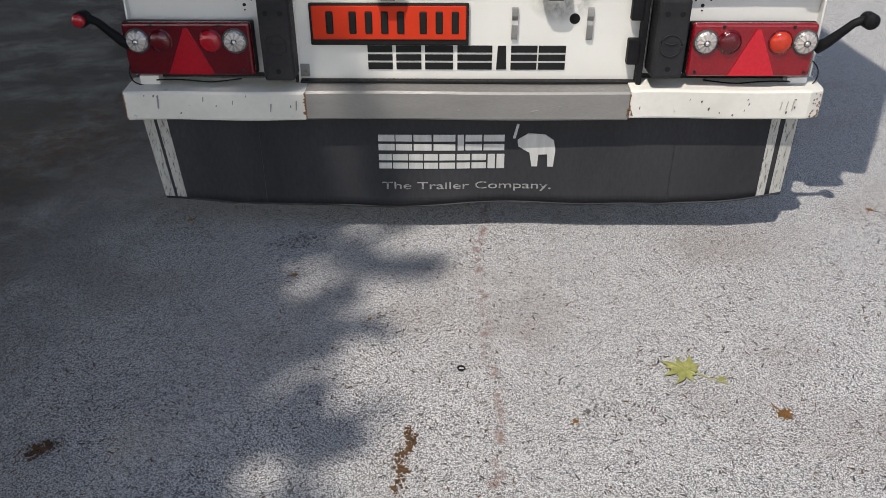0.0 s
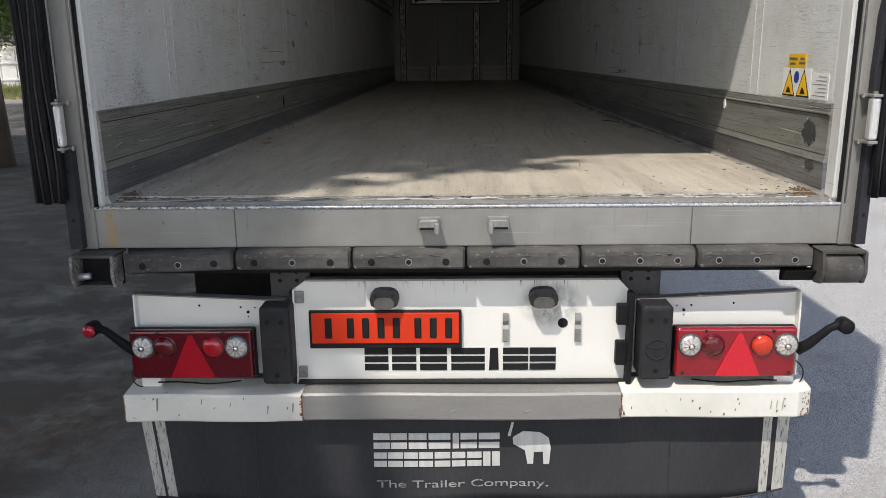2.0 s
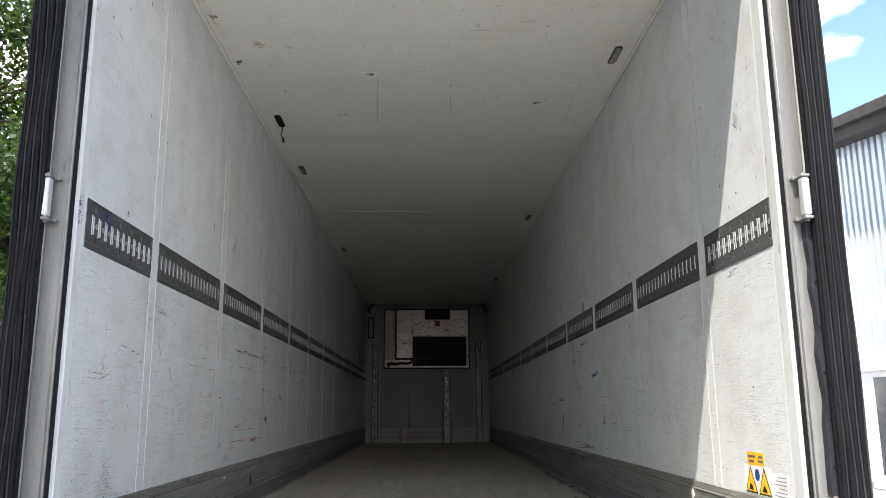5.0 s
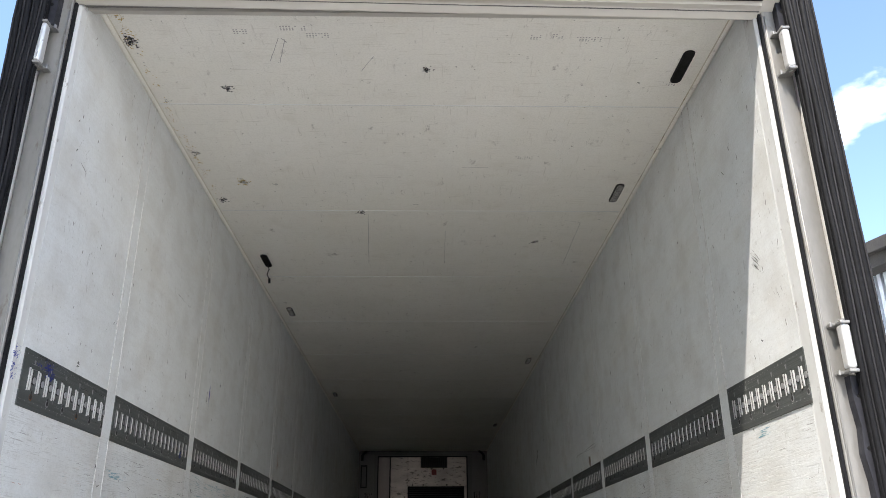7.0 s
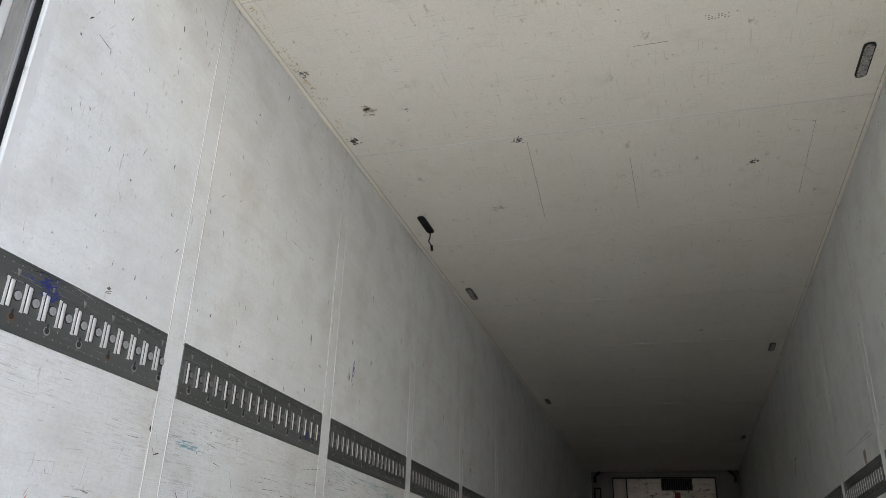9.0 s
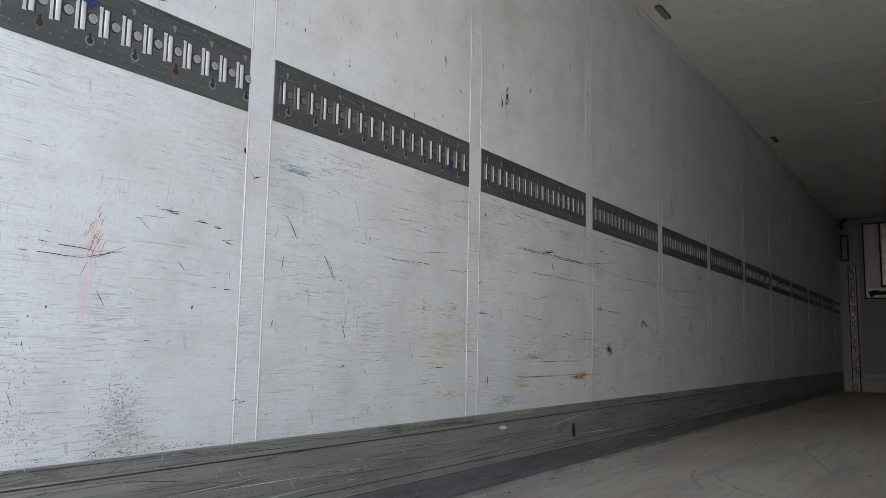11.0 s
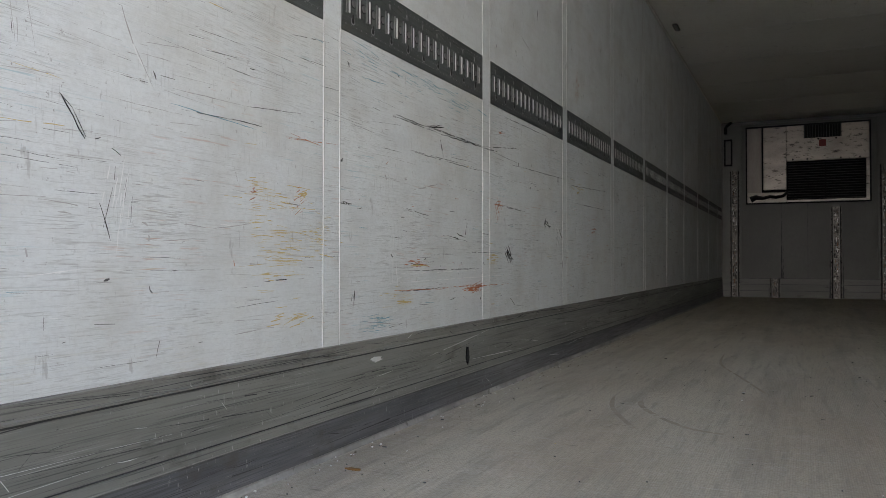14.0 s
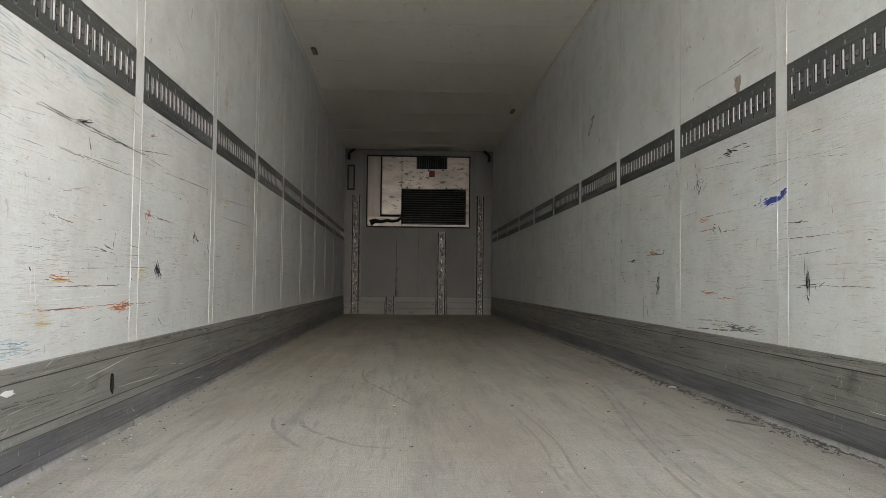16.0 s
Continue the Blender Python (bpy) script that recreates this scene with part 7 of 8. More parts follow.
line(bm, 1, 3.101, 1.897, 2.745, 1.914, 0.004, 0)
line(bm, 1, 3.391, 2.277, 3.051, 2.267, 0.004, 0)
line(bm, 1, 2.968, 2.149, 2.927, 2.159, 0.008, 5)
line(bm, 1, 2.581, 1.934, 2.521, 1.933, 0.006, 0)
line(bm, 1, 3.924, 2.354, 3.445, 2.321, 0.004, 0)
line(bm, 1, 4.563, 1.992, 4.769, 1.967, 0.014, 2)
line(bm, 1, 4.514, 1.958, 4.824, 1.962, 0.01, 0)
line(bm, 1, 4.996, 1.940, 5.219, 1.935, 0.01, 5)
line(bm, 1, 6.277, 3.075, 6.147, 3.092, 0.022, 5)
line(bm, 1, 6.371, 2.957, 6.257, 3.057, 0.016, 5)
line(bm, 1, 4.161, 1.566, 3.347, 1.594, 0.01, 0)
line(bm, 1, 4.043, 1.615, 3.569, 1.620, 0.012, 8)
line(bm, 1, 4.824, 1.663, 4.802, 1.596, 0.01, 1)
line(bm, 1, 3.923, 2.535, 3.558, 2.541, 0.004, 0)
line(bm, 1, 4.034, 2.772, 3.279, 2.751, 0.004, 0)
line(bm, 1, 3.087, 2.760, 2.958, 2.740, 0.005, 8)
line(bm, 1, 4.286, 1.859, 4.041, 1.870, 0.006, 8)
line(bm, 1, 5.379, 1.875, 5.297, 1.799, 0.01, 5)
line(bm, 1, 4.769, 2.305, 4.562, 2.299, 0.008, 8)
wr = bpy.data.objects["wall_right"]
mk = part("scuff_marks", bm, MARKS, wr, "dark, rusty and blue scrapes along the lining")
mk["kind"] = "stuff"

# blue marker on the load rails
bm = bmesh.new()
for y, z, wy, wz, c in ((0.225, 2.604, 0.014, 0.009, 40), (0.185, 2.60, 0.02, 0.004, 10), (0.262, 2.585, 0.006, 0.010, 12), (0.232, 2.575, 0.012, 0.004, 10), (1.768, 2.514, 0.010, 0.012, 34)):
    for _ in range(c):
        stroke(bm, -1, y + random.gauss(0, wy), z + random.gauss(0, wz), random.uniform(0.006, 0.02), random.uniform(0.002, 0.004), random.gauss(0.1, 0.5), 0, 0.0036)
solo("marker_scribble", bm, BLUE, "dark blue marker scribble on the load rail", "scribble", "", "stuff")

# smudges on the roof lining
bm = bmesh.new()


def roof_dab(x, y, r, count, mi, stretch=1.0):
    for _ in range(count * 2):
        px, py, a = x + random.gauss(0, r / 2.6), y + random.gauss(0, r / 2.6) * stretch, random.uniform(0, 6.28)
        q = r * random.uniform(0.10, 0.34)
        vs = [bm.verts.new((px + q * math.cos(a + k * 2.1) * random.uniform(.5, 1), py + q * math.sin(a + k * 2.1) * random.uniform(.5, 1), ROOF_Z - 0.0008)) for k in range(3)]
        bm.faces.new(vs).material_index = mi if random.random() < 0.88 else 2


for x, y, r, c in ((-0.87, 0.672, 0.03, 26), (0.027, 0.515, 0.026, 22), (-0.37, 2.02, 0.03, 24), (0.748, 2.49, 0.03, 22), (-1.185, 0.333, 0.04, 30), (-1.18, 1.28, 0.03, 18),
                   (-0.82, 1.636, 0.018, 10), (-1.17, 0.78, 0.02, 8), (0.969, 0.604, 0.012, 8), (-1.167, 1.85, 0.04, 24)):
    roof_dab(x, y, r, c, 0)
roof_dab(-0.999, 1.602, 0.04, 20, 1)
for k in range(46):
    roof_dab(-1.185 + random.gauss(0, 0.010), 0.15 + 1.6 * random.random() ** 1.6, 0.022, 3, 1, 2.0)
for x, y, n in ((-0.56, 0.225, 9), (-0.46, 0.27, 8), (0.45, 0.27, 4), (0.54, 0.262, 4), (0.64, 0.28, 9), (0.50, 1.3, 8), (1.10, 0.6, 4), (-0.75, 0.25, 5)):
    for k in range(n):
        for j in range(3):
            if random.random() < 0.75:
                px, py = x + k * 0.012, y + j * 0.011
                vs = [bm.verts.new((px + u, py + v, ROOF_Z - 0.0008)) for u, v in ((-.003, -.003), (.003, -.003), (.003, .003), (-.003, .003))]
                bm.faces.new(vs).material_index = 2
for x0, y0, x1, y1, w in ((-0.58, 0.30, -0.64, 0.46, .004), (-0.555, 0.31, -0.60, 0.47, .004), (-0.57, 0.30, -0.55, 0.33, .006), (-0.20, 0.42, -0.26, 0.53, .004), (-0.33, 2.05, -0.38, 2.9, .004),
                         (0.22, 1.42, 0.36, 1.42, .005), (-0.05, 1.9, -0.02, 1.9, .006), (1.0, 2.15, 1.01, 2.9, .003), (0.9, 2.13, 1.0, 2.16, .003), (0.15, 2.3, 0.16, 2.9, .003)):
    d = Vector((x1 - x0, y1 - y0, 0)).normalized()
    nrm = Vector((-d.y, d.x, 0)) * w / 2
    prev = None
    for k in range(9):
        p = Vector((x0, y0, ROOF_Z - 0.0008)).lerp(Vector((x1, y1, ROOF_Z - 0.0008)), k / 8) + nrm * random.uniform(-.6, .6)
        cur = (bm.verts.new(p - nrm * random.uniform(.3, 1)), bm.verts.new(p + nrm * random.uniform(.3, 1)))
        if prev:
            bm.faces.new((prev[0], cur[0], cur[1], prev[1])).material_index = 2
        prev = cur
tagged(new("roof_smudges", mesh_of("roof_smudges", bm, [GREYBLACK, OCHRE, FAINT])), "black smudges and stamped prints on the roof lining", "stain", "", "stuff")

# litter on the deck
bm = bmesh.new()
for _ in range(420):
    x, y = random.uniform(-1.17, 1.17), 0.15 + 9 * random.random() ** 2
    if random.random() < 0.35:
        x = random.choice((-1, 1)) * random.uniform(1.05, 1.175)
    a, l, w = random.gauss(0, 0.5) if random.random() < 0.7 else random.uniform(0, 6.28), 0.0015 + 0.007 * random.random() ** 3, random.uniform(0.0006, 0.0016)
    c, d = math.cos(a), math.sin(a)
    pts = [(x + l * c * u - w * d * v, y + l * d * u + w * c * v) for u, v in ((-1, -.2), (1, -.6), (.7, .8), (-.4, 1))]
    prism(pts, 'z', DECK_Z - 0.0005, DECK_Z + random.uniform(0.001, 0.004), bm, random.choices((0, 1, 2), (9, 0.5, 0.5))[0])
for _ in range(900):
    y = random.gauss(3.9, 1.3) if random.random() < 0.75 else random.uniform(0.3, 9)
    if y < 2.2 and random.random() < 0.6 or y < 0.2 or y > 12:
        continue
    x, l, w = 1.212 - abs(random.gauss(0, 0.032 if 2.6 < y < 5.5 else 0.008)), random.uniform(0.004, 0.022), random.uniform(0.0012, 0.004)
    a = random.gauss(1.57, 0.4)
    pts = [(x + l * math.cos(a) * u - w * v, y + l * math.sin(a) * u + w * v * 0.4) for u, v in ((-1, -.2), (-.2, -.9), (1, -.4), (.6, .8), (-.5, .9))]
    prism([(min(p, 1.2128), q) for p, q in pts], 'z', DECK_Z - 0.0005, DECK_Z + random.uniform(0.0008, 0.003), bm, random.choices((0, 3), (2, 3))[0])
for _ in range(160):
    x, y, r = -1.212 + abs(random.gauss(0, 0.05)), random.uniform(1.2, 6), random.uniform(0.001, 0.0028)
    prism([(x - r, y - r), (x + r, y - r * .6), (x + r * .5, y + r), (x - r, y + r * .7)], 'z', DECK_Z - 0.0005, DECK_Z + 0.003, bm, random.choice((0, 1, 1, 3)))
for _ in range(420):
    c = random.choice((-1, 1))
    x, y, r = c * (1.222 - abs(random.gauss(0, 0.035))), 0.085 + abs(random.gauss(0, 0.05)), random.uniform(0.0015, 0.005)
    prism([(x - r, y - r), (x + r, y - r * .6), (x + r * .5, y + r), (x - r, y + r * .7)], 'z', 1.243 if y < 0.125 else DECK_Z - 0.0005, (1.245 if y < 0.125 else DECK_Z) + random.uniform(0.001, 0.005), bm, random.choice((3, 3, 3, 4)))
prism([(1.050, 3.236), (1.135, 3.083), (1.140, 3.088), (1.056, 3.239)], 'z', DECK_Z - 0.0005, DECK_Z + 0.006, bm, 0)
tagged(new("deck_litter", mesh_of("deck_litter", bm, [SCUFF, PALE, OCHRE, DIRT, DRY])), "splinters, grit and dry bits scattered on the trailer floor", "debris", "", "stuff")
bm = bmesh.new()
TRACKS = (([(-0.735, 3.28), (-0.705, 3.1), (-0.657, 2.94), (-0.541, 2.68)], 0.010), ([(-0.62, 3.26), (-0.60, 3.12), (-0.545, 2.99), (-0.458, 2.85), (-0.37, 2.75), (-0.265, 2.71)], 0.012),
          ([(-0.47, 5.03), (-0.44, 4.5), (-0.315, 4.05), (-0.185, 3.6)], 0.008), ([(0.205, 3.6), (0.236, 2.85), (0.205, 2.33), (0.212, 1.9)], 0.006), ([(0.262, 3.6), (0.290, 2.85), (0.262, 2.33), (0.27, 1.9)], 0.006),
          ([(0.80, 4.4), (0.747, 3.924), (0.617, 3.106), (0.562, 2.661), (0.527, 2.3), (0.515, 1.9)], 0.007), ([(0.84, 4.4), (0.787, 3.924), (0.66, 3.106), (0.604, 2.661), (0.57, 2.3), (0.556, 1.9)], 0.005))
for line_pts, half in TRACKS:
    prev, seg = None, 14
    for k in range((len(line_pts) - 1) * seg + 1):
        i, u = min(k // seg, len(line_pts) - 2), k / seg - min(k // seg, len(line_pts) - 2)
        p0, p1, p2, p3 = (Vector((*line_pts[max(0, min(len(line_pts) - 1, j))], 0)) for j in (i - 1, i, i + 1, i + 2))
        p = 0.5 * (2 * p1 + (p2 - p0) * u + (2 * p0 - 5 * p1 + 4 * p2 - p3) * u * u + (3 * p1 - p0 - 3 * p2 + p3) * u ** 3)
        d = (p2 - p1).normalized()
        nrm = Vector((-d.y, d.x, 0)) * half * random.uniform(0.75, 1.0) * min(1, 0.2 + k / 12)
        cur = [bm.verts.new(p + nrm * e + Vector((0, 0, DECK_Z + 0.0006))) for e in (-1, 1)]
        if prev and random.random() < 0.9:
            bm.faces.new((prev[0], cur[0], cur[1], prev[1]))
        prev = cur
tagged(new("tyre_arcs", mesh_of("tyre_arcs", bm, SKID)), "faint curved tyre scuffs on the trailer floor", "scuff mark", "", "stuff")


def scrap(name, at, size, mat, label, plane, cat):
    """A small torn piece of paper or film."""
    bm = bmesh.new()
    n = 17
    pts = [(size[0] * (1 + 0.35 * random.uniform(-1, 1)) * math.cos(2 * math.pi * k / n), size[1] * (1 + 0.35 * random.uniform(-1, 1)) * math.sin(2 * math.pi * k / n)) for k in range(n)]
    if plane == 'z':
        prism([(at[0] + u, at[1] + v) for u, v in pts], 'z', at[2], at[2] + 0.004, bm)
    else:
        prism([(at[1] + u, at[2] + v) for u, v in pts], 'x', at[0] - (0.0006 if at[0] > 0 else 0.003), at[0] + (0.003 if at[0] > 0 else 0.0006), bm)
    solo(name, bm, mat, label, cat)


scrap("paper_scrap", (-XI + 0.011, 2.19, 1.493), (0.032, 0.008), PALE, "torn white paper scrap stuck to the kick plate", 'x', "scrap")
scrap("black_patch", (-XI + 0.012, 2.90, 1.432), (0.014, 0.030), BLACK, "black smear of tape on the kick plate", 'x', "tape")
scrap("paper_scrap", (1.178, 4.22, DECK_Z), (0.025, 0.03), PALE, "pale scrap lying by the wall on the floor", 'z', "scrap")
scrap("dark_stain", (XI - 0.012, 0.20, 1.45), (0.05, 0.045), GREYBLACK, "dark worn patch on the kick plate", 'x', "stain")
scrap("dark_stain", (XI - 0.0145, 0.165, 1.335), (0.035, 0.018), GREYBLACK, "dark worn patch on the kick plate", 'x', "stain")
scrap("paper_scrap", (XI - 0.012, 1.10, 1.495), (0.016, 0.02), PALE, "pale chip stuck to the kick plate", 'x', "scrap")
scrap("paper_scrap", (XI - 0.0008, 8.60, 2.705), (0.085, 0.034), PALE, "torn white label on the lining above the load rail", 'x', "scrap")
scrap("torn_patch", (XI - 0.0008, 3.52, 2.675), (0.028, 0.045), TORN, "torn brown-grey film stuck to the lining beside the load rail", 'x', "scrap")
scrap("dry_leaf_scrap", (-1.10, 1.86, DECK_Z), (0.02, 0.008), DRY, "curled dry leaf bits on the trailer floor", 'z', "leaf")
bm = bmesh.new()
for k in range(60):
    y, z, a, l = random.uniform(0.010, 0.038), random.uniform(2.53, 2.63), random.uniform(0, 3.1), random.uniform(.004, .014)
    x = -(XI + 0.004 - 0.0035 * (y - 0.007) / 0.032) + 0.0006
    bm.faces.new([bm.verts.new((x, y + l * math.cos(a) * u - .0012 * v, z + l * math.sin(a) * u + .0012 * v)) for u, v in ((-1, -1), (1, -1), (1, 1), (-1, 1))])
mk = part("pen_scribble", bm, BLUE, wl, "dark blue pen scribble on the liner edge")

# ---- outside: fallen leaves and litter on the yard ----


def flat_leaf(name, x, y, size, turn, mat, label, lobes=True, group=""):
    base = [(0, -0.22), (0.16, -0.48), (0.26, -0.30), (0.60, -0.46), (0.44, -0.14), (0.66, -0.10), (1.02, 0.10), (0.60, 0.14), (0.46, 0.26), (0.76, 0.62), (0.42, 0.52), (0.22, 0.44), (0.28, 0.76), (0.13, 0.70), (0, 1.08)]
    pts = base + [(-u, v) for u, v in base[-2:0:-1]]
    bm = bmesh.new()
    mid = bm.verts.new((0, 0, 0.10))
    ring = [bm.verts.new((u + random.uniform(-.06, .06), v + random.uniform(-.06, .06), 0.03 + 0.12 * random.random())) for u, v in pts]
    for a, b in zip(ring, ring[1:] + ring[:1]):
        bm.faces.new((mid, a, b))
    m = pose(x, y, 0.001, 0, 0, turn) @ Matrix.Diagonal((size, size, size, 1))
    bm.transform(m)
    l = thing(name, (x, y, 0), label, "leaf", group)
    part("blade", bm, mat, l)
    c, s2 = math.cos(radians(turn - 90)), math.sin(radians(turn - 90))
    part("stalk", tube([(x + c * size * .2, y + s2 * size * .2, size * .08), (x + c * size * 0.9, y + s2 * size * .9, size * .05), (x + c * size * 1.5, y + s2 * size * 1.55, 0.004)], 0.0018, 5), mat, l)
    return l


flat_leaf("maple_leaf", 0.625, -0.85, 0.075, 62, FRESH, "large yellow-green lobed leaf lying on the asphalt")
flat_leaf("leaf_fragment", 0.722, -0.885, 0.018, 20, FRESH, "pale leaf fragment on the asphalt")
for x, y, sz in ((0.85, -1.028, 0.03), (0.273, -1.065, 0.013), (-0.62, -0.34, 0.015), (1.62, 0.17, 0.02), (1.45, -0.49, 0.018), (-1.10, 0.06, 0.02), (-0.33, -0.60, 0.01)):
    flat_leaf("dry_leaf", x, y, sz, random.uniform(0, 360), DRY, "small curled brown leaf on the asphalt", True, "dry leaves")


def crumbs(name, path, r, count, mat, label):
    bm = bmesh.new()
    for _ in range(count):
        k = random.random() * (len(path) - 1)
        a, b = Vector((*path[int(k)], 0)), Vector((*path[min(int(k) + 1, len(path) - 1)], 0))
        p = a.lerp(b, k % 1) + Vector((random.gauss(0, r), random.gauss(0, r), 0))
        a0, q = random.uniform(0, 6.28), 0.0012 + 0.0042 * random.random() ** 2
        prism([(p.x + q * math.cos(a0 + j * 1.57) * random.uniform(.4, 1.6), p.y + q * math.sin(a0 + j * 1.57) * random.uniform(.4, 1.3)) for j in range(4)], 'z', -0.001, random.uniform(.002, .006), bm)
    tagged(new(name, mesh_of(name, bm, mat)), label, "debris", "", "stuff")


crumbs("moss_crumbs", [(-0.175, -1.10), (-0.165, -1.15), (-0.195, -1.20), (-0.185, -1.25), (-0.20, -1.32)], 0.008, 260, MOSS, "brown crumbled plant litter on the asphalt")
crumbs("moss_crumbs", [(-1.15, -1.20), (-1.11, -1.17)], 0.013, 160, MOSS, "brown clump of plant litter on the asphalt")
crumbs("moss_crumbs", [(0.30, -1.03), (0.36, -1.02), (0.50, -1.01)], 0.022, 60, SCUFF, "dark grit patch on the asphalt")
crumbs("moss_crumbs", [(-0.72, -0.12), (-0.60, -0.10)], 0.03, 70, SCUFF, "dark grit patch on the asphalt")
bm = bmesh.new()
for _ in range(13000):
    x, y = random.uniform(-3.2, 3.4), random.uniform(-1.6, 3.6) if random.random() < 0.5 else random.uniform(-1.5, 0.2)
    a, l, w = random.uniform(0, 3.14), 0.002 + 0.009 * random.random() ** 3, random.uniform(0.0012, 0.0030)
    c, d = math.cos(a), math.sin(a)
    vs = [bm.verts.new((x + l * c * u - w * d * v, y + l * d * u + w * c * v, 0.002)) for u, v in ((-1, -1), (1, -.5), (1, .6), (-1, 1))]
    bm.faces.new(vs).material_index = random.choices((0, 1), (4, 2))[0]
tagged(new("needle_litter", mesh_of("needle_litter", bm, [GREYBLACK, MOSS])), "tiny dark needles and bits of litter strewn over the asphalt", "debris", "", "stuff")
bm = bmesh.new()
ring = [(-0.035 + 0.010 * math.cos(a * math.pi / 8), -0.846 + 0.010 * math.sin(a * math.pi / 8), 0.004) for a in range(17)]
solo("metal_ring", tube(ring, 0.0028, 6), BLACK, "small dark metal ring lying on the asphalt", "ring", smooth=True)

# ---- outside: corrugated hall ----
hall = thing("metal_hall", (14, 22, 0), "galvanised corrugated metal hall with a dark roof edge, unseen end added", "building")
bm = bmesh.new()
rows = []
# Y0 carries an unseen stretch, added to block sky light from the right.
HX, Y0, Y1 = 10.58, -14.0, 30.0


def eave(y):
    return 7.95 + 0.14 * (y - 13.4)


n = int((Y1 - Y0) / 0.26)
for k in range(n):
    for u, d in ((0, 0), (0.09, 0), (0.105, 0.08), (0.245, 0.08)):
        y = Y0 + 0.26 * k + u
        rows.append((bm.verts.new((HX - d, y, 0.15)), bm.verts.new((HX - d, y, eave(y) + 0.1))))
for a, b in zip(rows, rows[1:]):
    bm.faces.new((a[0], b[0], b[1], a[1]))
part("cladding", bm, CORRUGATED, hall)
part("core", box(HX + 0.02, 26, Y0, Y1, 0, 4.0), MASONRY, hall)
part("plinth", box(HX - 0.06, HX + 0.03, Y0, Y1, -0.01, 0.16, 0.01), MASONRY, hall)
bm = bmesh.new()
for x0, lift, h in ((10.0, 0.0, 0.30), (9.85, 0.302, 0.26)):
    vs = []
    for y in (Y0 - 0.3, Y1 + 0.3):
        for x, z in ((x0, 0), (26, 0), (26, h), (x0, h)):
            vs.append(bm.verts.new((x, y, z + lift + eave(y))))
    for f in ((0, 1, 2, 3), (7, 6, 5, 4), (0, 4, 5, 1), (1, 5, 6, 2), (2, 6, 7, 3), (3, 7, 4, 0)):
        bm.faces.new([vs[k] for k in f])
part("roof_edge", bm, FASCIA, hall, "weathered dark roof edge")
dr = part("door", box(HX - 0.12, HX, 12.9, 16.25, 0.02, 2.70, 0.01), WHITE, hall, "white framed glass door")
for a, b in ((13.05, 14.3), (14.45, 15.75)):
    part("pane", box(HX - 0.135, HX - 0.10, a, b, 0.35, 2.56), WINDOW, dr)
part("canopy_bar", box(HX - 0.2, HX, 12.85, 16.33, 2.70, 2.82, 0.01), WHITE, hall)
part("meter_box", box(HX - 0.22, HX - 0.06, 16.75, 17.0, 1.1, 1.5, 0.01), WHITE, hall)

# ---- outside: trees and the far side of the yard ----


def tree(seed, height, crown_r, low, leaves, leaf):
    """A broad-leaved tree at the origin: tapered trunk, limbs, and a crown of leaf clumps."""
    rnd = random.Random(seed)
    trunk = bmesh.new()
    pts = [(rnd.gauss(0, 0.04) * k, rnd.gauss(0, 0.04) * k, k * height * 0.72 / 7) for k in range(8)]
    tube(pts, [0.26, 0.22, 0.20, 0.18, 0.15, 0.12, 0.08, 0.04], 12, trunk)
    tips = []
    for k in range(46):
        t = rnd.uniform(0.22, 0.95)
        b = Vector(pts[int(t * 7)]).lerp(Vector(pts[min(int(t * 7) + 1, 7)]), (t * 7) % 1)
        a = k * 2.4 + rnd.uniform(-0.4, 0.4)
        reach = crown_r * (0.55 + 0.45 * rnd.random()) * math.sin(math.pi * min(0.95, 0.25 + 0.6 * t)) ** 0.6
        e = b + Vector((math.cos(a) * reach, math.sin(a) * reach, reach * rnd.uniform(0.0, 0.55)))
        if e.z < low:
            e.z = low + rnd.random() * 0.5
        m1 = b.lerp(e, 0.5) + Vector((0, 0, 0.25))
        tube([b, m1, e], [0.07 * (1.15 - t), 0.045 * (1.15 - t), 0.012], 6, trunk)
        tips += [e, m1.lerp(e, 0.5), m1 + Vector((rnd.gauss(0, .5), rnd.gauss(0, .5), rnd.gauss(0.2, .4)))]
        for _ in range(2):
            w = e + Vector((rnd.gauss(0, .45), rnd.gauss(0, .45), rnd.gauss(0.1, .4)))
            tube([m1.lerp(e, 0.6), w], [0.014, 0.006], 5, trunk)
            tips.append(w)
    verts, faces = [], []
    for c in tips:
        for _ in range(leaves):
            p = c + Vector((rnd.triangular(-1, 1, 0), rnd.triangular(-1, 1, 0), rnd.triangular(-0.8, 0.8, 0)))
            d = Vector((rnd.gauss(0, 1), rnd.gauss(0, 1), rnd.gauss(-0.3, 0.6))).normalized()
            sd = d.cross(Vector((rnd.gauss(0, 1), rnd.gauss(0, 1), rnd.gauss(0, 1)))).normalized()
            l, w = leaf * rnd.uniform(0.75, 1.35), leaf * rnd.uniform(0.34, 0.62)
            i = len(verts)
            up = d.cross(sd) * l * 0.12
            verts += [p - d * l * 0.5, p - d * l * 0.1 + sd * w + up, p + d * l * 0.5, p - d * l * 0.1 - sd * w + up]
            faces += [(i, i + 1, i + 2), (i, i + 2, i + 3)]
    me = bpy.data.meshes.new("crown")
    me.from_pydata([tuple(v) for v in verts], [], faces)
    me.materials.append(GREEN)
    t = thing("tree", (0, 0, 0), "leafy green broad-leaved tree at the edge of the yard", "tree", "row of trees")
    part("trunk", trunk, BARK, t, "brown furrowed trunk and limbs", True)
    crown = new("crown", me)
    crown.parent = t
    return t


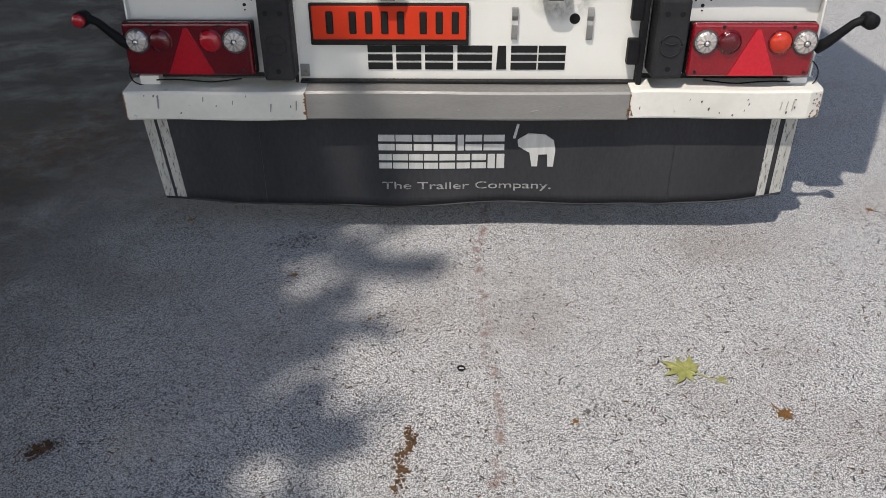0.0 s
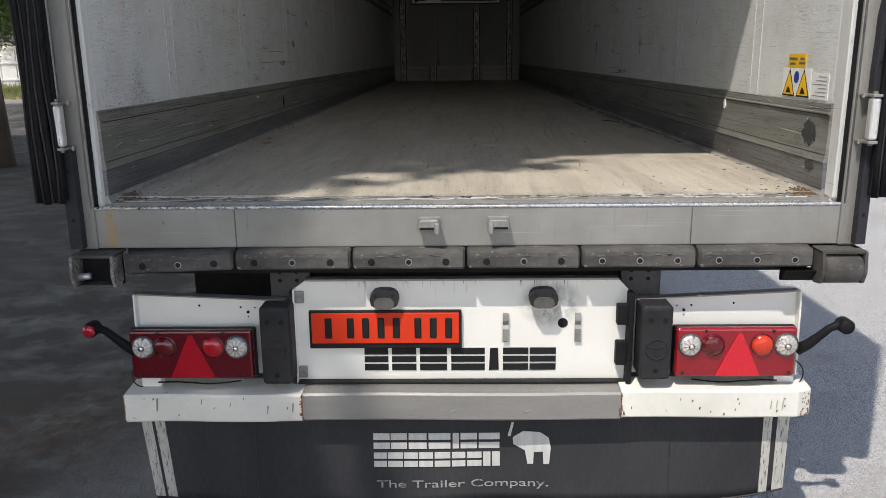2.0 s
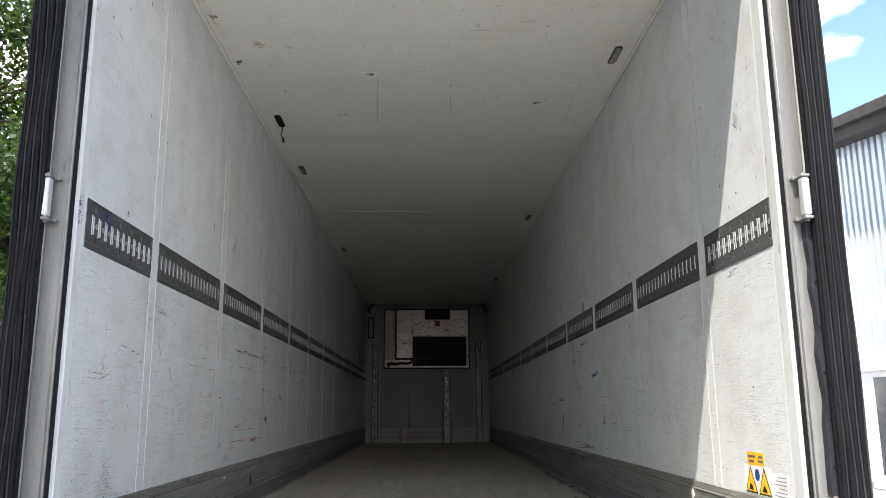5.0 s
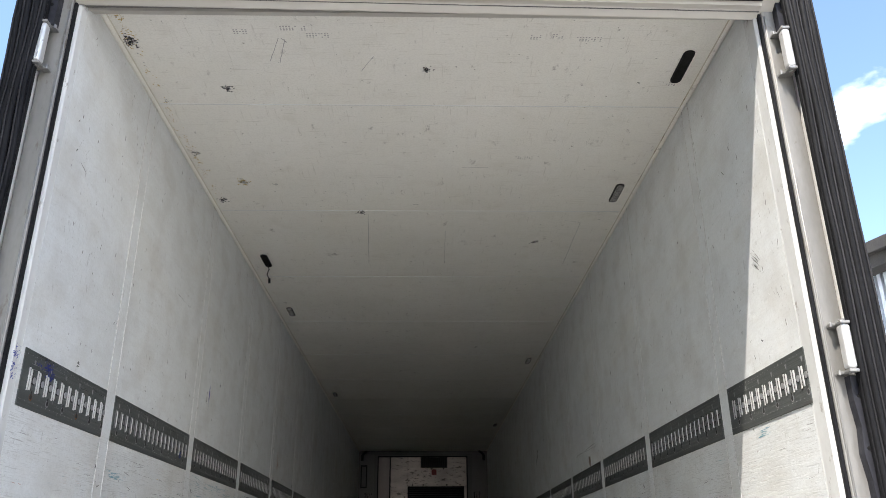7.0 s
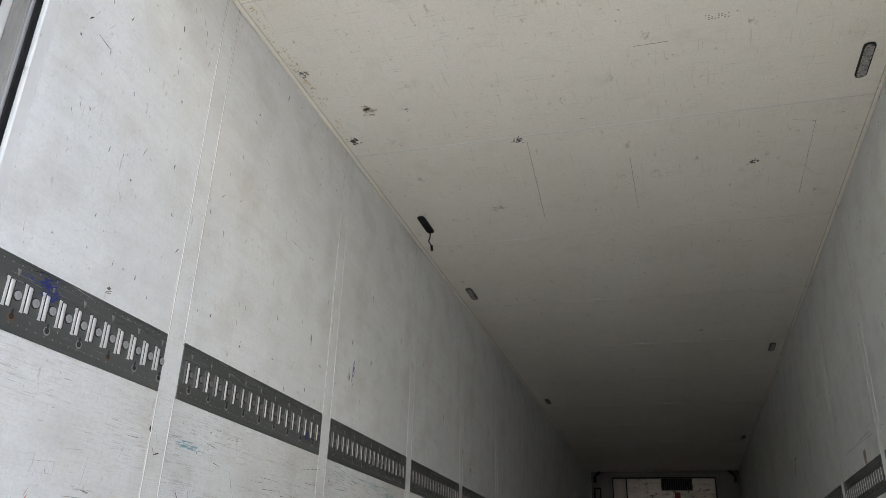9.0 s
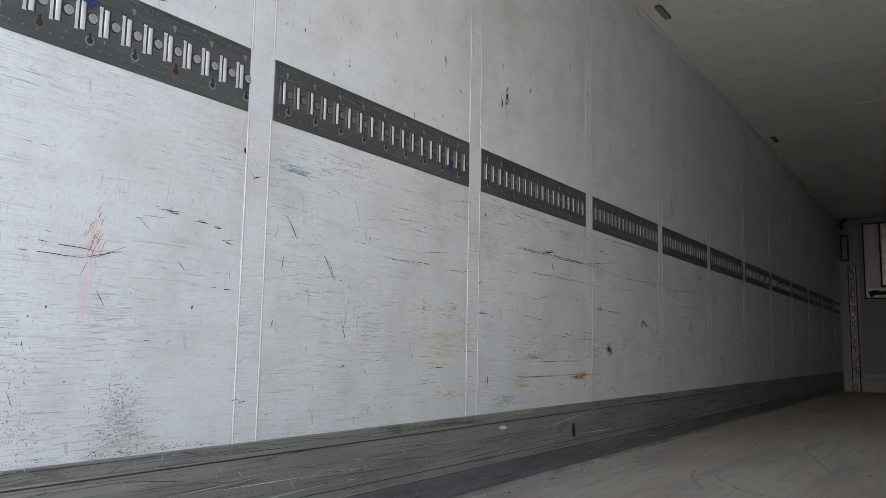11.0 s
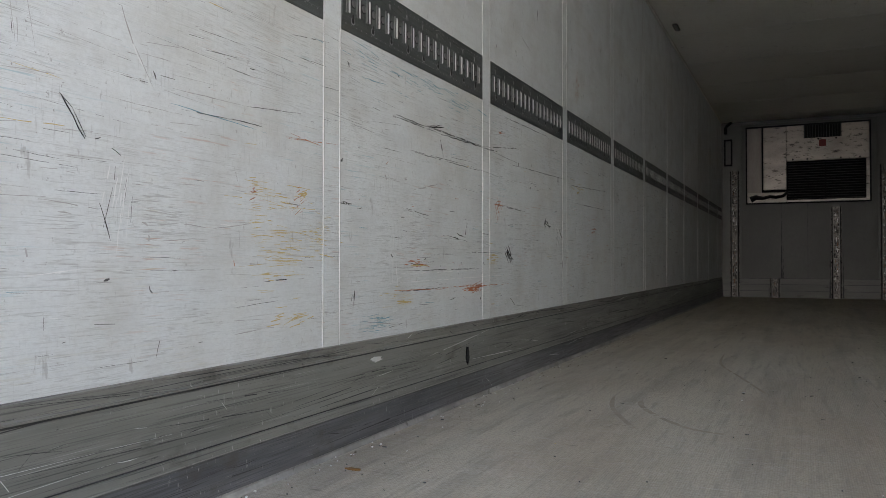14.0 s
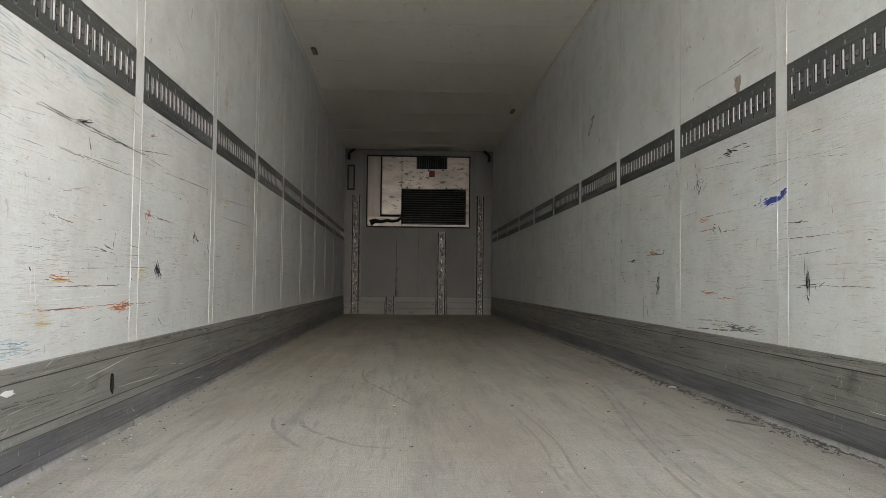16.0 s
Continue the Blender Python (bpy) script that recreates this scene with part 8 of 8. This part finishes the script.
first = tree(3, 11.0, 4.4, 2.7, 230, 0.10)
first.location = (-7.68, 10.4, 0)
tall = tree(8, 17.0, 4.8, 7.0, 300, 0.25)
tall.location = (-8.15, -8.5, 0)
# The tree at (-13.0, 6.5) is an unseen addition that blocks sky.
for src, x, y, turn, k in ((tall, -8.05, -3.4, 200, 1.0), (tall, -7.15, -1.2, 310, 1.0), (tall, -8.5, -5.8, 100, 1.0), (tall, -13.0, 6.5, 260, 1.0), (first, -9.5, 18.5, 120, 1.05), (first, -13.5, 26, 40, 1.15), (first, -19, 34, 250, 1.1),
                           (first, -24, 44, 10, 1.2)):
    c = copy_thing(src, pose(x, y, 0, 0, 0, turn))
    c.scale = (k, k, k)

kerb = solo("kerb", box(-60, -14, 30.0, 30.25, -0.05, 0.14, 0.02), MASONRY, "grey concrete kerb at the far side of the yard", "kerb", "", "structure")
verge = solo("verge", box(-90, -14, 30.25, 46, -0.05, 0.12), EARTH, "dry earth verge with yellow grass", "verge", "", "structure")
rnd = random.Random(5)
verts, faces = [], []
for _ in range(9000):
    x, y = rnd.uniform(-34, -15), rnd.uniform(30.4, 45)
    h, a, w = rnd.uniform(0.1, 0.5), rnd.uniform(0, 6.28), rnd.uniform(0.01, 0.03)
    i = len(verts)
    verts += [(x - w, y, 0.1), (x + w, y, 0.1), (x + h * .4 * math.cos(a), y + h * .4 * math.sin(a), 0.1 + h)]
    faces.append((i, i + 1, i + 2))
me = bpy.data.meshes.new("verge_grass")
me.from_pydata(verts, [], faces)
me.materials.append(GRASS)
tagged(new("verge_grass", me), "yellow-green grass on the verge", "grass", "", "stuff")
gate = thing("white_gate", (-27, 47.5, 0.0), "white panelled gate between grey walls", "gate")
for k in range(9):
    part("panel", box(-30.4 + k * 1.0, -29.46 + k * 1.0, 47.4, 47.5, 0.1, 2.6, 0.02), WHITE, gate)
for z in (0.5, 1.5, 2.4):
    part("rail", box(-30.4, -21.5, 47.34, 47.4, z, z + 0.1, 0.01), WHITE, gate)
house = thing("grey_outbuilding", (-32, 56, 0), "low grey rendered building behind the gate", "building")
part("wall", box(-52, -16, 54, 62, 0, 4.4, 0.02), MASONRY, house)
part("roof", prism([(53.4, 4.4), (62.6, 4.4), (58, 6.0)], 'x', -52.5, -15.5), FASCIA, house)
for k in range(5):
    part("window", box(-46 + k * 6, -44 + k * 6, 53.9, 54.02, 1.6, 3.2, 0.02), WINDOW, house)
